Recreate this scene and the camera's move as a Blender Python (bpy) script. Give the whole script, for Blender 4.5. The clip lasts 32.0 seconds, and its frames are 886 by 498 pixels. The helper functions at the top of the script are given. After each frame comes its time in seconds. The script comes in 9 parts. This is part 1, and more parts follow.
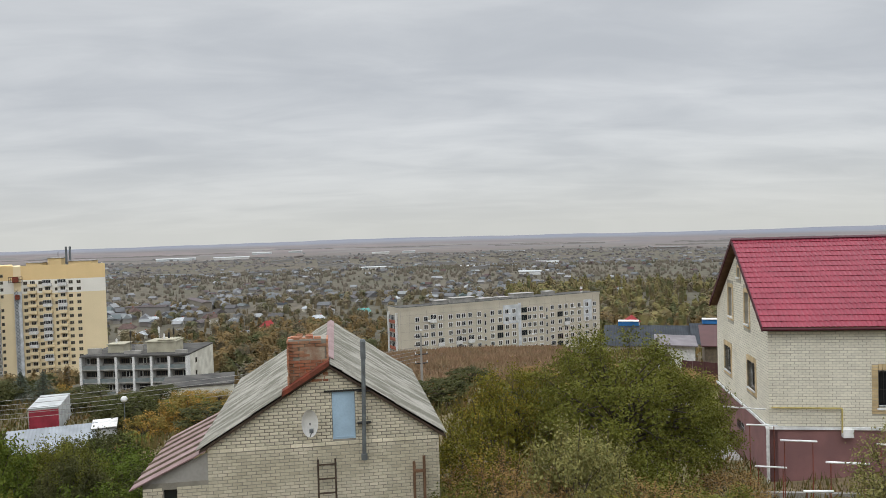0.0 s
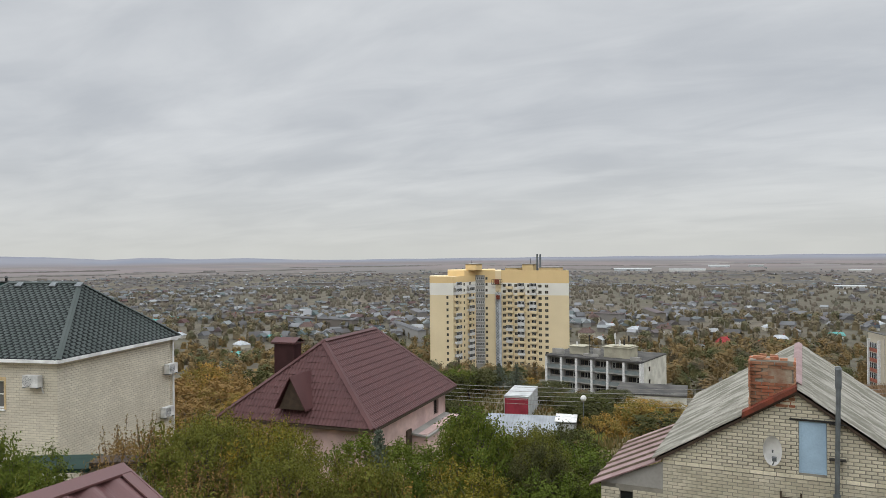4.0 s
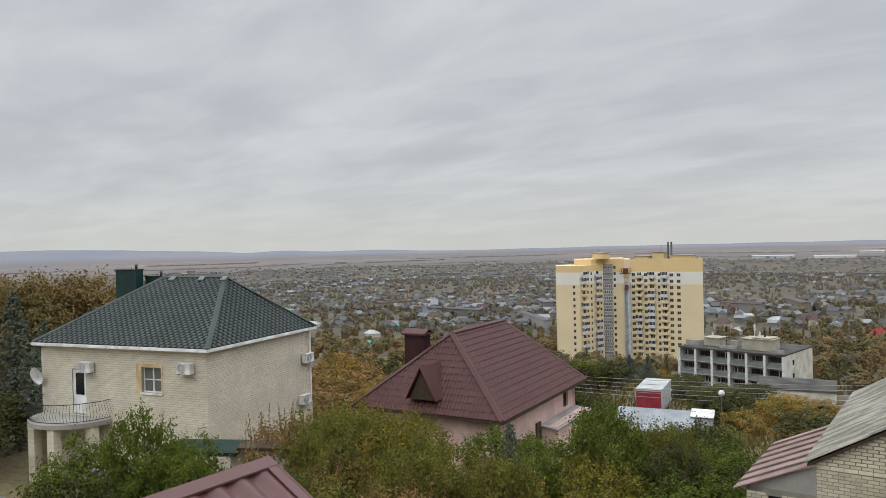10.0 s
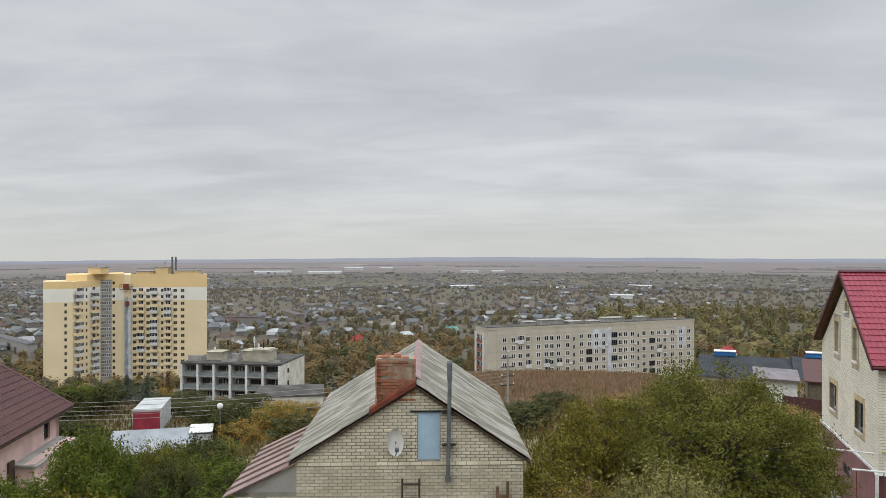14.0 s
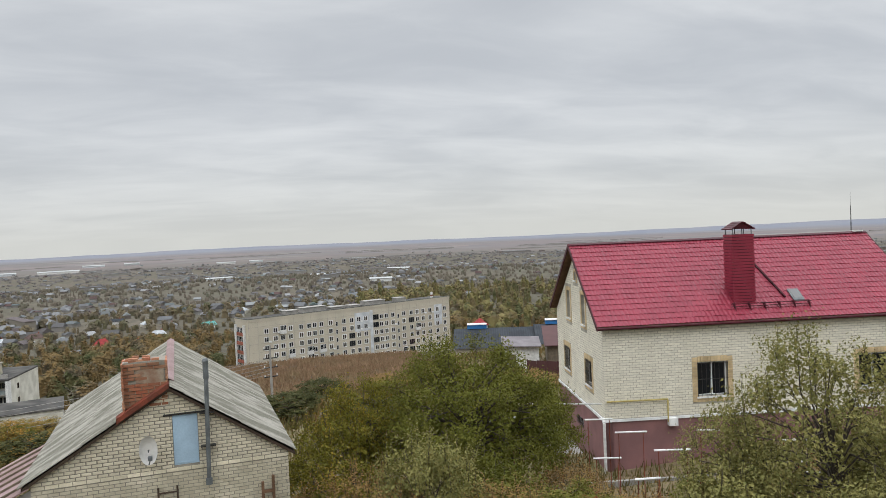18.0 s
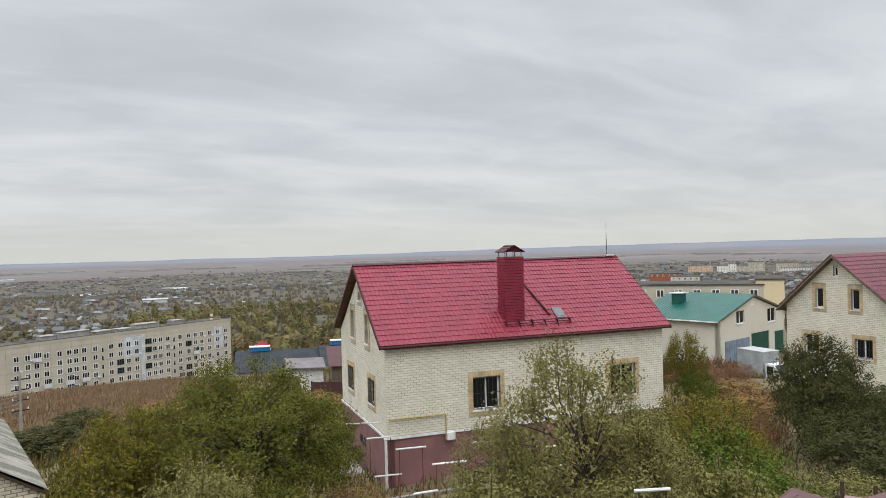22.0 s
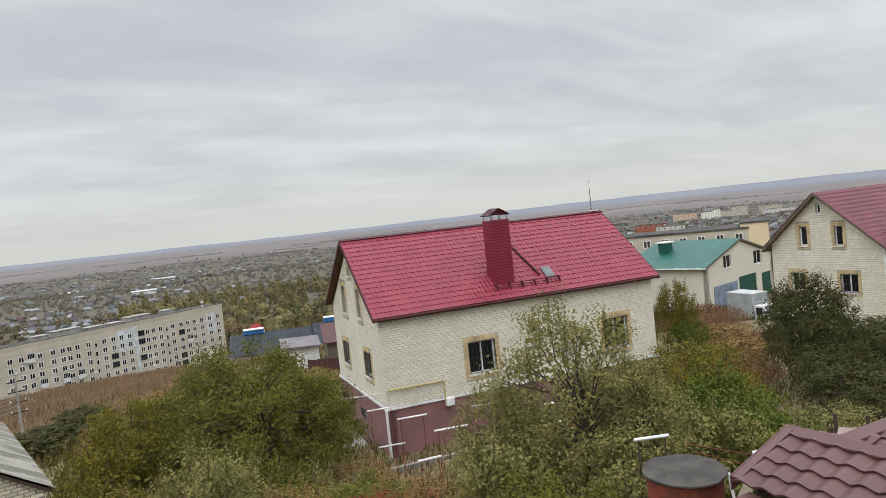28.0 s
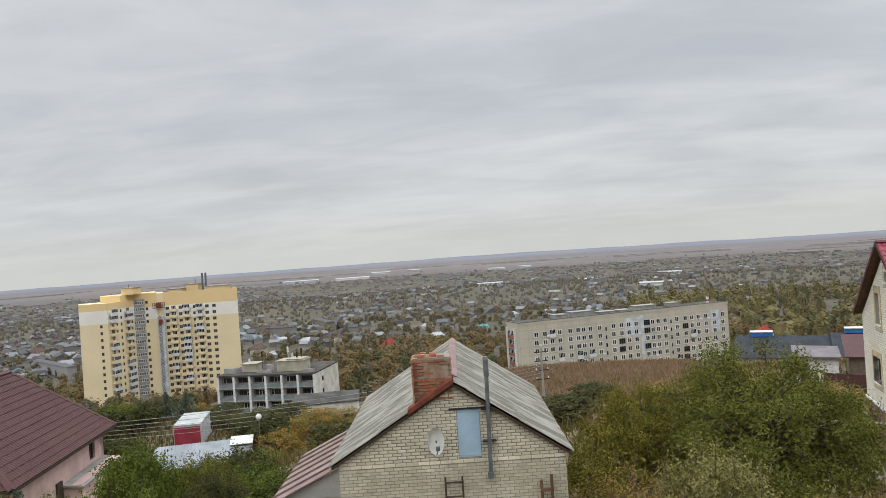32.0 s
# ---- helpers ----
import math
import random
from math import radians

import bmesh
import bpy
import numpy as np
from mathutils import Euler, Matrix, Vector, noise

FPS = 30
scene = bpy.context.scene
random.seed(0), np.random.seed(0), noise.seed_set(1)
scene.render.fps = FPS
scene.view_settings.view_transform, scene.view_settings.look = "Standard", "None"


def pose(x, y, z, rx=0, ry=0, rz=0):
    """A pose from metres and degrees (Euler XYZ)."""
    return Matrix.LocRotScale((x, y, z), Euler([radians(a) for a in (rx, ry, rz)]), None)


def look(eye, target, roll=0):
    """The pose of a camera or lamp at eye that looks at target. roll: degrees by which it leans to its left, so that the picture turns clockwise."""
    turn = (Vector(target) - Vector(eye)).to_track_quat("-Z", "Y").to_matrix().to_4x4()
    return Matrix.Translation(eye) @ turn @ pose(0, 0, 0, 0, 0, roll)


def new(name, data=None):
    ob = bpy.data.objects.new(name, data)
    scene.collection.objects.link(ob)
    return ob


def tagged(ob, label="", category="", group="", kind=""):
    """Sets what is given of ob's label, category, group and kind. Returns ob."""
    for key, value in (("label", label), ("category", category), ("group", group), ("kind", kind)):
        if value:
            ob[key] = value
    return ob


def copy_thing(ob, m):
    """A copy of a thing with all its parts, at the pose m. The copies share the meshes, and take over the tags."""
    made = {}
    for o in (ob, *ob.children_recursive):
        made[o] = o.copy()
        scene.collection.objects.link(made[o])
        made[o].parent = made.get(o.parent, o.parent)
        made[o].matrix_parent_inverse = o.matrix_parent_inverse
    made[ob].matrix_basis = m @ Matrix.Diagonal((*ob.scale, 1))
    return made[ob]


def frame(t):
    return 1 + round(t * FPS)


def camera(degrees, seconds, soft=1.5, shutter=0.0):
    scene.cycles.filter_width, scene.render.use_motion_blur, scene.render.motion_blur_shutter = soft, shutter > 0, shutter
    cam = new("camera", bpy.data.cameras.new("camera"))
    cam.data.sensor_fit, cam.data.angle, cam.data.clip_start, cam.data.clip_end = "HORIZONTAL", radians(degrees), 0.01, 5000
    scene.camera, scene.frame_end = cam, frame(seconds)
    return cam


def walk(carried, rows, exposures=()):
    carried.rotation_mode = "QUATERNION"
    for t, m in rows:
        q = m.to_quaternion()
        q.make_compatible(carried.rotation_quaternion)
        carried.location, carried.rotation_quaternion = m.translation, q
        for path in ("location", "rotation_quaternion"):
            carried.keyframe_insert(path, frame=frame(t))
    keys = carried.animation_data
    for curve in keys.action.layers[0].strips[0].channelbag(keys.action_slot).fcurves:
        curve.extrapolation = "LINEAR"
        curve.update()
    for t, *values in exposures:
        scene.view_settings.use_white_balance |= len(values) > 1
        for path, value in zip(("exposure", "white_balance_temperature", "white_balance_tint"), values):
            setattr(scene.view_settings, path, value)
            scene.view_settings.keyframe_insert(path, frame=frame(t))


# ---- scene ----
cam = camera(61.75, 32.0, soft=0.8)
PATH = [
    (0, -0.223, 0.349, -0.403, 88.330, 1.589, -1.128),
    (0.5, -0.179, 0.296, -0.398, 88.661, 1.403, 6.503),
    (1, -0.153, 0.243, -0.386, 88.849, 1.318, 12.896),
    (1.5, -0.152, 0.192, -0.363, 89.173, 1.360, 19.274),
    (2, -0.187, 0.133, -0.357, 89.394, 1.027, 24.359),
    (2.5, -0.227, 0.100, -0.362, 89.566, 0.719, 28.308),
    (3, -0.249, 0.110, -0.367, 89.706, 0.500, 31.238),
    (3.5, -0.267, 0.121, -0.373, 89.809, 0.369, 32.804),
    (5.5, -0.293, 0.137, -0.381, 89.913, 0.722, 33.293),
    (6, -0.287, 0.134, -0.376, 90.076, 0.870, 32.676),
    (6.5, -0.265, 0.119, -0.375, 90.456, 1.132, 31.811),
    (7, -0.255, 0.109, -0.370, 91.044, 1.174, 31.112),
    (7.5, -0.266, 0.117, -0.365, 91.812, 1.355, 31.559),
    (8, -0.305, 0.157, -0.318, 92.424, 1.508, 33.533),
    (8.5, -0.365, 0.179, -0.296, 91.839, 1.625, 37.296),
    (9, -0.423, 0.193, -0.281, 90.937, 1.750, 40.288),
    (9.5, -0.450, 0.204, -0.288, 89.937, 1.715, 42.323),
    (10, -0.451, 0.203, -0.289, 89.247, 1.462, 42.710),
    (10.5, -0.432, 0.193, -0.281, 89.061, 1.169, 41.041),
    (11, -0.399, 0.178, -0.271, 89.186, 0.864, 37.914),
    (11.5, -0.374, 0.171, -0.267, 89.510, 0.658, 33.335),
    (12, -0.331, 0.200, -0.290, 89.819, 0.269, 28.008),
    (12.5, -0.303, 0.249, -0.292, 90.053, -0.001, 21.978),
    (13, -0.277, 0.274, -0.302, 90.049, -0.186, 15.776),
    (13.5, -0.248, 0.289, -0.308, 90.037, -0.162, 10.387),
    (14, -0.226, 0.295, -0.304, 89.922, 0.071, 5.809),
    (14.5, -0.215, 0.306, -0.300, 89.667, 0.528, 1.953),
    (15, -0.206, 0.307, -0.300, 89.271, 0.963, -1.224),
    (15.5, -0.194, 0.314, -0.300, 88.854, 1.423, -3.749),
    (17.5, -0.150, 0.322, -0.302, 88.352, 2.191, -10.808),
    (18, -0.140, 0.299, -0.294, 88.460, 2.454, -12.674),
    (18.5, -0.118, 0.278, -0.299, 88.542, 2.926, -14.678),
    (19, -0.102, 0.261, -0.298, 88.587, 3.230, -16.703),
    (19.5, -0.096, 0.255, -0.308, 88.677, 3.189, -18.826),
    (20, -0.102, 0.248, -0.315, 88.879, 2.855, -21.354),
    (20.5, -0.119, 0.255, -0.326, 89.228, 2.248, -23.897),
    (21, -0.124, 0.242, -0.330, 89.504, 1.784, -25.981),
    (21.5, -0.114, 0.212, -0.323, 89.650, 1.460, -27.800),
    (22, -0.099, 0.180, -0.314, 89.493, 1.491, -29.051),
    (22.5, -0.099, 0.174, -0.315, 89.147, 1.811, -29.840),
    (23, -0.098, 0.170, -0.313, 88.701, 2.285, -30.326),
    (23.5, -0.098, 0.173, -0.314, 88.285, 2.859, -30.580),
    (24, -0.090, 0.173, -0.317, 87.946, 3.349, -30.619),
    (24.5, -0.078, 0.179, -0.318, 87.653, 3.919, -30.621),
    (25, -0.072, 0.184, -0.326, 87.486, 4.422, -30.629),
    (25.5, -0.071, 0.183, -0.322, 87.308, 4.852, -30.659),
    (27.5, -0.089, 0.171, -0.312, 86.886, 6.001, -30.539),
    (28, -0.085, 0.171, -0.312, 86.940, 6.011, -30.235),
    (28.5, -0.076, 0.180, -0.320, 87.082, 5.745, -29.594),
    (29, -0.063, 0.189, -0.327, 87.285, 5.447, -28.135),
    (29.5, -0.056, 0.207, -0.328, 87.577, 5.354, -25.340),
    (30, -0.059, 0.239, -0.313, 88.080, 5.389, -20.444),
    (30.5, -0.095, 0.279, -0.296, 88.693, 5.377, -14.022),
    (31, -0.157, 0.313, -0.299, 89.280, 5.201, -6.659),
    (31.5, -0.219, 0.332, -0.329, 89.620, 4.769, 0.653),
    (32, -0.298, 0.359, -0.369, 89.951, 3.845, 7.762),
]
EXPOSURES = [(0, 0.02), (9, -0.06), (14, 0.02), (20, 0.08), (28, 0.10), (32, 0.03)]
walk(cam, [(r[0], pose(*r[1:])) for r in PATH], EXPOSURES)

# ---- world and sun: a closed, streaky layer of cloud ----
world = bpy.data.worlds.new("sky")
scene.world = world
world.use_nodes = True
wn, wl = world.node_tree.nodes, world.node_tree.links
wn.clear()


def wnode(kind, **sets):
    n = wn.new(kind)
    for k, v in sets.items():
        n.inputs[k].default_value = v
    return n


SUN_ELEVATION, SUN_AZIMUTH = radians(40), radians(212)
sky = wn.new("ShaderNodeTexSky")
sky.sky_type, sky.sun_disc = "NISHITA", False
sky.sun_elevation, sky.sun_rotation = SUN_ELEVATION, SUN_AZIMUTH
w_coord = wn.new("ShaderNodeTexCoord")
w_sep = wn.new("ShaderNodeSeparateXYZ")
wl.new(w_coord.outputs["Generated"], w_sep.inputs[0])


def wmath(op, a, b=None, clamp=False):
    n = wn.new("ShaderNodeMath")
    n.operation, n.use_clamp = op, clamp
    for i, s in enumerate((a, b)):
        if s is None:
            continue
        if isinstance(s, (int, float)):
            n.inputs[i].default_value = s
        else:
            wl.new(s, n.inputs[i])
    return n.outputs[0]


w_up = wmath("MAXIMUM", w_sep.outputs["Z"], 0.0)
w_h = wmath("ADD", w_up, 0.15)
w_px = wmath("DIVIDE", w_sep.outputs["X"], w_h)
w_py = wmath("DIVIDE", w_sep.outputs["Y"], w_h)
w_comb = wn.new("ShaderNodeCombineXYZ")
wl.new(w_px, w_comb.inputs[0])
wl.new(w_py, w_comb.inputs[1])


def cloud_noise(scale, stretch, turn, detail, rough, distort):
    m = wn.new("ShaderNodeMapping")
    m.inputs["Rotation"].default_value = (0, 0, radians(turn))
    m.inputs["Scale"].default_value = (scale, scale * stretch, 1)
    wl.new(w_comb.outputs[0], m.inputs[0])
    n = wnode("ShaderNodeTexNoise", Scale=1.0, Detail=detail, Roughness=rough, Distortion=distort)
    wl.new(m.outputs[0], n.inputs["Vector"])
    return n.outputs["Fac"]


big = cloud_noise(0.50, 1.4, -32, 3.0, 0.52, 0.5)
mid = cloud_noise(1.35, 1.9, -38, 5.0, 0.56, 0.45)
fac = wmath("ADD", wmath("MULTIPLY", big, 0.58), wmath("MULTIPLY", mid, 0.42))
ramp = wn.new("ShaderNodeValToRGB")
ramp.color_ramp.interpolation = "EASE"
e = ramp.color_ramp.elements
e[0].position, e[0].color = 0.33, (0.500, 0.527, 0.565, 1)
e[1].position, e[1].color = 0.70, (0.700, 0.722, 0.745, 1)
wl.new(fac, ramp.inputs[0])
# the cloud thins towards the horizon, where a pale warm strip shows
low = wmath("MULTIPLY", wmath("SUBTRACT", 0.22, w_up), 1 / 0.22, True)
low2 = wmath("POWER", low, 3.0)
hor = wn.new("ShaderNodeMix")
hor.data_type = "RGBA"
hor.inputs["B"].default_value = (0.640, 0.645, 0.605, 1)
wl.new(wmath("MULTIPLY", low2, 0.75), hor.inputs["Factor"])
wl.new(ramp.outputs[0], hor.inputs["A"])
skymix = wn.new("ShaderNodeMix")
skymix.data_type = "RGBA"
skymix.inputs["Factor"].default_value = 0.96
skys = wn.new("ShaderNodeMix")
skys.data_type, skys.blend_type = "RGBA", "MULTIPLY"
skys.inputs["Factor"].default_value = 1.0
skys.inputs["B"].default_value = (0.1, 0.1, 0.1, 1)
wl.new(sky.outputs[0], skys.inputs["A"])
wl.new(skys.outputs["Result"], skymix.inputs["A"])
wl.new(hor.outputs["Result"], skymix.inputs["B"])
w_bg = wnode("ShaderNodeBackground", Strength=1.0)
wl.new(skymix.outputs["Result"], w_bg.inputs[0])
# an overcast sky is brightest overhead
zen = wn.new("ShaderNodeMapRange")
zen.interpolation_type = "SMOOTHSTEP"
zen.inputs["From Min"].default_value, zen.inputs["From Max"].default_value = 0.35, 0.64
zen.inputs["To Min"].default_value, zen.inputs["To Max"].default_value = 1.0, 3.9
wl.new(w_sep.outputs["Z"], zen.inputs["Value"])
wl.new(zen.outputs[0], w_bg.inputs["Strength"])
w_out = wn.new("ShaderNodeOutputWorld")
wl.new(w_bg.outputs[0], w_out.inputs[0])

sun = new("sun", bpy.data.lights.new("sun", "SUN"))
sun.data.energy, sun.data.angle, sun.data.color = 0.3, radians(40), (1.0, 0.97, 0.92)
sun.matrix_world = look((0, 0, 50), Vector((0, 0, 50)) + Vector((
    -math.sin(SUN_AZIMUTH) * math.cos(SUN_ELEVATION), -math.cos(SUN_AZIMUTH) * math.cos(SUN_ELEVATION), -math.sin(SUN_ELEVATION))))

# ---- materials ----


def mat(name, colour, rough=0.8, vary=0.12, scale=3.0, fine=40.0, bump=0.15, metal=0.0, second=None, mix=0.5, piece=0.0, island=0.0, spec=0.35):
    """A surface with variation at two sizes, fine relief and, where pieces differ, a shade of its own for each."""
    m = bpy.data.materials.new(name)
    m.use_nodes = True
    n, l = m.node_tree.nodes, m.node_tree.links
    b = n["Principled BSDF"]
    b.inputs["Roughness"].default_value = rough
    b.inputs["Metallic"].default_value = metal
    b.inputs["Specular IOR Level"].default_value = spec
    co = n.new("ShaderNodeTexCoord")
    n1, n2 = n.new("ShaderNodeTexNoise"), n.new("ShaderNodeTexNoise")
    n1.inputs["Scale"].default_value, n1.inputs["Detail"].default_value = scale, 5
    n2.inputs["Scale"].default_value, n2.inputs["Detail"].default_value = fine, 3
    for k in (n1, n2):
        l.new(co.outputs["Object"], k.inputs["Vector"])
    two = n.new("ShaderNodeMix")
    two.data_type = "RGBA"
    two.inputs["A"].default_value = (*colour, 1)
    two.inputs["B"].default_value = (*(second or [c * 0.72 for c in colour]), 1)
    r = n.new("ShaderNodeMapRange")
    r.inputs["From Min"].default_value, r.inputs["From Max"].default_value = 0.5 - 0.22 * (1 - mix) - 0.02, 0.75 - 0.3 * mix
    l.new(n1.outputs["Fac"], r.inputs["Value"])
    l.new(r.outputs[0], two.inputs["Factor"])
    hsv = n.new("ShaderNodeHueSaturation")
    l.new(two.outputs["Result"], hsv.inputs["Color"])
    add = n.new("ShaderNodeMath")
    add.operation = "MULTIPLY_ADD"
    add.inputs[1].default_value, add.inputs[2].default_value = vary * 2, 1 - vary
    l.new(n2.outputs["Fac"], add.inputs[0])
    last = add.outputs[0]
    for amount, node, out in ((piece, "ShaderNodeObjectInfo", "Random"), (island, "ShaderNodeNewGeometry", "Random Per Island")):
        if amount:
            src = n.new(node)
            k = n.new("ShaderNodeMath")
            k.operation = "MULTIPLY_ADD"
            k.inputs[1].default_value, k.inputs[2].default_value = amount * 2, 1 - amount
            l.new(src.outputs[out], k.inputs[0])
            p = n.new("ShaderNodeMath")
            p.operation = "MULTIPLY"
            l.new(last, p.inputs[0])
            l.new(k.outputs[0], p.inputs[1])
            last = p.outputs[0]
    l.new(last, hsv.inputs["Value"])
    l.new(hsv.outputs[0], b.inputs["Base Color"])
    if bump:
        bm_ = n.new("ShaderNodeBump")
        bm_.inputs["Strength"].default_value, bm_.inputs["Distance"].default_value = bump, 0.02
        l.new(n2.outputs["Fac"], bm_.inputs["Height"])
        l.new(bm_.outputs[0], b.inputs["Normal"])
    return m


def many_mat(name, colours, rough=0.8, per="island", spec=0.2, translucent=0.0, patch=0.0, even=0.6):
    """Pieces that each take one of several colours."""
    m = bpy.data.materials.new(name)
    m.use_nodes = True
    n, l = m.node_tree.nodes, m.node_tree.links
    b = n["Principled BSDF"]
    b.inputs["Roughness"].default_value = rough
    b.inputs["Specular IOR Level"].default_value = spec
    src = n.new("ShaderNodeNewGeometry" if per == "island" else "ShaderNodeObjectInfo")
    value = src.outputs["Random Per Island" if per == "island" else "Random"]
    if patch:
        co = n.new("ShaderNodeTexCoord")
        nz = n.new("ShaderNodeTexNoise")
        nz.inputs["Scale"].default_value, nz.inputs["Detail"].default_value = patch, 2
        l.new(co.outputs["Object"], nz.inputs["Vector"])
        mx = n.new("ShaderNodeMix")
        mx.inputs["Factor"].default_value = even
        l.new(value, mx.inputs["A"])
        st = n.new("ShaderNodeMapRange")
        st.inputs["From Min"].default_value, st.inputs["From Max"].default_value = 0.3, 0.7
        l.new(nz.outputs["Fac"], st.inputs["Value"])
        l.new(st.outputs[0], mx.inputs["B"])
        value = mx.outputs["Result"]
    rp = n.new("ShaderNodeValToRGB")
    el = rp.color_ramp.elements
    while len(el) < len(colours):
        el.new(0.5)
    for i, c in enumerate(colours):
        el[i].position, el[i].color = i / max(1, len(colours) - 1), (*c, 1)
    l.new(value, rp.inputs[0])
    l.new(rp.outputs[0], b.inputs["Base Color"])
    if translucent:
        tr, mixs, out = n.new("ShaderNodeBsdfTranslucent"), n.new("ShaderNodeMixShader"), n["Material Output"]
        mixs.inputs[0].default_value = translucent
        l.new(rp.outputs[0], tr.inputs[0])
        l.new(b.outputs[0], mixs.inputs[1])
        l.new(tr.outputs[0], mixs.inputs[2])
        l.new(mixs.outputs[0], out.inputs[0])
    return m


def glass_mat(name, tint):
    """A window pane seen from outside: a dark room behind a glossy sheet."""
    m = bpy.data.materials.new(name)
    m.use_nodes = True
    b = m.node_tree.nodes["Principled BSDF"]
    b.inputs["Base Color"].default_value = (*tint, 1)
    b.inputs["Roughness"].default_value = 0.05
    b.inputs["Specular IOR Level"].default_value = 0.5
    return m


M = {}
M["red_tile"] = mat("red_tile", (0.236, 0.027, 0.046), 0.42, 0.10, 1.2, 30, 0.05, second=(0.199, 0.022, 0.039), mix=0.4, spec=0.28)
M["red_dark"] = mat("red_dark", (0.066, 0.008, 0.014), 0.45, 0.10, 2.0, 30, 0.05, spec=0.2)
M["maroon_tile"] = mat("maroon_tile", (0.090, 0.042, 0.040), 0.5, 0.10, 1.0, 30, 0.05, second=(0.076, 0.036, 0.035), mix=0.4, spec=0.12)
M["maroon_near"] = mat("maroon_near", (0.116, 0.054, 0.052), 0.42, 0.12, 1.5, 60, 0.05, second=(0.096, 0.046, 0.044), mix=0.4, spec=0.28)
M["maroon_dark"] = mat("maroon_dark", (0.046, 0.020, 0.020), 0.5, 0.10, 1.5, 40, 0.05, spec=0.15)
M["wine_tile"] = mat("wine_tile", (0.150, 0.032, 0.048), 0.45, 0.10, 1.0, 30, 0.05, spec=0.35)
M["green_roof"] = mat("green_roof", (0.009, 0.100, 0.078), 0.45, 0.10, 0.8, 30, 0.05, spec=0.35)
M["shingle"] = mat("shingle", (0.077, 0.089, 0.084), 0.88, 0.10, 0.6, 60, 0.15, second=(0.065, 0.077, 0.072), island=0.05, spec=0.15)
M["shingle_base"] = mat("shingle_base", (0.016, 0.019, 0.019), 0.9, 0.15, 1.5, 80, 0.2, spec=0.2)
M["cream_brick"] = mat("cream_brick", (0.700, 0.660, 0.545), 0.85, 0.08, 0.7, 25, 0.2, second=(0.630, 0.590, 0.480), mix=0.4, island=0.07)
M["beige_brick"] = mat("beige_brick", (0.615, 0.562, 0.450), 0.85, 0.08, 0.7, 25, 0.2, second=(0.520, 0.470, 0.372), mix=0.4, island=0.07)
M["cream_mortar"] = mat("cream_mortar", (0.400, 0.375, 0.310), 0.95, 0.15, 2.0, 60, 0.3)
M["ochre_brick"] = mat("ochre_brick", (0.600, 0.455, 0.255), 0.85, 0.10, 2.0, 25, 0.25, island=0.10)
M["old_brick"] = mat("old_brick", (0.600, 0.545, 0.425), 0.9, 0.18, 0.8, 18, 0.4, second=(0.470, 0.425, 0.315), mix=0.6, island=0.12, piece=0.12)
M["old_mortar"] = mat("old_mortar", (0.270, 0.250, 0.205), 0.95, 0.2, 2.0, 60, 0.4)
M["red_brick"] = mat("red_brick", (0.300, 0.085, 0.042), 0.9, 0.2, 2.0, 30, 0.4, second=(0.330, 0.200, 0.120), mix=0.35, island=0.25, piece=0.25)
M["rust_red"] = mat("rust_red", (0.205, 0.052, 0.030), 0.8, 0.25, 4.0, 30, 0.3, second=(0.120, 0.040, 0.026), mix=0.6, spec=0.15)
M["slate"] = mat("slate", (0.315, 0.300, 0.258), 0.92, 0.30, 1.3, 14, 0.4, second=(0.165, 0.158, 0.128), mix=0.6, spec=0.1)
M["plinth"] = mat("plinth", (0.240, 0.120, 0.115), 0.85, 0.12, 1.0, 30, 0.25, second=(0.190, 0.098, 0.095))
M["white"] = mat("white", (0.780, 0.780, 0.760), 0.5, 0.05, 2.0, 30, 0.05)
M["white_worn"] = mat("white_worn", (0.680, 0.670, 0.640), 0.7, 0.12, 4.0, 40, 0.1)
M["glass"] = glass_mat("glass", (0.014, 0.016, 0.019))
M["curtain_glass"] = glass_mat("curtain_glass", (0.120, 0.120, 0.115))
M["dusk_glass"] = glass_mat("dusk_glass", (0.060, 0.052, 0.042))
M["iron"] = mat("iron", (0.020, 0.019, 0.018), 0.5, 0.1, 5.0, 40, 0.1, spec=0.4)
M["blue_hatch"] = mat("blue_hatch", (0.330, 0.450, 0.545), 0.75, 0.12, 2.5, 30, 0.12, second=(0.285, 0.385, 0.470), mix=0.4, spec=0.15)
M["zinc"] = mat("zinc", (0.150, 0.165, 0.170), 0.5, 0.2, 6.0, 50, 0.1, metal=0.3)
M["wood_dark"] = mat("wood_dark", (0.060, 0.040, 0.026), 0.85, 0.2, 4.0, 40, 0.3)
M["wood_brown"] = mat("wood_brown", (0.150, 0.082, 0.045), 0.8, 0.2, 4.0, 40, 0.3)
M["wood_old"] = mat("wood_old", (0.170, 0.135, 0.095), 0.9, 0.2, 4.0, 40, 0.3)
M["yellow_pipe"] = mat("yellow_pipe", (0.520, 0.420, 0.140), 0.5, 0.1, 5.0, 40, 0.05)
M["pink_wall"] = mat("pink_wall", (0.620, 0.440, 0.400), 0.88, 0.08, 1.0, 30, 0.2)
M["concrete"] = mat("concrete", (0.330, 0.315, 0.285), 0.92, 0.15, 0.6, 15, 0.3)
M["grey_panel"] = mat("grey_panel", (0.490, 0.440, 0.345), 0.92, 0.12, 0.15, 3, 0.1, second=(0.415, 0.375, 0.295))
M["tower_yellow"] = mat("tower_yellow", (0.710, 0.585, 0.370), 0.9, 0.06, 0.1, 3, 0.1, second=(0.665, 0.548, 0.345))
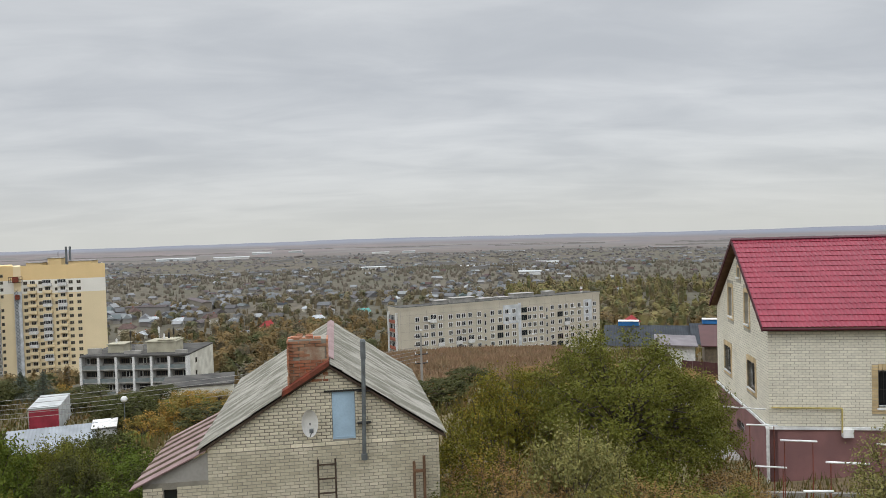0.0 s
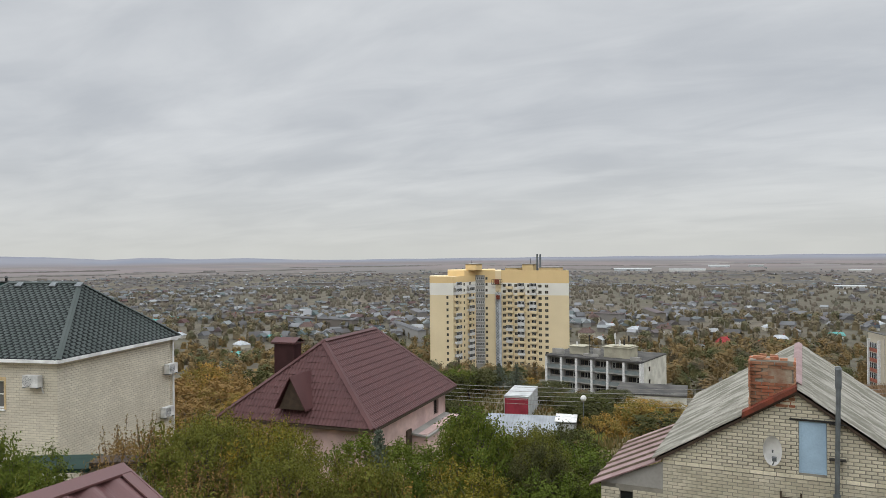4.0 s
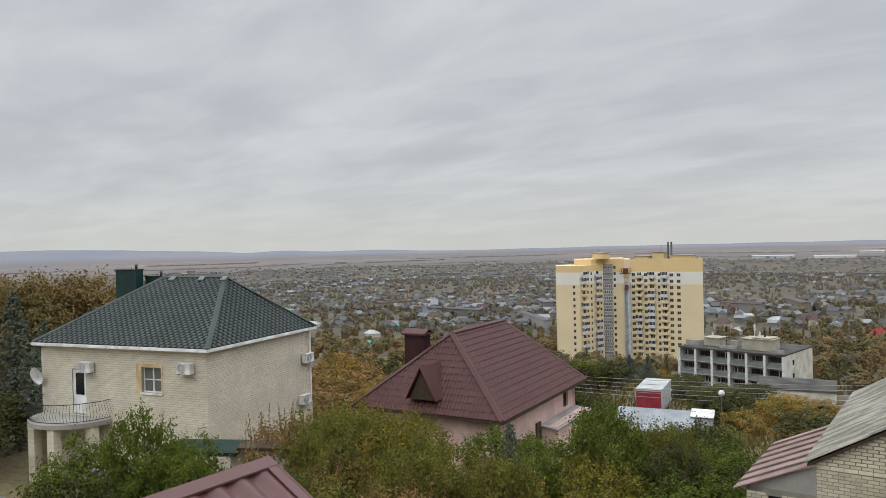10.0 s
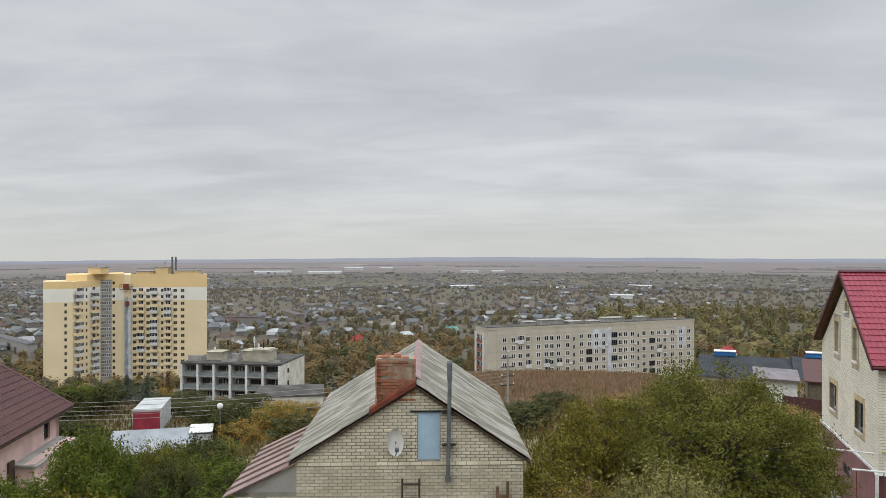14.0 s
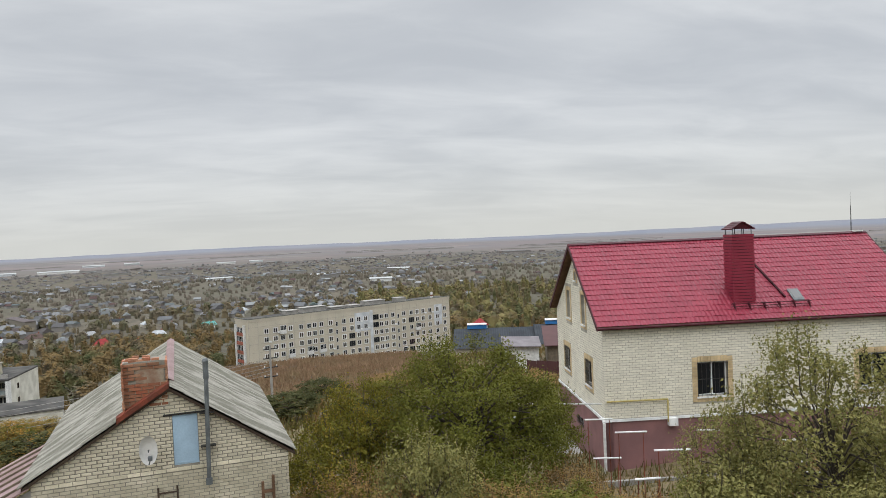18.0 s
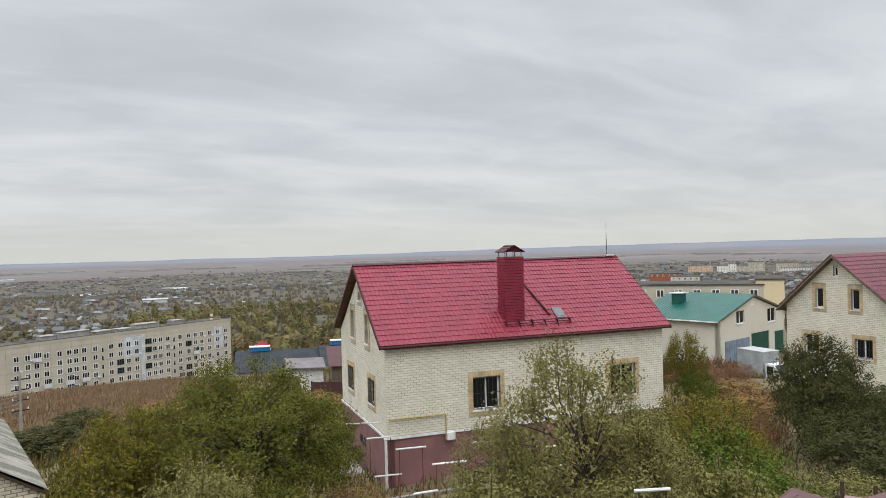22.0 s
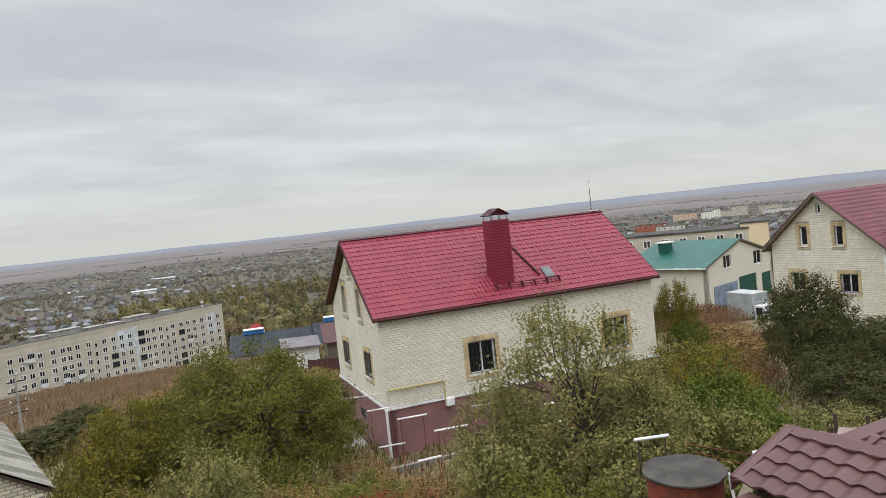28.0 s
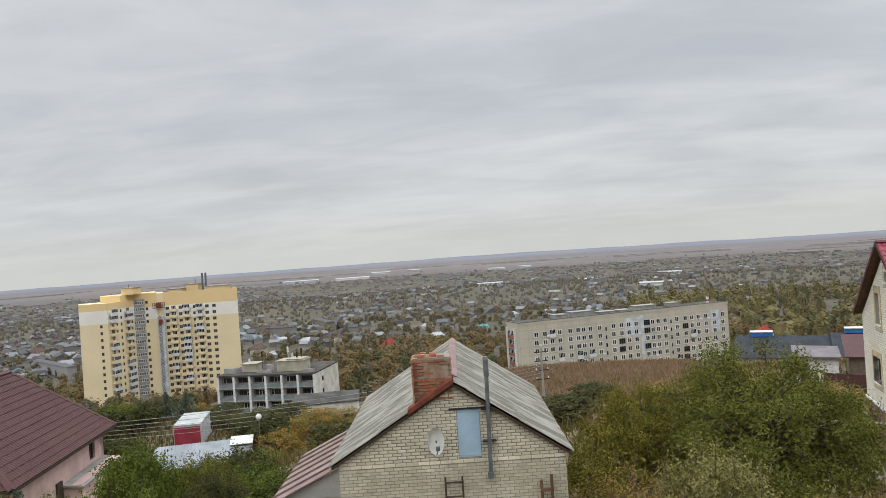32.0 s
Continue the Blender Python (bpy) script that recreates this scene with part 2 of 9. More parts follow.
M["tower_ochre"] = mat("tower_ochre", (0.690, 0.505, 0.255), 0.9, 0.06, 0.1, 3, 0.1, second=(0.640, 0.470, 0.235))
M["tower_cream"] = mat("tower_cream", (0.740, 0.710, 0.630), 0.9, 0.06, 0.1, 3, 0.1, second=(0.688, 0.660, 0.586))
M["tar"] = mat("tar", (0.055, 0.053, 0.051), 0.95, 0.2, 0.3, 8, 0.2, second=(0.100, 0.095, 0.086), spec=0.05)
M["bark"] = mat("bark", (0.070, 0.056, 0.044), 0.95, 0.25, 6.0, 40, 0.5)


def streak(m, scale):
    """Stretches a material's large stains along the fall of a roof."""
    n, l = m.node_tree.nodes, m.node_tree.links
    co = next(k for k in n if k.type == "TEX_COORD")
    mp = n.new("ShaderNodeMapping")
    mp.inputs["Scale"].default_value = scale
    big_noise = [k for k in n if k.type == "TEX_NOISE"][0]
    l.new(co.outputs["Object"], mp.inputs[0])
    l.new(mp.outputs[0], big_noise.inputs["Vector"])


streak(M["slate"], (0.8, 2.4, 0.8))


def ground_material():
    m = bpy.data.materials.new("ground")
    m.use_nodes = True
    n, l = m.node_tree.nodes, m.node_tree.links
    b = n["Principled BSDF"]
    b.inputs["Roughness"].default_value = 0.95
    b.inputs["Specular IOR Level"].default_value = 0.1
    co = n.new("ShaderNodeTexCoord")

    def nz(scale, detail, rough=0.55):
        k = n.new("ShaderNodeTexNoise")
        k.inputs["Scale"].default_value, k.inputs["Detail"].default_value, k.inputs["Roughness"].default_value = scale, detail, rough
        l.new(co.outputs["Object"], k.inputs["Vector"])
        return k.outputs["Fac"]

    def mixc(f, a, c):
        k = n.new("ShaderNodeMix")
        k.data_type = "RGBA"
        l.new(f, k.inputs["Factor"])
        for s, x in (("A", a), ("B", c)):
            if isinstance(x, tuple):
                k.inputs[s].default_value = (*x, 1)
            else:
                l.new(x, k.inputs[s])
        return k.outputs["Result"]

    def step(f, lo, hi):
        k = n.new("ShaderNodeMapRange")
        k.inputs["From Min"].default_value, k.inputs["From Max"].default_value = lo, hi
        l.new(f, k.inputs["Value"])
        return k.outputs[0]

    soil = mixc(step(nz(0.35, 5), 0.4, 0.6), (0.125, 0.092, 0.060), (0.105, 0.115, 0.048))
    near = mixc(step(nz(3.0, 4), 0.35, 0.7), soil, (0.210, 0.160, 0.095))
    # far off: wooded plots, then ploughed and fallow fields and bare hills with haze painted in
    tint = mixc(step(nz(0.010, 4, 0.6), 0.40, 0.62), (0.112, 0.104, 0.078), (0.140, 0.118, 0.092))
    plots = mixc(step(nz(0.09, 6, 0.75), 0.38, 0.62), (0.084, 0.075, 0.056), tint)
    vor = n.new("ShaderNodeTexVoronoi")
    mp = n.new("ShaderNodeMapping")
    mp.inputs["Scale"].default_value = (0.0016, 0.0042, 1)
    mp.inputs["Rotation"].default_value = (0, 0, 0.3)
    l.new(co.outputs["Object"], mp.inputs[0])
    l.new(mp.outputs[0], vor.inputs["Vector"])
    vor.inputs["Scale"].default_value = 1.0
    vs = n.new("ShaderNodeSeparateColor")
    l.new(vor.outputs["Color"], vs.inputs[0])
    rp = n.new("ShaderNodeValToRGB")
    # mauve greys of the field palette include painted distance haze
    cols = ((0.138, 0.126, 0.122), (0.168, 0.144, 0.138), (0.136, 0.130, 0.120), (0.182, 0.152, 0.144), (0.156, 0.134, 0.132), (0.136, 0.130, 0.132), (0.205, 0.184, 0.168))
    el = rp.color_ramp.elements
    while len(el) < len(cols):
        el.new(0.5)
    for i, c in enumerate(cols):
        el[i].position, el[i].color = i / (len(cols) - 1), (*c, 1)
    l.new(vs.outputs[0], rp.inputs[0])
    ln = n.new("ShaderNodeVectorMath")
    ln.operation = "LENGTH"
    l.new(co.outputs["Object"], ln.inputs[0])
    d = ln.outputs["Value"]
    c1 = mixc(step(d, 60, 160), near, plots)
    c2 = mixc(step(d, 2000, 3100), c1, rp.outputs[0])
    # bluish grey of the air put into the hills' colour beyond 4 km
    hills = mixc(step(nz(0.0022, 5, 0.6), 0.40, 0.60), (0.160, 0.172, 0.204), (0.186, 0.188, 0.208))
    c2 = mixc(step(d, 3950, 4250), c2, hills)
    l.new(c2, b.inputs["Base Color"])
    bp = n.new("ShaderNodeBump")
    bp.inputs["Strength"].default_value, bp.inputs["Distance"].default_value = 0.6, 0.08
    l.new(nz(6.0, 6), bp.inputs["Height"])
    l.new(bp.outputs[0], b.inputs["Normal"])
    return m


M["ground"] = ground_material()

# ---- building blocks ----


class Shape:
    """Vertices and faces of one mesh, in the frame of its thing."""

    def __init__(self):
        self.v, self.f = [], []

    def face(self, *pts):
        k = len(self.v)
        self.v += [tuple(p) for p in pts]
        self.f.append(tuple(range(k, k + len(pts))))
        return self

    def box(self, x0, x1, y0, y1, z0, z1):
        k = len(self.v)
        self.v += [(x, y, z) for z in (z0, z1) for y in (y0, y1) for x in (x0, x1)]
        self.f += [tuple(k + i for i in q) for q in ((0, 2, 3, 1), (4, 5, 7, 6), (0, 1, 5, 4), (2, 6, 7, 3), (0, 4, 6, 2), (1, 3, 7, 5))]
        return self

    def slab(self, pts, down):
        """A flat polygon pts with thickness along the vector down."""
        k, c = len(self.v), len(pts)
        self.v += [tuple(p) for p in pts] + [tuple(a + b for a, b in zip(p, down)) for p in pts]
        self.f.append(tuple(range(k, k + c)))
        self.f.append(tuple(range(k + 2 * c - 1, k + c - 1, -1)))
        for i in range(c):
            j = (i + 1) % c
            self.f.append((k + j, k + i, k + c + i, k + c + j))
        return self

    def rod(self, a, b, r0, r1=None, sides=6, cap=True):
        a, b = Vector(a), Vector(b)
        r1 = r0 if r1 is None else r1
        d = (b - a).normalized()
        s = d.cross(Vector((0, 0, 1)) if abs(d.z) < 0.9 else Vector((1, 0, 0))).normalized()
        t = d.cross(s)
        k = len(self.v)
        for c, r in ((a, r0), (b, r1)):
            for i in range(sides):
                w = 2 * math.pi * i / sides
                self.v.append(tuple(c + r * (math.cos(w) * s + math.sin(w) * t)))
        for i in range(sides):
            j = (i + 1) % sides
            self.f.append((k + i, k + j, k + sides + j, k + sides + i))
        if cap:
            self.f.append(tuple(range(k + sides - 1, k - 1, -1)))
            self.f.append(tuple(range(k + sides, k + 2 * sides)))
        return self

    def tube(self, pts, r, sides=5):
        """A bent tube through the points, all in one piece."""
        pts = [Vector(q) for q in pts]
        k = len(self.v)
        for i, q in enumerate(pts):
            d = (pts[min(i + 1, len(pts) - 1)] - pts[max(i - 1, 0)]).normalized()
            s = d.cross(Vector((0, 0, 1)) if abs(d.z) < 0.9 else Vector((1, 0, 0))).normalized()
            t = d.cross(s)
            self.v += [tuple(q + r * (math.cos(w) * s + math.sin(w) * t)) for w in (2 * math.pi * j / sides for j in range(sides))]
        for i in range(len(pts) - 1):
            for j in range(sides):
                a, b = k + i * sides + j, k + i * sides + (j + 1) % sides
                self.f.append((a, b, b + sides, a + sides))
        return self

    def mesh(self, name, material, smooth=False):
        me = bpy.data.meshes.new(name)
        me.from_pydata(self.v, [], self.f)
        me.materials.append(material)
        if smooth:
            me.polygons.foreach_set("use_smooth", [True] * len(me.polygons))
        me.update()
        return me


def raw_mesh(name, verts, faces, material, smooth=False):
    """A mesh from arrays of vertices and of triangles or quads."""
    me = bpy.data.meshes.new(name)
    verts, faces = np.asarray(verts, np.float32), np.asarray(faces, np.int32)
    n, c = faces.shape
    me.vertices.add(len(verts))
    me.vertices.foreach_set("co", verts.ravel())
    me.loops.add(n * c)
    me.loops.foreach_set("vertex_index", faces.ravel())
    me.polygons.add(n)
    me.polygons.foreach_set("loop_start", np.arange(0, n * c, c, dtype=np.int32))
    me.polygons.foreach_set("loop_total", np.full(n, c, np.int32))
    me.polygons.foreach_set("use_smooth", np.full(n, smooth, bool))
    me.materials.append(material)
    me.update(calc_edges=True)
    return me


def part(name, shape, material, parent, label="", smooth=False, kind=""):
    """One mesh object under a thing or under a part: x and y in the thing's frame, z above the datum."""
    me = shape if isinstance(shape, bpy.types.Mesh) else shape.mesh(name, material, smooth)
    top = parent
    while top.parent:
        top = top.parent
    me.transform(Matrix.Translation((0, 0, -top.location.z)))
    ob = new(name, me)
    ob.parent = parent
    return tagged(ob, label, kind=kind)


def thing(name, label, category, x=0, y=0, z=0, turn=0.0, group="", kind=""):
    """An Empty at the base of a thing, turned by radians, that parents its parts."""
    ob = new(name)
    ob.empty_display_size = 0.2
    ob.location, ob.rotation_euler = (x, y, z), (0, 0, turn)
    return tagged(ob, label, category, group, kind)


# ---- ground ----
CONTROL = [(0, 0, -5.2), (6, 6, -5.6), (-5, 3, -5.6), (10, 13, -7.6), (2, 10, -6.9), (12, 26, -10.15), (12.5, 36, -11.2), (25.5, 24, -9.15), (20, 24, -9.5),
           (-3, 18, -8.2), (-4, 26, -9.8), (4, 24, -9.6), (-30, 15, -10.8), (-33, 22, -11.4), (-38, 12, -10.7), (-21, 29, -12.2), (-14, 20, -9.8), (-12, 11, -7.8),
           (-36, 70, -18.6), (-28, 54, -16.6), (-70, 184, -41.5), (-60, 140, -33), (-160, 295, -57), (0, 120, -23.9), (12, 118, -22.5), (-5, 80, -19), (-20, 110, -27),
           (-15, 150, -34), (25, 150, -32), (20, 250, -45), (60, 270, -46), (34, 104, -18.9), (22, 66, -13.6), (56, 46, -12.8), (50, 40, -12.2), (40, 27, -9.3), (28, 17, -7.9),
           (45, 60, -13.5), (90, 70, -16), (130, 110, -24), (60, 160, -34), (120, 200, -40), (-60, 30, -15), (-60, 60, -20), (-100, 60, -26), (-100, 120, -36),
           (-200, 150, -52), (-150, 220, -50), (0, -60, -3), (40, -20, -5), (-40, -20, -7), (0, -300, 8), (250, -100, -10), (-250, -50, -25)]
for yaw in range(-100, 101, 20):
    for r_, z_ in ((420, -60), (800, -76), (1600, -86), (2600, -87), (3600, -85), (4600, -67)):
        w_ = radians(yaw)
        zz = z_ + (12 if yaw < -30 and r_ < 1000 else 0)
        CONTROL.append((-math.sin(w_) * r_, math.cos(w_) * r_, zz))
for yaw in (130, 180, 230):
    for r_, z_ in ((800, 0), (2000, -20), (4600, -50)):
        CONTROL.append((-math.sin(radians(yaw)) * r_, math.cos(radians(yaw)) * r_, z_))
CTRL = np.array(CONTROL, float)
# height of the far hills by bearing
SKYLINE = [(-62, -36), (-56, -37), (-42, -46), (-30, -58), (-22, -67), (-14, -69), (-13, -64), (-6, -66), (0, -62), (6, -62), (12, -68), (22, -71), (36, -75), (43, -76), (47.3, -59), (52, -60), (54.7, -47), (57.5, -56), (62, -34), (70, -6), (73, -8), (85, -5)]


def ground_z(x, y):
    """The ground's height at arrays of x and y."""
    x, y = np.atleast_1d(np.asarray(x, float)), np.atleast_1d(np.asarray(y, float))
    out = np.empty(x.shape)
    for i in range(0, len(x), 20000):
        dx = x[i:i + 20000, None] - CTRL[None, :, 0]
        dy = y[i:i + 20000, None] - CTRL[None, :, 1]
        soft = 2.0 + 0.05 * np.hypot(x[i:i + 20000], y[i:i + 20000])[:, None]
        w = 1 / (dx * dx + dy * dy + soft * soft) ** 1.9
        out[i:i + 20000] = (w * CTRL[None, :, 2]).sum(1) / w.sum(1)
    r = np.hypot(x, y)
    a = np.arctan2(-x, y)
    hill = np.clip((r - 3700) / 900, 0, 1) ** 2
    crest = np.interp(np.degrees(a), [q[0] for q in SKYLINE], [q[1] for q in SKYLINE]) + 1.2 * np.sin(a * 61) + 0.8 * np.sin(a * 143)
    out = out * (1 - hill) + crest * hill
    out += 0.12 * np.sin(x * 0.9 + y * 0.35) * np.sin(y * 0.7 - x * 0.2) * np.clip(r / 6, 0, 1)
    return out


def gz(x, y):
    return float(ground_z([x], [y])[0])


def build_ground():
    radii = np.concatenate(([0.001], np.geomspace(1.2, 4950, 210)))
    na = 300
    ang = np.linspace(0, 2 * np.pi, na, endpoint=False)
    rr, aa = np.meshgrid(radii, ang, indexing="ij")
    x, y = (rr * np.cos(aa)).ravel(), (rr * np.sin(aa)).ravel()
    v = np.stack([x, y, ground_z(x, y)], 1)
    i, j = np.meshgrid(np.arange(len(radii) - 1), np.arange(na), indexing="ij")
    j2 = (j + 1) % na
    f = np.stack([i * na + j, (i + 1) * na + j, (i + 1) * na + j2, i * na + j2], -1).reshape(-1, 4)
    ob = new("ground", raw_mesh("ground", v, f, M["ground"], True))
    tagged(ob, "hillside of dry grass and soil running down to a wide plain of fields", "ground", kind="structure")


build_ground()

# ---- walls, roofs and windows ----


class Face:
    """An upright wall plane in a thing's frame: a runs along it, o stands out of it, z is the height."""

    def __init__(self, x, y, dx, dy):
        k = math.hypot(dx, dy)
        self.x, self.y, self.dx, self.dy = x, y, dx / k, dy / k

    def p(self, a, o, z):
        return (self.x + self.dx * a + self.dy * o, self.y + self.dy * a - self.dx * o, z)

    def box(self, shape, a0, a1, o0, o1, z0, z1):
        k = len(shape.v)
        shape.v += [self.p(a, o, z) for z in (z0, z1) for o in (o1, o0) for a in (a0, a1)]
        shape.f += [tuple(k + i for i in q) for q in ((0, 2, 3, 1), (4, 5, 7, 6), (0, 1, 5, 4), (2, 6, 7, 3), (0, 4, 6, 2), (1, 3, 7, 5))]
        return shape


def clip(poly, n0, n1, c):
    """The part of a flat polygon where n0*a + n1*z <= c."""
    out = []
    for i, p in enumerate(poly):
        q = poly[(i + 1) % len(poly)]
        dp, dq = n0 * p[0] + n1 * p[1] - c, n0 * q[0] + n1 * q[1] - c
        if dp <= 0:
            out.append(p)
        if dp * dq < 0:
            k = dp / (dp - dq)
            out.append((p[0] + k * (q[0] - p[0]), p[1] + k * (q[1] - p[1])))
    return out


def weld(s):
    """Joins the corners that meet, so that a wall is one piece."""
    seen, index, out = {}, [], Shape()
    for v in s.v:
        key = tuple(round(c, 4) for c in v)
        if key not in seen:
            seen[key] = len(out.v)
            out.v.append(v)
        index.append(seen[key])
    out.f = [tuple(index[i] for i in f) for f in s.f]
    return out


def wall(fc, a0, a1, z0, z1, holes=(), gable=None, thick=0.35):
    """A wall with thickness and openings; gable: (a, z) of the apex above z1."""
    s = Shape()
    top = gable[1] if gable else z1
    an = sorted({a0, a1} | {h[0] for h in holes} | {h[1] for h in holes})
    zn = sorted({z0, z1, top} | {h[2] for h in holes} | {h[3] for h in holes})
    for p, q in zip(an, an[1:]):
        for r, t in zip(zn, zn[1:]):
            if any(h[0] <= (p + q) / 2 <= h[1] and h[2] <= (r + t) / 2 <= h[3] for h in holes):
                continue
            poly = [(p, r), (q, r), (q, t), (p, t)]
            if gable:
                ga, gt = gable
                k0, k1 = (gt - z1) / (ga - a0), (gt - z1) / (a1 - ga)
                poly = clip(poly, -k0, 1, z1 - k0 * a0)
                if len(poly) > 2:
                    poly = clip(poly, k1, 1, z1 + k1 * a1)
            if len(poly) > 2:
                back = fc.p(0, -thick, 0)
                front = fc.p(0, 0, 0)
                s.slab([fc.p(a, 0, z) for a, z in poly], [b - f for b, f in zip(back, front)])
    return weld(s)


def brick_list(a0, a1, z0, z1, holes=(), gable=None, length=0.25, height=0.088, joint=0.012, seed=1):
    """Bricks of a running bond as (a0, a1, z0, z1), trimmed to openings and gable."""
    out = []
    step, course = length + joint, height + joint
    top = gable[1] if gable else z1
    for r in range(int((top - z0) / course)):
        b0, b1 = z0 + r * course, z0 + r * course + height
        lo, hi = a0, a1
        if gable and b1 > z1:
            k = (b1 - z1) / (gable[1] - z1)
            lo, hi = a0 + k * (gable[0] - a0), a1 - k * (a1 - gable[0])
        x = a0 - step * (0.5 if r % 2 else 0.0)
        while x < hi:
            spans = [(max(x, lo), min(x + length, hi))]
            for h in holes:
                if b1 > h[2] - 0.005 and b0 < h[3] + 0.005:
                    cut = []
                    for p, q in spans:
                        if q <= h[0] or p >= h[1]:
                            cut.append((p, q))
                        else:
                            cut += [(p, h[0]), (h[1], q)]
                    spans = cut
            out += [(p, q, b0, b1) for p, q in spans if q - p > 0.03]
            x += step
    return out


def brick_mesh(name, fc, bricks, material, proud=0.006, jitter=0.0010, seed=3):
    """All those bricks as one mesh, each an island that stands out a little."""
    rng = np.random.default_rng(seed)
    b = np.array(bricks)
    n = len(b)
    o = proud + rng.uniform(-jitter, jitter, n)
    e = 0.003
    v = np.zeros((n, 8, 3))
    for i, (ia, iz, out, ins) in enumerate(((0, 2, 0, 0), (1, 2, 0, 0), (1, 3, 0, 0), (0, 3, 0, 0), (0, 2, 1, 1), (1, 2, 1, 1), (1, 3, 1, 1), (0, 3, 1, 1))):
        a = b[:, ia] + (e if ia == 0 else -e) * ins
        z = b[:, iz] + (e if iz == 2 else -e) * ins
        oo = o if out else np.full(n, -0.01)
        v[:, i, 0] = fc.x + fc.dx * a + fc.dy * oo
        v[:, i, 1] = fc.y + fc.dy * a - fc.dx * oo
        v[:, i, 2] = z
    q = np.array([(4, 5, 6, 7), (0, 1, 5, 4), (1, 2, 6, 5), (2, 3, 7, 6), (3, 0, 4, 7)])
    f = (np.arange(n)[:, None, None] * 8 + q[None]).reshape(-1, 4)
    return raw_mesh(name, v.reshape(-1, 3), f, material)


def roof_sheet(A, B, C, D, wave=0.183, amp=0.030, row=0.35, lift=0.022, per=6, material=None, name="roof_sheet", round_=False, crest=1.4):
    """A profiled roof covering on the plane of A, B (eave) and C, D (top): waves across and a step at each row."""
    A, B, C, D = map(Vector, (A, B, C, D))
    e = (B - A).normalized()
    s = (D - A) - e * (D - A).dot(e)
    T = s.length
    s.normalize()
    n = e.cross(s)
    if n.z < 0:
        n = -n
    full, dl, dr = (B - A).length, (D - A).dot(e), (C - B).dot(e)
    lo, hi = min(0, dl), max(full, full + dr)
    k = np.arange(math.floor(lo / wave) * per, math.ceil(hi / wave) * per + 1) * (wave / per)
    h = (np.abs(np.sin(np.pi * k / wave)) ** crest if not round_ else 0.5 + 0.5 * np.sin(2 * np.pi * k / wave)) * amp
    rows = max(1, math.ceil(T / row - 0.05))
    lines = []
    for r in range(rows):
        t0, t1 = r * row, min((r + 1) * row, T)
        lines += [(t0, 0.0 if r == 0 else -0.006), (max(0.0, t0 - lift * 0.35), lift), (t1, 0.0)]
    V, cols = [], len(k)
    for t, up in lines:
        x = np.clip(k, dl * t / T, full + dr * t / T)
        V.append(np.array(A)[None] + x[:, None] * np.array(e)[None] + t * np.array(s)[None] + (h + up)[:, None] * np.array(n)[None])
    V = np.concatenate(V)
    i, j = np.meshgrid(np.arange(len(lines) - 1), np.arange(cols - 1), indexing="ij")
    f = np.stack([i * cols + j, i * cols + j + 1, (i + 1) * cols + j + 1, (i + 1) * cols + j], -1).reshape(-1, 4)
    return raw_mesh(name, V, f, material)


def strip(pts, width, up, thick):
    """A folded cap along a ridge or hip between two points: a low inverted V."""
    a, b = Vector(pts[0]), Vector(pts[1])
    d = (b - a).normalized()
    side = d.cross(Vector((0, 0, 1))).normalized()
    s = Shape()
    for k in (-1, 1):
        lo = side * k * width - Vector((0, 0, width * 0.55))
        s.slab([a + Vector((0, 0, up)), b + Vector((0, 0, up)), b + lo + Vector((0, 0, up)), a + lo + Vector((0, 0, up))], (0, 0, thick))
    return s


def window(parent, fc, a0, a1, z0, z1, leaves=2, cross=False, sill=True, grille=False, reveal=0.10, glass="glass", frame_mat="white", fw=0.06):
    """A window in an opening: frame, panes, sill and, where there is one, an iron grille."""
    s = Shape()
    o1, o0 = -reveal, -reveal - 0.06
    for q in ((a0, a0 + fw, z0, z1), (a1 - fw, a1, z0, z1), (a0 + fw, a1 - fw, z0, z0 + fw), (a0 + fw, a1 - fw, z1 - fw, z1)):
        fc.box(s, q[0], q[1], o0, o1, q[2], q[3])
    w = (a1 - a0 - 2 * fw)
    for i in range(1, leaves):
        c = a0 + fw + w * i / leaves
        fc.box(s, c - fw * 0.6, c + fw * 0.6, o0, o1 + 0.004, z0 + fw, z1 - fw)
    if cross:
        c = z0 + (z1 - z0) * 0.5
        fc.box(s, a0 + fw, a1 - fw, o0, o1 + 0.002, c - 0.02, c + 0.02)
    win = part("window", s, M[frame_mat], parent)
    for i in range(leaves):
        p = Shape()
        fc.box(p, a0 + fw + w * i / leaves, a0 + fw + w * (i + 1) / leaves, o0 + 0.02, o1 - 0.025, z0 + fw, z1 - fw)
        part("pane", p, M[glass], win)
    if sill:
        p = Shape()
        fc.box(p, a0 - 0.05, a1 + 0.05, -reveal, 0.07, z0 - 0.07, z0 - 0.005)
        part("sill", p, M["white"], win)
    if grille:
        p = Shape()
        n = max(3, int((a1 - a0) / 0.16))
        for i in range(n + 1):
            a = a0 + (a1 - a0) * i / n
            fc.box(p, a - 0.008, a + 0.008, 0.02, 0.036, z0, z1)
        for z in (z0 + 0.06, (z0 + z1) / 2, z1 - 0.06):
            fc.box(p, a0 - 0.02, a1 + 0.02, 0.036, 0.05, z - 0.01, z + 0.01)
        part("grille", p, M["iron"], win, "black iron window grille")
    return win


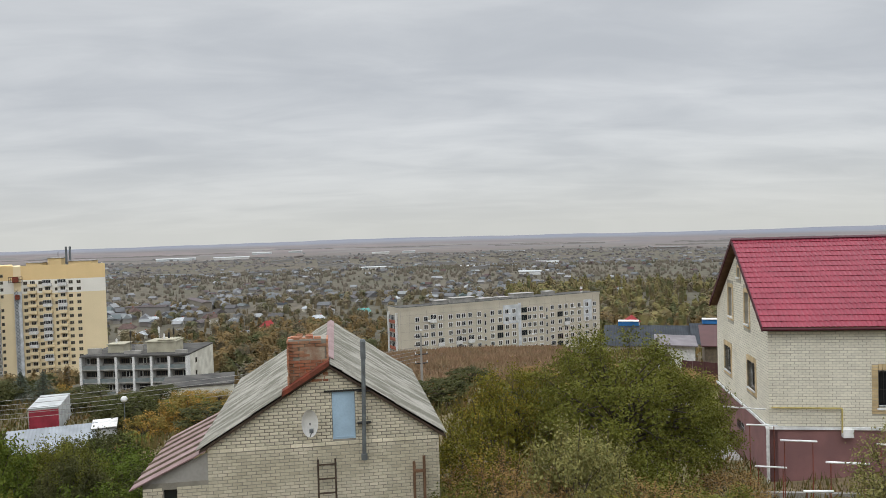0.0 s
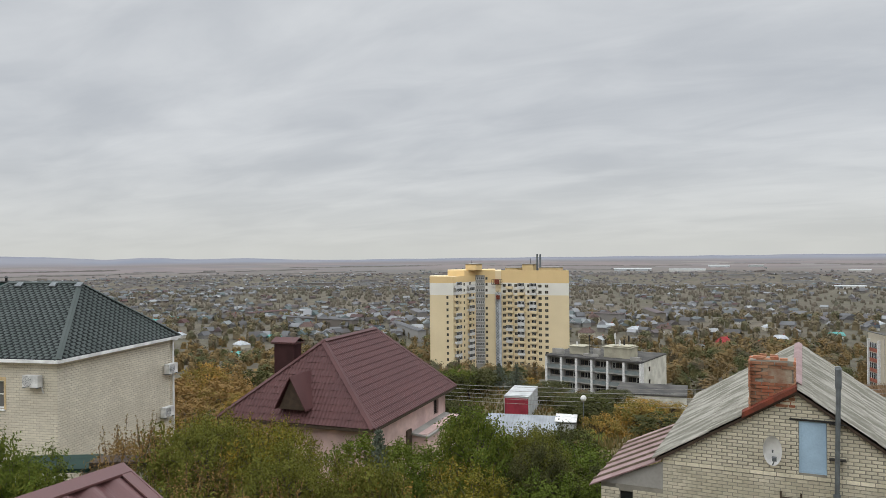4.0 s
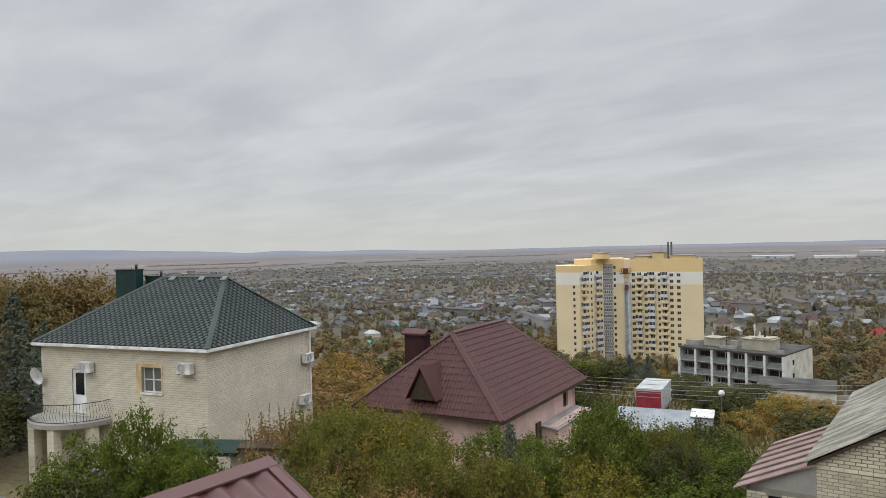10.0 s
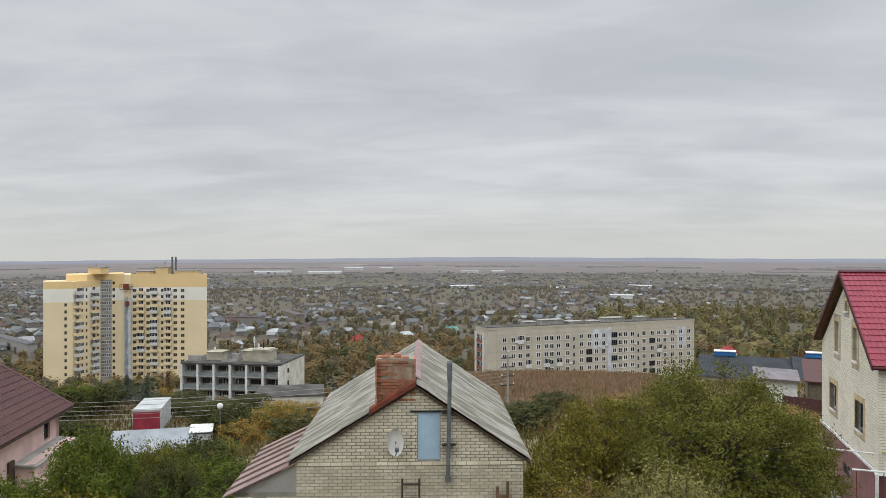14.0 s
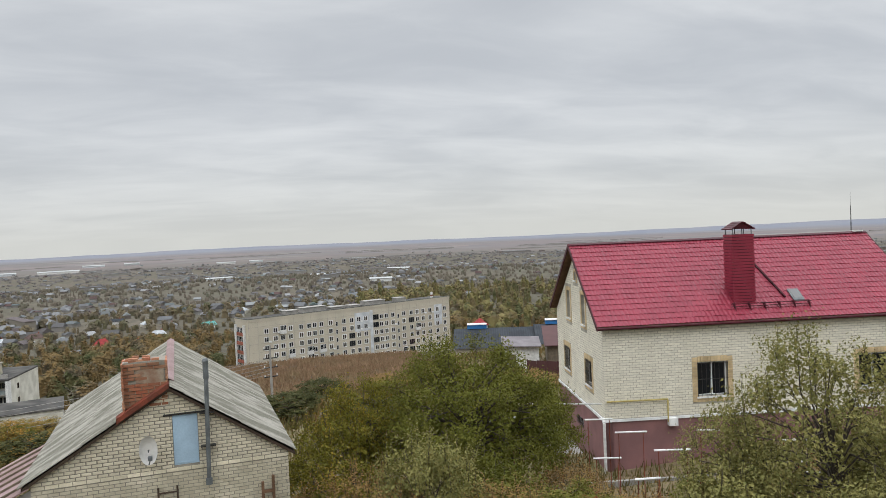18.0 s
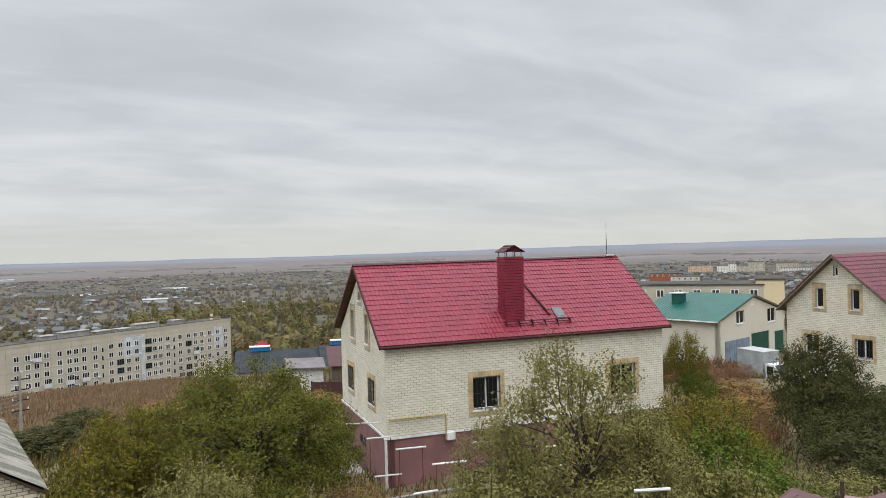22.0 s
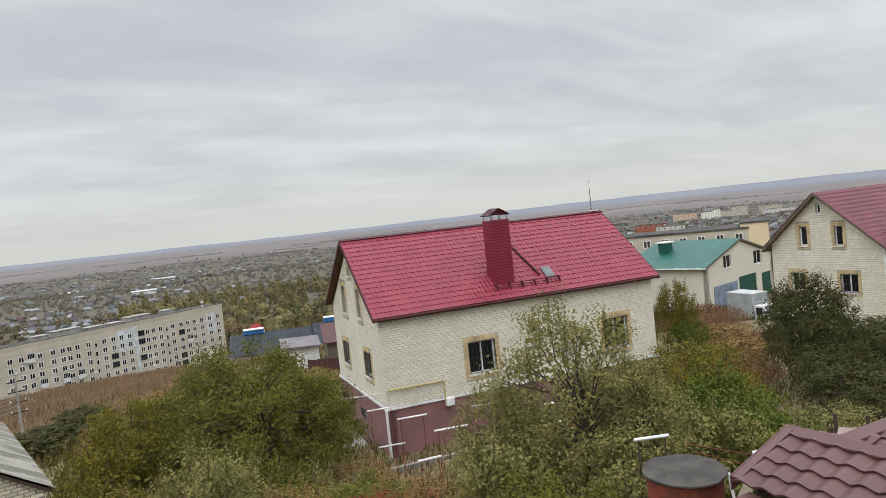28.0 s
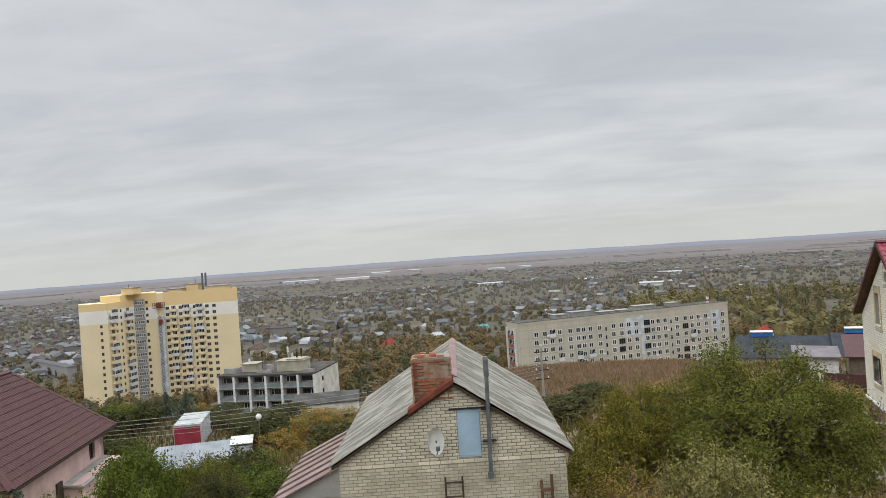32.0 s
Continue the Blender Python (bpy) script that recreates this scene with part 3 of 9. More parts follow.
def surround(parent, fc, a0, a1, z0, z1, w=0.22, seed=5):
    """A border of ochre bricks round an opening, standing slightly proud."""
    br = []
    for r in range(int((z1 - z0 + 2 * w) / 0.1)):
        zz = z0 - w + r * 0.1
        br += [(a0 - w, a0, zz, zz + 0.088), (a1, a1 + w, zz, zz + 0.088)]
    n = max(2, round((a1 - a0) / 0.13))
    for i in range(n):
        x0, x1 = a0 + (a1 - a0) * i / n + 0.005, a0 + (a1 - a0) * (i + 1) / n - 0.005
        br += [(x0, x1, z1, z1 + w), (x0, x1, z0 - w, z0)]
    part("brick_surround", brick_mesh("brick_surround", fc, br, M["ochre_brick"], 0.022, 0.003, seed), None, parent, "border of ochre bricks", kind="stuff")


def aircon(x, y, z, turn, label="white outdoor unit of an air conditioner on a brick wall"):
    """The outdoor unit of an air conditioner, back at y = 0, facing -y."""
    t = thing("air_conditioner", label, "air conditioner", x, y, z, turn)
    part("casing", Shape().box(-0.36, 0.36, -0.34, -0.08, z - 0.23, z + 0.23), M["white_worn"], t)
    g = Shape()
    for k in range(1, 5):
        n = 16
        for i in range(n):
            w0, w1 = 2 * math.pi * i / n, 2 * math.pi * (i + 1) / n
            r = 0.05 * k
            g.rod((-0.12 + r * math.cos(w0), -0.352, z + r * math.sin(w0)), (-0.12 + r * math.cos(w1), -0.352, z + r * math.sin(w1)), 0.007, sides=3, cap=False)
    part("fan_grille", g, M["zinc"], t, "round grey fan grille")
    part("bracket", Shape().box(-0.33, -0.29, -0.36, 0.0, z - 0.27, z - 0.23).box(0.29, 0.33, -0.36, 0.0, z - 0.27, z - 0.23), M["zinc"], t)
    part("hose", Shape().rod((0.3, -0.1, z - 0.2), (0.36, -0.03, z - 0.5), 0.025), M["white_worn"], t)
    return t


# ---- the house with the red roof ----
RH = dict(x=12.21, y=27.39, turn=-0.155, L=13.32, W=8.16, zg=-10.35, zb=-8.19, zw=-4.51, ze=-4.40, zr=-1.265, og=0.28, oe=0.27)


def red_house():
    q = RH
    L, W, zb, zw, ze, zr, og, oe = (q[k] for k in ("L", "W", "zb", "zw", "ze", "zr", "og", "oe"))
    h = thing("brick_house", "cream brick house with red metal tile roof and pink plinth", "house", q["x"], q["y"], q["zg"] - 1.2, q["turn"])
    front, side, right, back = Face(0, 0, 1, 0), Face(0, W, 0, -1), Face(L, 0, 0, 1), Face(L, W, -1, 0)
    w1, w2 = (3.79, 5.02, -7.40, -6.02), (10.50, 11.78, -7.42, -6.02)
    fh = [w1, w2]
    apex = (W / 2, zw + (zr - ze) * (W / 2) / (W / 2 + oe) - 0.05)
    # positions along the side run from the back corner to the front one
    s3, s4 = (W - 6.62, W - 5.60, -7.20, -6.12), (W - 2.76, W - 1.80, -7.20, -6.12)
    a1, a2 = (W - 5.85, W - 5.20, -4.68, -3.40), (W - 3.15, W - 2.55, -4.68, -3.40)
    a3 = (W / 2 - 0.2, W / 2 + 0.2, -2.85, -2.45)
    sh = [s3, s4, a1, a2, a3]
    for nm, fc, n, holes, gab in (("front_wall", front, L, fh, None), ("gable_wall", side, W, sh, apex), ("right_wall", right, W, [], apex), ("back_wall", back, L, [], None)):
        wl_ = part("wall", wall(fc, 0.36 if gab is None else 0, n - 0.36 if gab is None else n, zb, zw, holes, gab), M["cream_mortar"], h)
        if nm in ("front_wall", "gable_wall"):
            pads = [(b[0] - 0.22, b[1] + 0.22, b[2] - 0.22, b[3] + 0.22) for b in holes]
            part("brickwork", brick_mesh("brickwork", fc, brick_list(0, n, zb + 0.1, zw, pads, gab), M["cream_brick"]), None, wl_, kind="stuff")
        else:
            part("brickwork", brick_mesh("brickwork", fc, brick_list(0, n, zb + 0.1, zw, holes, gab), M["cream_brick"]), None, wl_, kind="stuff")
    for fc, b, lv in ((front, w1, 2), (front, w2, 2), (side, s3, 2), (side, s4, 2)):
        window(h, fc, *b, leaves=lv, grille=True, reveal=0.12)
        surround(h, fc, *b)
    for b in (a1, a2, a3):
        window(h, side, *b, leaves=1, reveal=0.12, glass="curtain_glass")
        surround(h, side, *b, w=0.18 if b is not a3 else 0.1)
    # plinth down into the slope, with its white ledge
    p = Shape()
    for fc, n in ((front, L), (side, W), (right, W), (back, L)):
        holes = [(W - 4.5, W - 3.5, -9.35, -9.0)] if fc is side else []
        w_ = wall(fc, 0, n, q["zg"] - 1.2, zb, holes, None, 0.3)
        k = len(p.v)
        p.v += w_.v
        p.f += [tuple(k + i for i in f) for f in w_.f]
    part("plinth", weld(p), M["plinth"], h, "pinkish painted plinth")
    window(h, side, W - 4.5, W - 3.5, -9.35, -9.0, leaves=2, sill=False, grille=True)
    lg = Shape()
    for fc, n in ((front, L), (side, W), (right, W)):
        fc.box(lg, -0.06, n + 0.06, 0.012, 0.07, zb - 0.02, zb + 0.08)
    part("ledge", lg, M["white"], h, "white ledge above the plinth")
    # roof: two tiled slopes, boards, ridge cap
    sl = (zr - ze) / (W / 2 + oe)
    lo_l, lo_r, hi_r, hi_l = (-og, -oe, ze), (L + og, -oe, ze), (L + og, W / 2, zr), (-og, W / 2, zr)
    part("roof", roof_sheet(lo_l, lo_r, hi_r, hi_l, row=0.318, amp=0.020, material=M["red_tile"]), None, h, "red metal tile roof slope")
    part("roof", roof_sheet((L + og, W + oe, ze), (-og, W + oe, ze), hi_l, hi_r, row=0.318, amp=0.020, material=M["red_tile"]), None, h, "red metal tile roof slope")
    d = Shape()
    for y0, y1 in ((-oe, W / 2), (W + oe, W / 2)):
        d.slab([(-og + 0.02, y0, ze - 0.03), (L + og - 0.02, y0, ze - 0.03), (L + og - 0.02, y1, zr - 0.03), (-og + 0.02, y1, zr - 0.03)], (0, 0, -0.10))
    part("roof_deck", d, M["wood_brown"], h, "brown boards under the eaves")
    for x in (-og, L + og):
        for y0, y1 in ((-oe, W / 2), (W + oe, W / 2)):
            f = Shape().slab([(x - 0.02, y0, ze + 0.03), (x - 0.02, y1, zr + 0.04), (x - 0.02, y1, zr - 0.14), (x - 0.02, y0, ze - 0.15)], (0.04, 0, 0))
            part("verge", f, M["red_dark"], h, "dark red verge trim")
    part("ridge_cap", strip(((-og, W / 2, zr), (L + og, W / 2, zr)), 0.13, 0.07, -0.02), M["red_dark"], h)
    gt = Shape()
    gt.rod((-og, -oe - 0.05, ze - 0.07), (L + og, -oe - 0.05, ze - 0.07), 0.05, sides=8)
    part("gutter", gt, M["red_dark"], h)
    part("finial", Shape().box(L - 0.35, L + 0.1, W / 2 - 0.1, W / 2 + 0.1, zr + 0.05, zr + 0.11), M["white_worn"], h)
    # chimney clad in dark red siding
    cx0, cx1, cy0, cy1 = 5.62, 6.50, 0.50, 1.25
    ch = part("chimney", Shape().box(cx0, cx1, cy0, cy1, -4.1, -1.02), M["red_dark"], h, "chimney clad in dark red horizontal siding")
    s = Shape()
    for i in range(24):
        z = -4.0 + i * 0.125
        if z > -1.1:
            break
        s.slab([(cx0 - 0.025, cy0 - 0.025, z), (cx1 + 0.025, cy0 - 0.025, z), (cx1 + 0.025, cy1 + 0.025, z), (cx0 - 0.025, cy1 + 0.025, z)], (0, 0, 0.10))
    part("siding", s, M["red_tile"], ch)
    for x in (cx0 + 0.05, cx1 - 0.05, (cx0 + cx1) / 2):
        for y in (cy0 + 0.05, cy1 - 0.05):
            part("cowl_post", Shape().rod((x, y, -1.04), (x, y, -0.74), 0.02, sides=5), M["zinc"], ch)
    s = Shape()
    xm = (cx0 + cx1) / 2
    for k, (xa, xb) in enumerate(((cx0 - 0.06, xm), (cx1 + 0.06, xm))):
        for r in range(4):
            f0, f1 = r / 4, (r + 1) / 4
            za, zb_ = -0.80 + 0.30 * f0 + 0.02, -0.80 + 0.30 * f1
            s.slab([(xa + (xb - xa) * f0, cy0 - 0.08, za), (xa + (xb - xa) * f1, cy0 - 0.08, zb_), (xa + (xb - xa) * f1, cy1 + 0.08, zb_), (xa + (xb - xa) * f0, cy1 + 0.08, za)], (0, 0, -0.05))
    s.slab([(cx0 - 0.02, cy0 - 0.03, -0.80), (cx1 + 0.02, cy0 - 0.03, -0.80), (xm, cy0 - 0.03, -0.54)], (0, 0.02, 0))
    part("cowl", s, M["red_dark"], ch, "small gabled metal chimney cowl")
    # a ladder of flashing, a roof light and a snow guard
    s = Shape()
    for i in range(2):
        o = 0.05 + 0.05
        s.slab([(7.81, 0.65, ze + (0.65 + oe) * sl + o), (7.89, 0.65, ze + (0.65 + oe) * sl + o), (7.41, 2.9, ze + (2.9 + oe) * sl + o), (7.33, 2.9, ze + (2.9 + oe) * sl + o)], (0, 0, -0.05))
    part("flashing", s, M["red_dark"], h)
    s = Shape()
    z_at = lambda y: ze + (y + oe) * sl + 0.09
    s.slab([(8.12, 0.47, z_at(0.47)), (8.58, 0.47, z_at(0.47)), (8.58, 1.02, z_at(1.02)), (8.12, 1.02, z_at(1.02))], (0, 0, -0.08))
    sk = part("roof_window", s, M["zinc"], h, "small roof window")
    s = Shape()
    s.slab([(8.18, 0.53, z_at(0.53) + 0.012), (8.52, 0.53, z_at(0.53) + 0.012), (8.52, 0.96, z_at(0.96) + 0.012), (8.18, 0.96, z_at(0.96) + 0.012)], (0, 0, -0.008))
    part("pane", s, M["curtain_glass"], sk)
    s = Shape()
    for dz in (0.06, 0.16):
        s.rod((5.35, 0.2, z_at(0.2) + dz), (8.7, 0.2, z_at(0.2) + dz), 0.018)
    for i in range(6):
        x = 5.5 + i * 0.62
        s.slab([(x, 0.2, z_at(0.2) + 0.2), (x, 0.45, z_at(0.45)), (x, 0.1, z_at(0.1) - 0.03)], (0.03, 0, 0))
    part("snow_guard", s, M["red_dark"], h, "tubular snow guard")
    # gas pipe and meter box on the front
    s = Shape()
    s.rod((0.05, -0.12, -7.38), (2.5, -0.12, -7.40), 0.035)
    s.rod((2.5, -0.12, -7.40), (2.5, -0.12, -8.3), 0.03)
    part("gas_pipe", s, M["yellow_pipe"], h, "yellow gas pipe")
    part("meter_box", Shape().box(2.5, 2.85, -0.25, 0, -8.45, -8.15), M["white"], h)
    s = Shape()
    s.rod((-0.1, -0.15, -8.2), (-0.1, -0.15, -10.6), 0.06, sides=8).rod((-0.1, -0.15, -8.2), (-0.1, 0.05, -8.05), 0.06, sides=8)
    part("downpipe", s, M["white_worn"], h, "pale drainpipe at the corner")


red_house()


# ---- the old gabled house ----
GB = dict(x=-5.447, y=17.342, turn=0.126, W=5.366, ze=-5.22, za=-3.52, am=2.829, L=7.98)


def gable_house():
    q = GB
    W, ze, za, am, L = (q[k] for k in ("W", "ze", "za", "am", "L"))
    zg = -9.2
    h = thing("old_house", "old house of pale silicate brick with a weathered corrugated slate roof", "house", q["x"], q["y"], zg, q["turn"])
    front, lft, rgt, back = Face(0, 0, 1, 0), Face(0, L, 0, -1), Face(W, 0, 0, 1), Face(W, L, -1, 0)
    hatch = (2.86, 3.40, -5.32, -4.20)
    apex = (am, za - 0.08)
    fw = part("wall", wall(front, 0, W, zg, ze - 0.08, [hatch], apex, 0.38), M["old_mortar"], h, "gable wall of pale brick")
    for fc, n in ((lft, L), (rgt, L)):
        wl_ = part("wall", wall(fc, 0, n - 0.4, zg, ze - 0.08), M["old_mortar"], h)
        part("brickwork", brick_mesh("brickwork", fc, brick_list(0, n, zg, ze - 0.1, length=0.205, height=0.066), M["old_brick"]), None, wl_, kind="stuff")
    part("wall", wall(back, 0, W, zg, ze - 0.08, [], (W - am, za - 0.08), 0.38), M["old_mortar"], h)
    ledge_z = -5.45
    bricks = brick_list(0, W, ledge_z + 0.09, ze - 0.08, [hatch], apex, length=0.205, height=0.066)
    lower = brick_list(0, W, zg + (ledge_z - 0.012 - zg) % 0.078, ledge_z, length=0.205, height=0.066)
    half = 300
    rest = bricks[half:] + lower
    part("brickwork", brick_mesh("brickwork", front, rest, M["old_brick"], 0.010, 0.003), None, fw, kind="stuff")
    s = Shape()
    n = int(W / 0.262)
    front_course = [(i * W / n + 0.005, (i + 1) * W / n - 0.005, ledge_z, ledge_z + 0.08) for i in range(n)]
    part("string_course", brick_mesh("string_course", front, front_course, M["old_brick"], 0.020, 0.004), None, fw, "course of bricks set forward", kind="stuff")
    # the gable's own bricks, each by itself
    shared = {}
    rng = random.Random(4)
    for a0, a1, z0, z1 in bricks[:half]:
        key = round((a1 - a0) / 0.02)
        if key not in shared:
            w = key * 0.02 / 2
            sh = Shape()
            e = 0.007
            k = 0
            sh.v += [(x, 0.01, z) for x, z in ((-w, -0.033), (w, -0.033), (w, 0.033), (-w, 0.033))] + [(x, -0.012, z) for x, z in ((-w + e, -0.033 + e), (w - e, -0.033 + e), (w - e, 0.033 - e), (-w + e, 0.033 - e))]
            sh.f += [(4, 5, 6, 7), (0, 1, 5, 4), (1, 2, 6, 5), (2, 3, 7, 6), (3, 0, 4, 7)]
            shared[key] = sh.mesh("brick", M["old_brick"])
        ob = new("brick", shared[key])
        ob.parent = fw
        ob.location = ((a0 + a1) / 2, rng.uniform(-0.005, 0.005), (z0 + z1) / 2 - zg)
    # hatch of blue boards under an iron lintel
    s = Shape()
    front.box(s, hatch[0] + 0.005, hatch[1] - 0.005, -0.05, -0.012, hatch[2], hatch[3])
    hd = part("hatch", s, M["blue_hatch"], h, "pale blue painted attic hatch")
    s = Shape()
    for a in (hatch[0] + 0.02, hatch[1] - 0.05):
        front.box(s, a, a + 0.03, -0.012, -0.002, hatch[2] + 0.03, hatch[3] - 0.03)
    for z in (hatch[2] + 0.03, hatch[3] - 0.06):
        front.box(s, hatch[0] + 0.05, hatch[1] - 0.05, -0.012, -0.004, z, z + 0.03)
    part("frame", s, M["blue_hatch"], hd)
    s = Shape()
    front.box(s, hatch[0] - 0.18, hatch[1] + 0.18, 0.0, 0.035, hatch[3] + 0.01, hatch[3] + 0.05)
    part("lintel", s, M["iron"], h, "dark iron lintel over the hatch")
    # roof
    k0, k1 = (za - ze) / am, (za - ze) / (W - am)
    oe, og = 0.16, 0.14
    part("roof", roof_sheet((W + oe, -og, ze - k1 * oe), (W + oe, L + 0.1, ze - k1 * oe), (am, L + 0.1, za), (am, -og, za), 0.15, 0.04, 1.45, 0.014, 6, M["slate"], round_=True), None, h, "weathered corrugated slate roof slope", True)
    part("roof", roof_sheet((-oe - 0.05, L + 0.1, ze - k0 * (oe + 0.05)), (-oe - 0.05, -og, ze - k0 * (oe + 0.05)), (am, -og, za), (am, L + 0.1, za), 0.15, 0.04, 1.45, 0.014, 6, M["slate"], round_=True), None, h, "weathered corrugated slate roof slope", True)
    s = Shape()
    s.slab([(W + oe, -og + 0.03, ze - k1 * oe - 0.03), (W + oe, L, ze - k1 * oe - 0.03), (am, L, za - 0.03), (am, -og + 0.03, za - 0.03)], (0, 0, -0.07))
    s.slab([(-oe, -og + 0.03, ze - k0 * oe - 0.03), (am, -og + 0.03, za - 0.03), (am, L, za - 0.03), (-oe, L, ze - k0 * oe - 0.03)], (0, 0, -0.07))
    part("roof_deck", s, M["wood_dark"], h, "dark boards under the roof edge")
    part("ridge_cap", strip(((am, -og + 0.75, za), (am, L + 0.1, za)), 0.11, 0.06, -0.02), M["rust_pale"], h, "rusty pinkish sheet metal ridge cap")
    # chimney of red brick at the gable
    c0, c1 = 1.88, 2.80
    cz1 = -2.93
    core = part("chimney", Shape().box(c0 + 0.02, c1 - 0.02, 0.02, 0.66, -4.3, cz1), M["old_mortar"], h, "crumbling red brick chimney")
    br = []
    for r in range(15):
        z = -3.93 + 0.075 * r
        if z > cz1 - 0.05:
            break
        x = c0 - (0.13 if r % 2 else 0)
        while x < c1 - 0.03:
            br.append((max(x, c0), min(x + 0.25, c1), z, z + 0.065))
            x += 0.262
    cf, cl, cr = Face(0, 0.02, 1, 0), Face(c0 + 0.02, 0, 0, -1), Face(c1 - 0.02, 0, 0, 1)
    rng = random.Random(9)
    keep = [b for b in br if not (-3.42 < b[2] < -3.12 and 2.1 < (b[0] + b[1]) / 2 < 2.85 and rng.random() < 0.85) and not (b[2] > cz1 - 0.17 and rng.random() < 0.35)]
    part("brickwork", brick_mesh("brickwork", cf, keep, M["red_brick"], 0.03, 0.012), None, core, "red bricks with patches of old render", kind="stuff")
    for fc in (cl, cr):
        bb = [(a, a + 0.25, z, z + 0.065) for z in np.arange(-4.2, cz1 - 0.05, 0.075) for a in ((-0.66, -0.4, -0.14) if fc is cl else (0.0, 0.26, 0.42))]
        part("brickwork", brick_mesh("brickwork", fc, bb, M["red_brick"], 0.03, 0.012), None, core, kind="stuff")
    s = Shape()
    for i in range(9):
        a = c0 + rng.uniform(0.0, 0.7)
        b = rng.uniform(0.02, 0.55)
        s.box(a, a + rng.uniform(0.12, 0.22), b, b + 0.11, cz1, cz1 + rng.uniform(0.02, 0.075))
    part("loose_brick", s, M["red_brick"], core, kind="stuff")
    s = Shape()
    cf.box(s, 2.16, 2.74, 0.0, 0.022, -3.40, -3.10)
    cf.box(s, 2.3, 2.78, 0.0, 0.018, -3.52, -3.40)
    part("render_patch", s, M["chimney_render"], core, "patch of old grey render")
    # sheet iron apron at the foot of the chimney
    s = Shape()
    s.slab([(c0 - 0.15, -og - 0.03, ze + k0 * (c0 - 0.15) + 0.09), (am, -og - 0.03, za + 0.09), (am, 0.02, za + 0.12), (c0 - 0.15, 0.02, ze + k0 * (c0 - 0.15) + 0.12)], (0, 0, -0.03))
    s.slab([(c0 - 0.15, -og - 0.05, ze + k0 * (c0 - 0.15) + 0.09), (am, -og - 0.05, za + 0.09), (am, -og - 0.05, za - 0.02), (c0 - 0.15, -og - 0.05, ze + k0 * (c0 - 0.15) - 0.03)], (0, 0.02, 0))
    part("apron", s, M["rust_red"], h, "rusty red sheet iron apron")
    # stove pipe, dish, ladder
    t = thing("stove_pipe", "grey zinc stove pipe fixed to a brick gable", "pipe", q["x"], q["y"], -5.8, q["turn"])
    part("pipe", Shape().rod((3.58, -0.16, -5.72), (3.62, -0.16, -3.42), 0.050, sides=10), M["zinc"], t, smooth=False)
    part("outlet", Shape().rod((3.62, -0.16, -3.42), (3.62, -0.16, -3.02), 0.064, 0.064, 10).rod((3.62, -0.16, -3.02), (3.62, -0.16, -2.96), 0.075, 0.05, 10), M["zinc"], t)
    part("outlet", Shape().rod((3.58, -0.16, -5.80), (3.58, -0.16, -5.66), 0.075, 0.075, 10), M["zinc"], t)
    for z in (-4.2, -4.95):
        part("bracket", Shape().box(3.44, 3.76, -0.18, 0.0, z, z + 0.02), M["iron"], t)
    dish("satellite_dish", q["x"], q["y"], q["turn"], 2.35, -0.02, -4.83, 0.19, 0.35)
    ladder = thing("ladder", "old rusty ladder leaning on a brick wall", "ladder", q["x"], q["y"], -8.2, q["turn"])
    for a in (2.50, 2.90):
        part("rail", Shape().rod((a, -0.75, -8.2), (a, -0.06, -5.75), 0.025), M["wood_dark"], ladder)
    for i in range(8):
        k = (i + 0.6) / 8
        part("rung", Shape().rod((2.5, -0.75 + 0.69 * k, -8.2 + 2.45 * k), (2.9, -0.75 + 0.69 * k, -8.2 + 2.45 * k), 0.02), M["wood_dark"], ladder)
    frame_ = thing("leaning_frame", "weathered brown wooden frame leaning on the brick gable", "frame", q["x"], q["y"], -8.2, q["turn"])
    for a in (4.72, 4.96):
        part("stile", Shape().box(a, a + 0.06, -0.14, -0.06, -8.2, -5.95 + 0.12 * (a > 4.8)), M["wood_brown"], frame_)
    for z in (-6.2, -6.9, -7.6):
        part("rail", Shape().box(4.72, 5.02, -0.17, -0.14, z, z + 0.07), M["wood_brown"], frame_)
    # lean-to on its flank
    lean = thing("lean_to", "low brick lean-to with a rusty painted sheet iron roof", "shed", q["x"], q["y"], zg, q["turn"])
    fc = Face(-1.45, 0, 1, 0)
    lw = part("wall", wall(fc, 0, 1.45, zg, -6.05, [(0.45, 0.75, -6.6, -6.22)], None, 0.25), M["old_mortar"], lean)
    part("brickwork", brick_mesh("brickwork", fc, brick_list(0, 1.45, zg, -6.08, [(0.45, 0.75, -6.6, -6.22)], length=0.205, height=0.066), M["old_brick"]), None, lw, kind="stuff")
    part("pane", Shape().box(-1.0, -0.7, 0.08, 0.10, -6.6, -6.22), M["glass"], lw)
    part("gable_board", Shape().slab([(-1.45, -0.01, -6.06), (0.0, -0.01, -6.06), (0.0, -0.01, -5.42)], (0, 0.03, 0)), M["concrete"], lean, "grey board under the lean-to roof")
    part("wall", wall(Face(-1.45, 4.2, 0, -1), 0, 4.2, zg, -6.05), M["old_mortar"], lean)
    rs = part("roof", Shape().slab([(-1.72, -0.12, -6.14), (-0.02, -0.12, -5.34), (-0.02, 4.3, -5.34), (-1.72, 4.3, -6.14)], (0, 0, -0.03)), M["rust_pale"], lean, "pale rusty red sheet iron roof")
    for i in range(6):
        y = 0.3 + i * 0.68
        part("batten", Shape().slab([(-1.72, y, -6.09), (-0.02, y, -5.29), (-0.02, y + 0.05, -5.29), (-1.72, y + 0.05, -6.09)], (0, 0, -0.05)), M["wood_old"], rs)


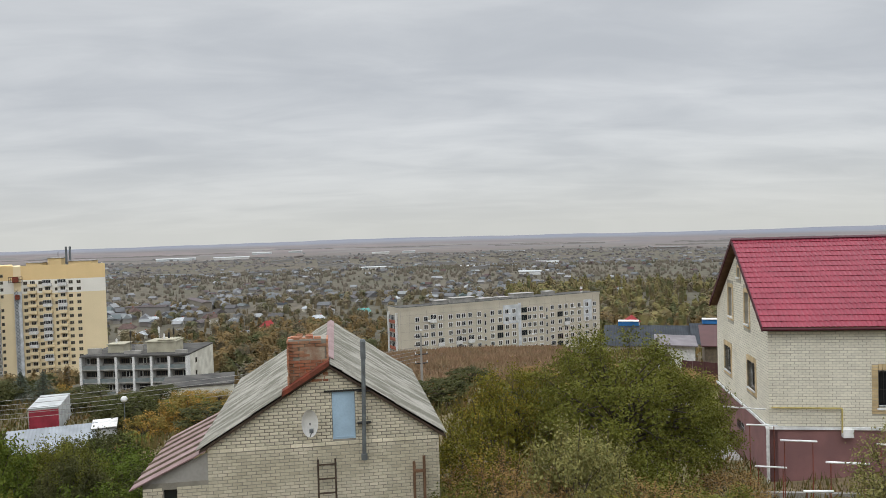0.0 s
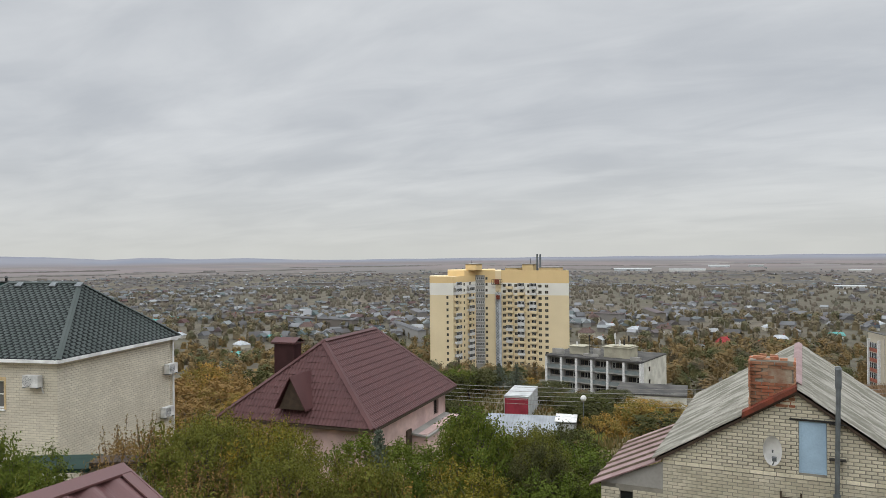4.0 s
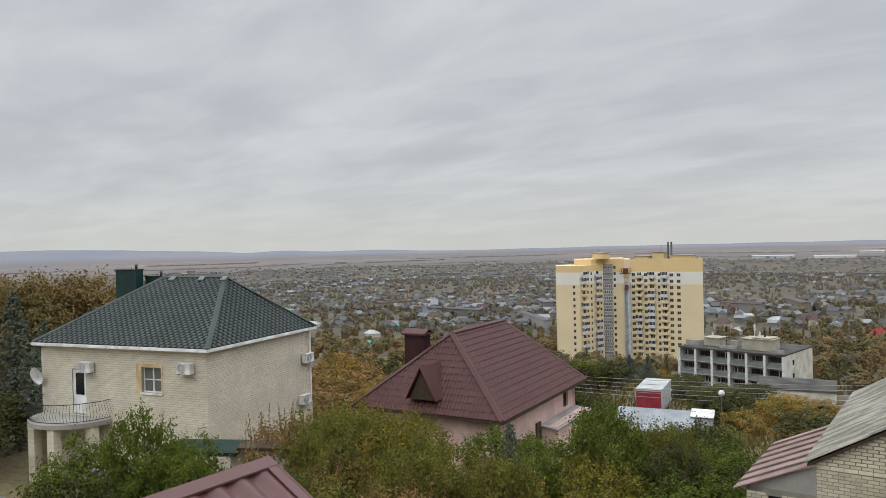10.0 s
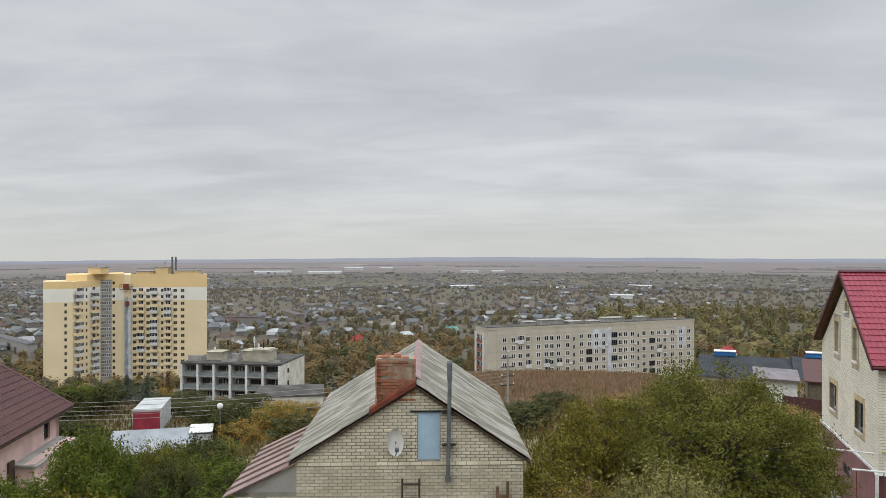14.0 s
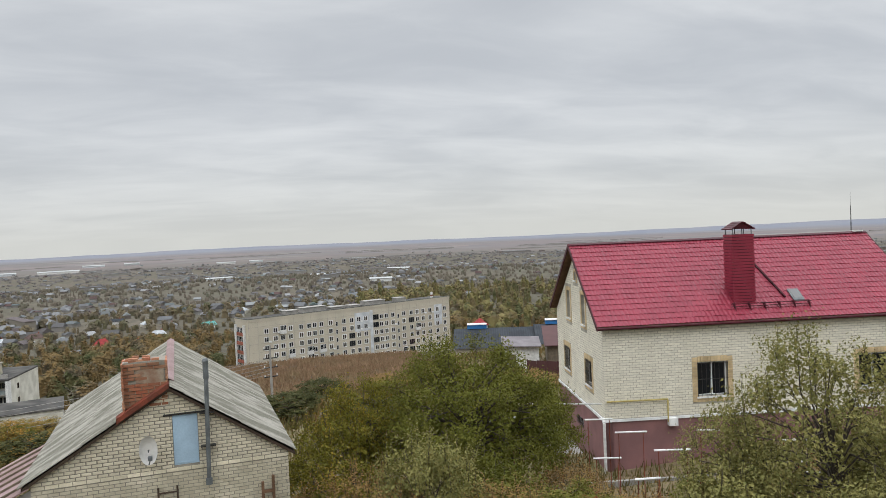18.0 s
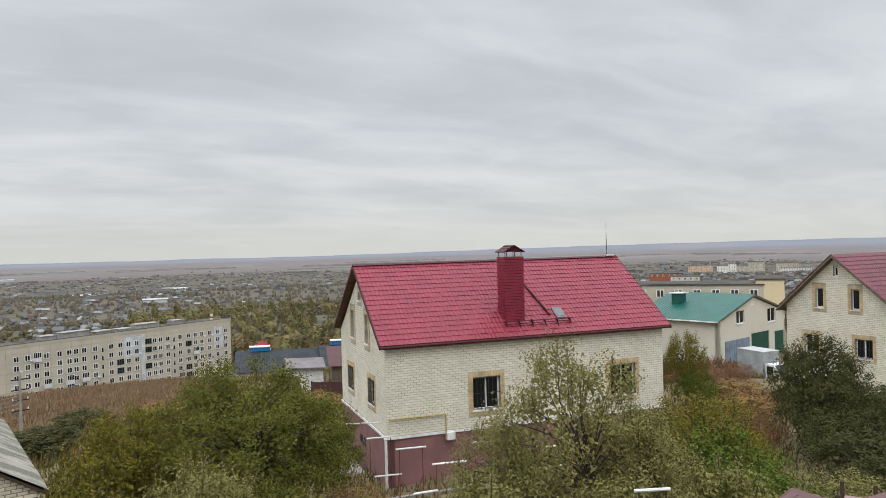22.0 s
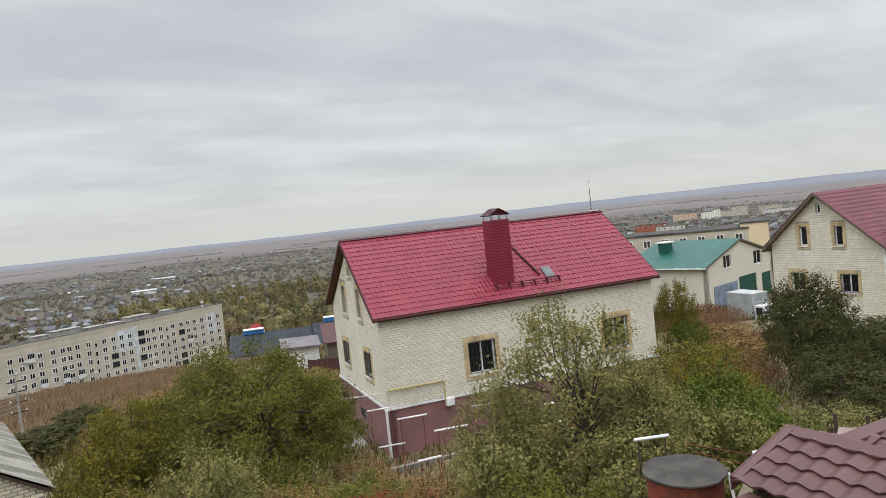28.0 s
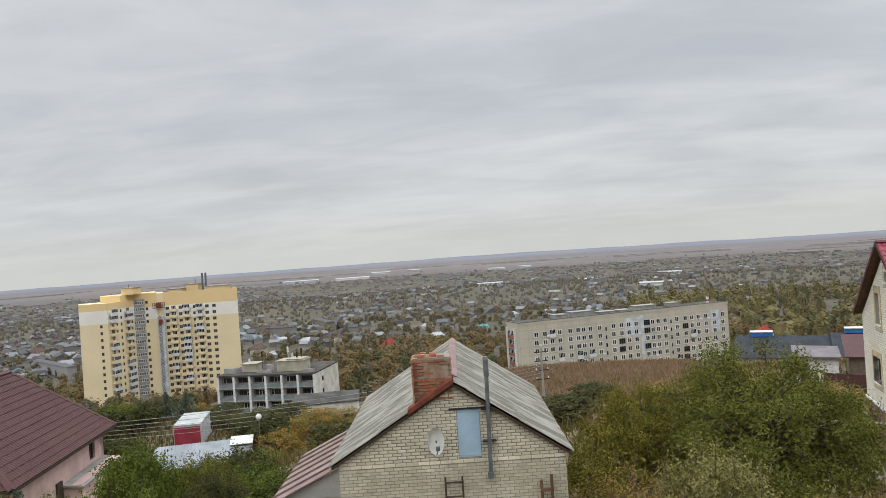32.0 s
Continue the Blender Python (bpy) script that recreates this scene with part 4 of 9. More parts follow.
def dish(name, x, y, turn, a, o, z, rw, rh_):
    """A satellite dish: a shallow oval bowl on a bracket with its feed arm."""
    t = thing(name, "off-white satellite dish on a wall bracket", "satellite dish", x, y, z, turn)
    n, s = 20, Shape()
    rings = [(0.0, -0.20), (0.45, -0.215), (0.8, -0.25), (1.0, -0.29)]
    for (r0, d0), (r1, d1) in zip(rings, rings[1:]):
        for i in range(n):
            w0, w1 = 2 * math.pi * i / n, 2 * math.pi * (i + 1) / n
            pt = lambda r, w, d: (a + rw * r * math.cos(w), o + d - 0.10 * r * math.sin(w), z + rh_ * r * math.sin(w))
            s.face(pt(r0, w0, d0), pt(r1, w0, d1), pt(r1, w1, d1), pt(r0, w1, d0))
            s.face(pt(r0, w1, d0 + 0.012), pt(r1, w1, d1 + 0.012), pt(r1, w0, d1 + 0.012), pt(r0, w0, d0 + 0.012))
    part("bowl", s, M["white"], t)
    part("bracket", Shape().rod((a, o, z - 0.1), (a, o - 0.2, z), 0.025).rod((a, o, z - 0.35), (a, o - 0.2, z - 0.02), 0.018), M["zinc"], t)
    part("feed_arm", Shape().rod((a, o - 0.24, z - rh_ * 0.9), (a + 0.05, o - 0.62, z - 0.1), 0.014).box(a, a + 0.09, o - 0.68, o - 0.58, z - 0.12, z - 0.04), M["zinc"], t)


M["chimney_render"] = mat("chimney_render", (0.300, 0.245, 0.180), 0.95, 0.25, 5.0, 40, 0.6, second=(0.220, 0.130, 0.085), mix=0.5)
M["rust_pale"] = mat("rust_pale", (0.262, 0.178, 0.172), 0.7, 0.2, 2.0, 20, 0.2, second=(0.200, 0.128, 0.118))
gable_house()

# ---- the house with the dark shingle roof ----


def tabs(A, B, C, D, w=0.32, row=0.16, thick=0.022, seed=2):
    """Shingle tabs on a roof plane: islands with a dark gap between them."""
    A, B, C, D = map(Vector, (A, B, C, D))
    e = (B - A).normalized()
    s = (D - A) - e * (D - A).dot(e)
    T = s.length
    s.normalize()
    n = e.cross(s)
    n = -n if n.z < 0 else n
    full, dl, dr = (B - A).length, (D - A).dot(e), (C - B).dot(e)
    verts, faces = [], []
    for r in range(int(T / row)):
        t0, t1 = r * row, (r + 1) * row
        lo, hi = dl * t0 / T, full + dr * t0 / T
        x = math.floor(lo / w) * w - (w / 2 if r % 2 else 0)
        while x < hi:
            a, b = max(x + 0.05, lo), min(x + w - 0.05, hi)
            if b - a > 0.05:
                k = len(verts)
                for xx, tt, up in ((a, t0 + 0.07, thick), (a + 0.06, t0, thick), (b - 0.06, t0, thick), (b, t0 + 0.07, thick), (b, t1, 0.004), (a, t1, 0.004)):
                    xx = min(max(xx, dl * tt / T), full + dr * tt / T)
                    verts.append(A + e * xx + s * tt + n * up)
                faces.append(tuple(range(k, k + 6)))
            x += w
    sh = Shape()
    sh.v, sh.f = [tuple(v) for v in verts], faces
    return sh


def shingle_house():
    x, y, turn = -28.937, 16.224, 1.921
    A, B, ze, zr, oe, p1, p2 = 9.435, 7.797, -4.606, -1.812, 0.27, 2.085, 3.899
    A = 9.75
    zg = -11.6
    h = thing("shingle_house", "two-storey cream brick house with a dark green shingle hip roof", "house", x, y, zg, turn)
    # local u runs back along the flank, v runs along the front
    zw = ze - 0.12
    front, flank = Face(0, A, 0, -1), Face(0, 0, 1, 0)
    win, door = (A - 3.60, A - 2.48, -6.68, -5.54), (A - 7.79, A - 6.94, -7.85, -5.85)
    for fc, n, holes in ((front, A, [win, door]), (flank, B, []), (Face(B, 0, 0, 1), A, []), (Face(B, A, -1, 0), B, [])):
        inset = 0 if fc is front else 0.36
        wl_ = part("wall", wall(fc, inset, n - inset, zg, zw, holes), M["cream_mortar"], h)
        if fc in (front, flank):
            part("brickwork", brick_mesh("brickwork", fc, brick_list(0, n, zg, zw, holes), M["beige_brick"]), None, wl_, kind="stuff")
    window(h, front, *win, leaves=2, cross=True, reveal=0.12, glass="curtain_glass")
    s = Shape()
    front.box(s, win[0] - 0.30, win[0], 0.0, 0.03, win[2] - 0.02, win[3] + 0.14)
    front.box(s, win[0], win[1] + 0.09, 0.0, 0.03, win[3], win[3] + 0.14)
    front.box(s, win[1], win[1] + 0.09, 0.0, 0.03, win[2] - 0.02, win[3])
    part("window_trim", s, M["ochre_brick"], h, "ochre brick trim beside the window")
    s = Shape()
    front.box(s, door[0], door[1], -0.10, -0.04, door[2], door[3])
    d = part("balcony_door", s, M["white"], h, "white balcony door with a glazed upper half")
    s = Shape()
    front.box(s, door[0] + 0.18, door[1] - 0.15, -0.045, -0.03, door[2] + 0.85, door[3] - 0.15)
    part("pane", s, M["glass"], d)
    # roof
    R1, R2 = (B / 2, p1, zr), (B / 2, A - p2, zr)
    c, l, r, b = (-oe, -oe, ze), (-oe, A + oe, ze), (B + oe, -oe, ze), (B + oe, A + oe, ze)
    for q in ((l, c, R1, R2), (c, r, R1, R1), (r, b, R2, R1), (b, l, R2, R2)):
        base = Shape()
        pts = [q[0], q[1], q[2]] + ([q[3]] if q[3] != q[2] else [])
        base.slab(pts, (0, 0, -0.12))
        rf = part("roof", base, M["shingle_base"], h, "dark shingle roof slope")
        part("shingle", tabs(*q), M["shingle"], rf, kind="stuff")
    for p, q in ((c, R1), (l, R2), (r, R1), (R1, R2)):
        part("hip_cap", strip((p, q), 0.12, 0.06, -0.03), M["shingle"], h)
    s = Shape()
    for fc, n in ((Face(-oe, A + oe, 0, -1), A + 2 * oe), (Face(-oe, -oe, 1, 0), B + 2 * oe)):
        fc.box(s, 0, n, -0.02, 0.05, ze - 0.15, ze - 0.02)
    part("gutter", s, M["white"], h, "white gutter")
    part("soffit", Shape().box(-oe, B + oe, -oe, A + oe, ze - 0.16, ze - 0.125), M["white_worn"], h)
    part("downpipe", Shape().rod((B - 0.1, -0.1, ze - 0.15), (B - 0.1, -0.1, zg + 0.5), 0.05, sides=8), M["white"], h)
    for v in (5.1, 3.3, 1.95):
        vt = part("roof_vent", Shape().slab([(B / 2 - 0.36, v - 0.17, zr - 0.12), (B / 2 - 0.36, v + 0.17, zr - 0.12), (B / 2 - 0.14, v + 0.15, zr + 0.03), (B / 2 - 0.14, v - 0.15, zr + 0.03)], (0.02, 0, -0.07)), M["zinc"], h, "small pale roof vent")
    for (v0, v1, u0, u1, z1) in ((8.55, 9.95, 4.75, 5.25, -1.50), (7.50, 8.55, 5.4, 5.9, -1.88)):
        ch = part("chimney", Shape().box(u0, u1, v0, v1, -4.2, z1), M["green_clad"], h, "chimney clad in dark green sheet metal")
        part("cap", Shape().box(u0 - 0.05, u1 + 0.05, v0 - 0.05, v1 + 0.05, z1, z1 + 0.05), M["iron"], ch)
        s = Shape()
        for i in range(6):
            s.rod((u0 + 0.05, v0 + 0.08 + (v1 - v0 - 0.16) * i / 5, z1 + 0.05), (u0 + 0.05, v0 + 0.08 + (v1 - v0 - 0.16) * i / 5, z1 + 0.14), 0.012, sides=4)
        s.rod(((u0 + u1) / 2, v0 + 0.2, z1), ((u0 + u1) / 2, v0 + 0.2, z1 + 0.22), 0.06, sides=8).rod(((u0 + u1) / 2, v0 + 0.2, z1 + 0.22), ((u0 + u1) / 2, v0 + 0.2, z1 + 0.32), 0.14, 0.01, 8)
        part("flue", s, M["iron"], ch)
    # rounded balcony on columns
    bc, br_, bz = 7.55, 2.15, -7.95
    s = Shape()
    arc = [(-br_ * 0.9 * math.cos(w), bc + br_ * 1.0 * math.sin(w)) for w in np.linspace(-math.pi / 2, math.pi / 2, 17)]
    s.slab([(p, q, bz) for p, q in arc][::-1], (0, 0, -0.20))
    part("balcony", s, M["concrete"], h, "rounded concrete balcony slab")
    rail = Shape()
    for (p0, q0), (p1_, q1) in zip(arc, arc[1:]):
        for z in (bz + 0.08, bz + 0.86):
            rail.rod((p0 * 0.95, bc + (q0 - bc) * 0.96, z), (p1_ * 0.95, bc + (q1 - bc) * 0.96, z), 0.018, sides=5)
        for k in (0.0, 0.33, 0.66):
            pp, qq = (p0 + (p1_ - p0) * k) * 0.95, bc + (q0 + (q1 - q0) * k - bc) * 0.96
            bend = 1.10
            rail.rod((pp, qq, bz + 0.05), (pp * bend, bc + (qq - bc) * bend, bz + 0.35), 0.009, sides=4, cap=False)
            rail.rod((pp * bend, bc + (qq - bc) * bend, bz + 0.35), (pp, qq, bz + 0.86), 0.009, sides=4, cap=False)
    part("railing", rail, M["iron"], h, "black wrought iron balcony railing")
    for w in (-1.15, -0.25, 0.75, 1.25):
        u, v = -br_ * 0.78 * math.cos(w), bc + br_ * 0.85 * math.sin(w)
        cf = Face(u - 0.2, v - 0.2, 1, 0)
        s = Shape()
        for r_ in range(34):
            k = 0.004 if r_ % 2 else 0.0
            s.box(u - 0.2 + k, u + 0.2 - k, v - 0.2 + k, v + 0.2 - k, -11.4 + r_ * 0.1, -11.4 + r_ * 0.1 + 0.09)
        s.box(u - 0.185, u + 0.185, v - 0.185, v + 0.185, -11.4, bz - 0.20)
        part("column", s, M["beige_brick"], h)
    part("porch_door", Shape().box(-0.02, 0.03, 6.0, 6.8, -11.2, -9.2), M["wood_dark"], h)
    # things on the walls
    U, V = Vector((math.cos(turn), math.sin(turn))), Vector((-math.sin(turn), math.cos(turn)))
    for v, z in ((6.68, -5.66), (0.97, -5.48)):
        aircon(x + V.x * v, y + V.y * v, z, turn - math.pi / 2)
    for u, z in ((7.35, -6.16), (7.0, -8.2)):
        aircon(x + U.x * u, y + U.y * u, z, turn)
    dx_, dy_ = x + V.x * (A + 0.1), y + V.y * (A + 0.1)
    dish("satellite_dish", dx_, dy_, turn - math.pi / 2, 0.1, 0.0, -6.2, 0.40, 0.42)


M["canopy_green"] = mat("canopy_green", (0.016, 0.034, 0.026), 0.7, 0.15, 2.0, 30, 0.05, spec=0.1)
M["green_clad"] = mat("green_clad", (0.008, 0.035, 0.032), 0.5, 0.1, 2.0, 30, 0.05)
shingle_house()


# ---- the pink house with the maroon hip roof ----


def maroon_house():
    x, y, turn = -20.05, 24.917, 1.791
    W, L, ze, zr, a, b = 8.05, 10.62, -8.14, -4.83, 2.85, 2.03
    zg = -13.0
    h = thing("hip_roof_house", "pink rendered house with a maroon metal tile hip roof", "house", x, y, zg, turn)
    c, l, r, k = (0, 0, ze), (0, W, ze), (L, 0, ze), (L, W, ze)
    p, q = (a, W / 2, zr), (L - b, W / 2, zr)
    for f in ((l, c, p, p), (c, r, q, p), (r, k, q, q), (k, l, p, q)):
        part("roof", roof_sheet(*f, amp=0.030, lift=0.026, material=M["maroon_tile"]), None, h, "maroon metal tile roof slope")
        pts = [f[0], f[1], f[2]] + ([f[3]] if f[3] != f[2] else [])
        part("roof_deck", Shape().slab([(u, v, z - 0.04) for u, v, z in pts], (0, 0, -0.10)), M["wood_dark"], h)
    for m_, n_ in ((c, p), (l, p), (r, q), (p, q)):
        part("hip_cap", strip((m_, n_), 0.16, 0.09, -0.03), M["maroon_tile"], h)
    o = 0.5
    win = (8.35, 9.05, -9.35, -8.55)
    for fc, n, hs in ((Face(o, W - o, 0, -1), W - 2 * o, []), (Face(o, o, 1, 0), L - 2 * o, [(win[0] - o, win[1] - o, win[2], win[3])]), (Face(L - o, o, 0, 1), W - 2 * o, []), (Face(L - o, W - o, -1, 0), L - 2 * o, [])):
        part("wall", wall(fc, 0, n, zg, ze - 0.1, hs), M["pink_wall"], h)
    window(h, Face(o, o, 1, 0), win[0] - o, win[1] - o, win[2], win[3], leaves=1, sill=False, frame_mat="wood_dark")
    part("soffit", Shape().box(0.05, L - 0.05, 0.05, W - 0.05, ze - 0.16, ze - 0.12), M["wood_dark"], h)
    # the bay on the flank, under its own small roof
    part("bay", Shape().box(5.2, 9.9, -0.35, 0.5, zg, -9.55), M["pink_wall"], h)
    part("bay_roof", Shape().slab([(5.1, -0.45, -9.62), (10.0, -0.45, -9.62), (10.0, 0.5, -9.50), (5.1, 0.5, -9.50)], (0, 0, -0.10)), M["concrete"], h)
    # dark board added in place of the shade in an opening beside the bay
    part("bay_shadow_board", Shape().box(4.6, 5.15, 0.42, 0.5, -11.0, -9.3), M["wood_dark"], h)
    # dormer
    dm, dw = W / 2 + 0.05, 0.80
    sl = (zr - ze) / a
    zt = -6.05
    yb = (zt - ze) / sl
    s = Shape()
    lo = -7.5
    ul = -0.1
    for sg in (-1, 1):
        s.slab([(ul, dm + sg * dw, lo), (ul, dm, zt), (yb + 0.2, dm, zt), ((lo - ze) / sl + 0.1, dm + sg * dw, lo)], (0, 0, -0.06))
    dr = part("dormer", s, M["maroon_tile"], h, "small gabled dormer")
    s = Shape()
    s.slab([(ul + 0.15, dm - dw * 0.82, lo - 0.05), (ul + 0.15, dm + dw * 0.82, lo - 0.05), (ul + 0.15, dm, zt - 0.12)], (0.05, 0, 0))
    part("gable", s, M["wood_dark"], dr)
    # chimney clad in maroon sheet
    ch = part("chimney", Shape().box(2.2, 2.85, 5.25, 6.35, -7.2, -4.95), M["maroon_dark"], h, "dark maroon metal clad chimney")
    part("cowl", Shape().slab([(2.1, 5.12, -4.90), (2.95, 5.12, -4.90), (2.95, 6.48, -4.90), (2.1, 6.48, -4.90)], (0, 0, -0.05)).slab([(2.1, 5.12, -4.86), (2.1, 6.48, -4.86), (2.52, 6.48, -4.66), (2.52, 5.12, -4.66)], (0, 0, -0.03)).slab([(2.95, 6.48, -4.86), (2.95, 5.12, -4.86), (2.52, 5.12, -4.66), (2.52, 6.48, -4.66)], (0, 0, -0.03)), M["maroon_tile"], ch)


maroon_house()


# ---- the tall gabled house and the green-roofed house ----


def gabled_house():
    x, y, turn = 39.753, 29.315, -1.613
    W, zt, za, am, L = 6.915, -4.444, -1.577, 3.287, 10.0
    zg = -10.0
    h = thing("gabled_house", "tall cream brick house with a wine-red metal tile roof", "house", x, y, zg, turn)
    front, right = Face(0, 0, 1, 0), Face(W, 0, 0, 1)
    hol = [(1.96, 2.46, -4.63, -3.50), (4.17, 4.66, -4.63, -3.50), (3.12, 3.39, -2.80, -2.26), (4.36, 5.36, -7.28, -6.22), (1.20, 2.12, -7.28, -6.22)]
    for fc, n, hs, gb in ((front, W, hol, (am, za - 0.05)), (right, L, [], None), (Face(0, L, 0, -1), L, [], None), (Face(W, L, -1, 0), W, [], (W - am, za - 0.05))):
        wl_ = part("wall", wall(fc, 0.36 if gb is None else 0, n - (0.36 if gb is None else 0), zg, zt, hs, gb), M["cream_mortar"], h)
        if fc in (front, right):
            pads = [(b[0] - 0.2, b[1] + 0.2, b[2] - 0.2, b[3] + 0.2) if i != 2 else b for i, b in enumerate(hs)]
            part("brickwork", brick_mesh("brickwork", fc, brick_list(0, n, zg, zt, pads, gb), M["cream_brick"]), None, wl_, kind="stuff")
    for i, b in enumerate(hol):
        window(h, front, *b, leaves=2 if b[1] - b[0] > 0.8 else 1, grille=i == 3, reveal=0.12)
        if i != 2:
            surround(h, front, *b, w=0.2)
    oe, og = 0.45, 0.4
    k0, k1 = (za - zt) / am, (za - zt) / (W - am)
    part("roof", roof_sheet((W + oe, -og, zt - k1 * oe), (W + oe, L + og, zt - k1 * oe), (am, L + og, za), (am, -og, za), material=M["wine_tile"]), None, h, "wine-red metal tile roof slope")
    part("roof", roof_sheet((-oe, L + og, zt - k0 * oe), (-oe, -og, zt - k0 * oe), (am, -og, za), (am, L + og, za), material=M["wine_tile"]), None, h, "wine-red metal tile roof slope")
    s = Shape()
    s.slab([(W + oe, -og, zt - k1 * oe - 0.03), (W + oe, L, zt - k1 * oe - 0.03), (am, L, za - 0.03), (am, -og, za - 0.03)], (0, 0, -0.12))
    s.slab([(-oe, -og, zt - k0 * oe - 0.03), (am, -og, za - 0.03), (am, L, za - 0.03), (-oe, L, zt - k0 * oe - 0.03)], (0, 0, -0.12))
    part("roof_deck", s, M["wood_old"], h)
    part("gutter", Shape().rod((W + oe, -og, zt - k1 * oe), (W + oe, L, zt - k1 * oe), 0.06, sides=8).rod((-oe, -og, zt - k0 * oe), (-oe, L, zt - k0 * oe), 0.06, sides=8), M["white"], h)
    part("downpipe", Shape().rod((W + 0.1, -0.12, zt - 0.3), (W + 0.1, -0.12, zg), 0.05, sides=8).rod((W + oe, -0.2, zt - k1 * oe), (W + 0.1, -0.12, zt - 0.3), 0.05, sides=8), M["white"], h, "white drainpipe")
    part("snow_guard", Shape().rod((W - 0.2, 0.2, zt + 0.45), (W - 0.2, L, zt + 0.45), 0.02), M["red_dark"], h)


gabled_house()


def green_house():
    x, y, turn = 55.864, 48.198, 0.209
    W, L, ze, zr = 14.4, 9.5, -8.363, -6.321
    zg = -13.8
    h = thing("green_roof_house", "pale rendered house with green metal roof and garage doors", "house", x, y, zg, turn)
    front, left = Face(0.25, 0.25, 1, 0), Face(0.25, L, 0, -1)
    w = W - 0.5
    hol = [(3.45, 5.05, -8.98, -7.72), (9.9, 11.7, -9.35, -7.95), (6.4, 10.2, -12.7, -10.2), (11.4, 13.6, -12.9, -10.45)]
    apex = (w / 2, zr - 0.25)
    part("wall", wall(front, 0, w, zg, ze - 0.15, hol, apex), M["cream_render"], h)
    part("wall", wall(left, 0, L - 0.25, zg, ze - 0.15), M["cream_render"], h)
    part("wall", wall(Face(W - 0.25, 0.25, 0, 1), 0, L - 0.25, zg, ze - 0.15), M["cream_render"], h)
    part("wall", wall(Face(W - 0.25, L, -1, 0), 0, w, zg, ze - 0.15, [], apex), M["cream_render"], h)
    for b in hol[:2]:
        window(h, front, *b, leaves=2, reveal=0.1)
    window(h, front, 6.5, 7.0, -7.35, -6.95, leaves=1, sill=False, reveal=-0.02)
    for b in hol[2:]:
        s = Shape()
        front.box(s, b[0], b[1], -0.14, -0.08, b[2], b[3])
        g = part("garage_door", s, M["green_door"], h, "dark green garage door")
        for i in range(1, 5):
            s = Shape()
            z = b[2] + (b[3] - b[2]) * i / 5
            front.box(s, b[0], b[1], -0.08, -0.07, z - 0.02, z + 0.02)
            part("rib", s, M["green_door"], g)
    for a in (1.2, 3.55):
        g = part("gate", front.box(Shape(), a, a + 2.32, 0.02, 0.08, zg + 0.2, -10.45), M["gate_blue"], h, "blue-grey sheet metal gate")
        for i in range(5):
            part("rib", front.box(Shape(), a + 0.3 + 0.42 * i, a + 0.36 + 0.42 * i, 0.08, 0.10, zg + 0.25, -10.5), M["gate_blue"], g)
    for A, B, C, D in (((W + 0.2, 0, ze - 0.05), (W + 0.2, L, ze - 0.05), (W / 2, L, zr), (W / 2, 0, zr)), ((-0.2, L, ze - 0.05), (-0.2, 0, ze - 0.05), (W / 2, 0, zr), (W / 2, L, zr))):
        part("roof", roof_sheet(A, B, C, D, 0.35, 0.03, 30.0, 0.0, 4, M["green_roof"]), None, h, "green metal roof slope")
    s = Shape()
    s.slab([(W + 0.2, 0.02, ze - 0.1), (W + 0.2, L, ze - 0.1), (W / 2, L, zr - 0.05), (W / 2, 0.02, zr - 0.05)], (0, 0, -0.12))
    s.slab([(-0.2, 0.02, ze - 0.1), (W / 2, 0.02, zr - 0.05), (W / 2, L, zr - 0.05), (-0.2, L, ze - 0.1)], (0, 0, -0.12))
    part("roof_deck", s, M["wood_old"], h)
    part("gutter", Shape().box(-0.3, -0.18, 0, L, ze - 0.16, ze - 0.04), M["white"], h)
    ch = part("chimney", Shape().box(3.6, 4.7, 6.2, 7.2, zr - 1.6, zr + 0.1), M["green_clad2"], h, "green metal clad chimney")
    part("cap", Shape().box(3.4, 4.9, 6.0, 7.4, zr + 0.1, zr + 0.2), M["white_worn"], ch)


M["cream_render"] = mat("cream_render", (0.570, 0.535, 0.445), 0.9, 0.05, 0.5, 15, 0.1, second=(0.530, 0.497, 0.412), mix=0.4)
M["gate_blue"] = mat("gate_blue", (0.210, 0.260, 0.330), 0.6, 0.1, 1.0, 20, 0.05)
M["green_door"] = mat("green_door", (0.012, 0.075, 0.050), 0.5, 0.08, 1.0, 20, 0.05)
M["green_clad2"] = mat("green_clad2", (0.012, 0.100, 0.075), 0.5, 0.08, 1.0, 20, 0.05)
green_house()

# ---- blocks of flats and other buildings in the middle distance ----


M["old_cream"] = mat("old_cream", (0.400, 0.370, 0.280), 0.95, 0.15, 0.5, 6, 0.2, second=(0.300, 0.280, 0.215), spec=0.05)
M["salmon_render"] = mat("salmon_render", (0.560, 0.330, 0.210), 0.9, 0.06, 0.3, 6, 0.05, second=(0.520, 0.420, 0.320), mix=0.4)
M["pale_render"] = mat("pale_render", (0.560, 0.580, 0.590), 0.9, 0.06, 0.5, 6, 0.05)


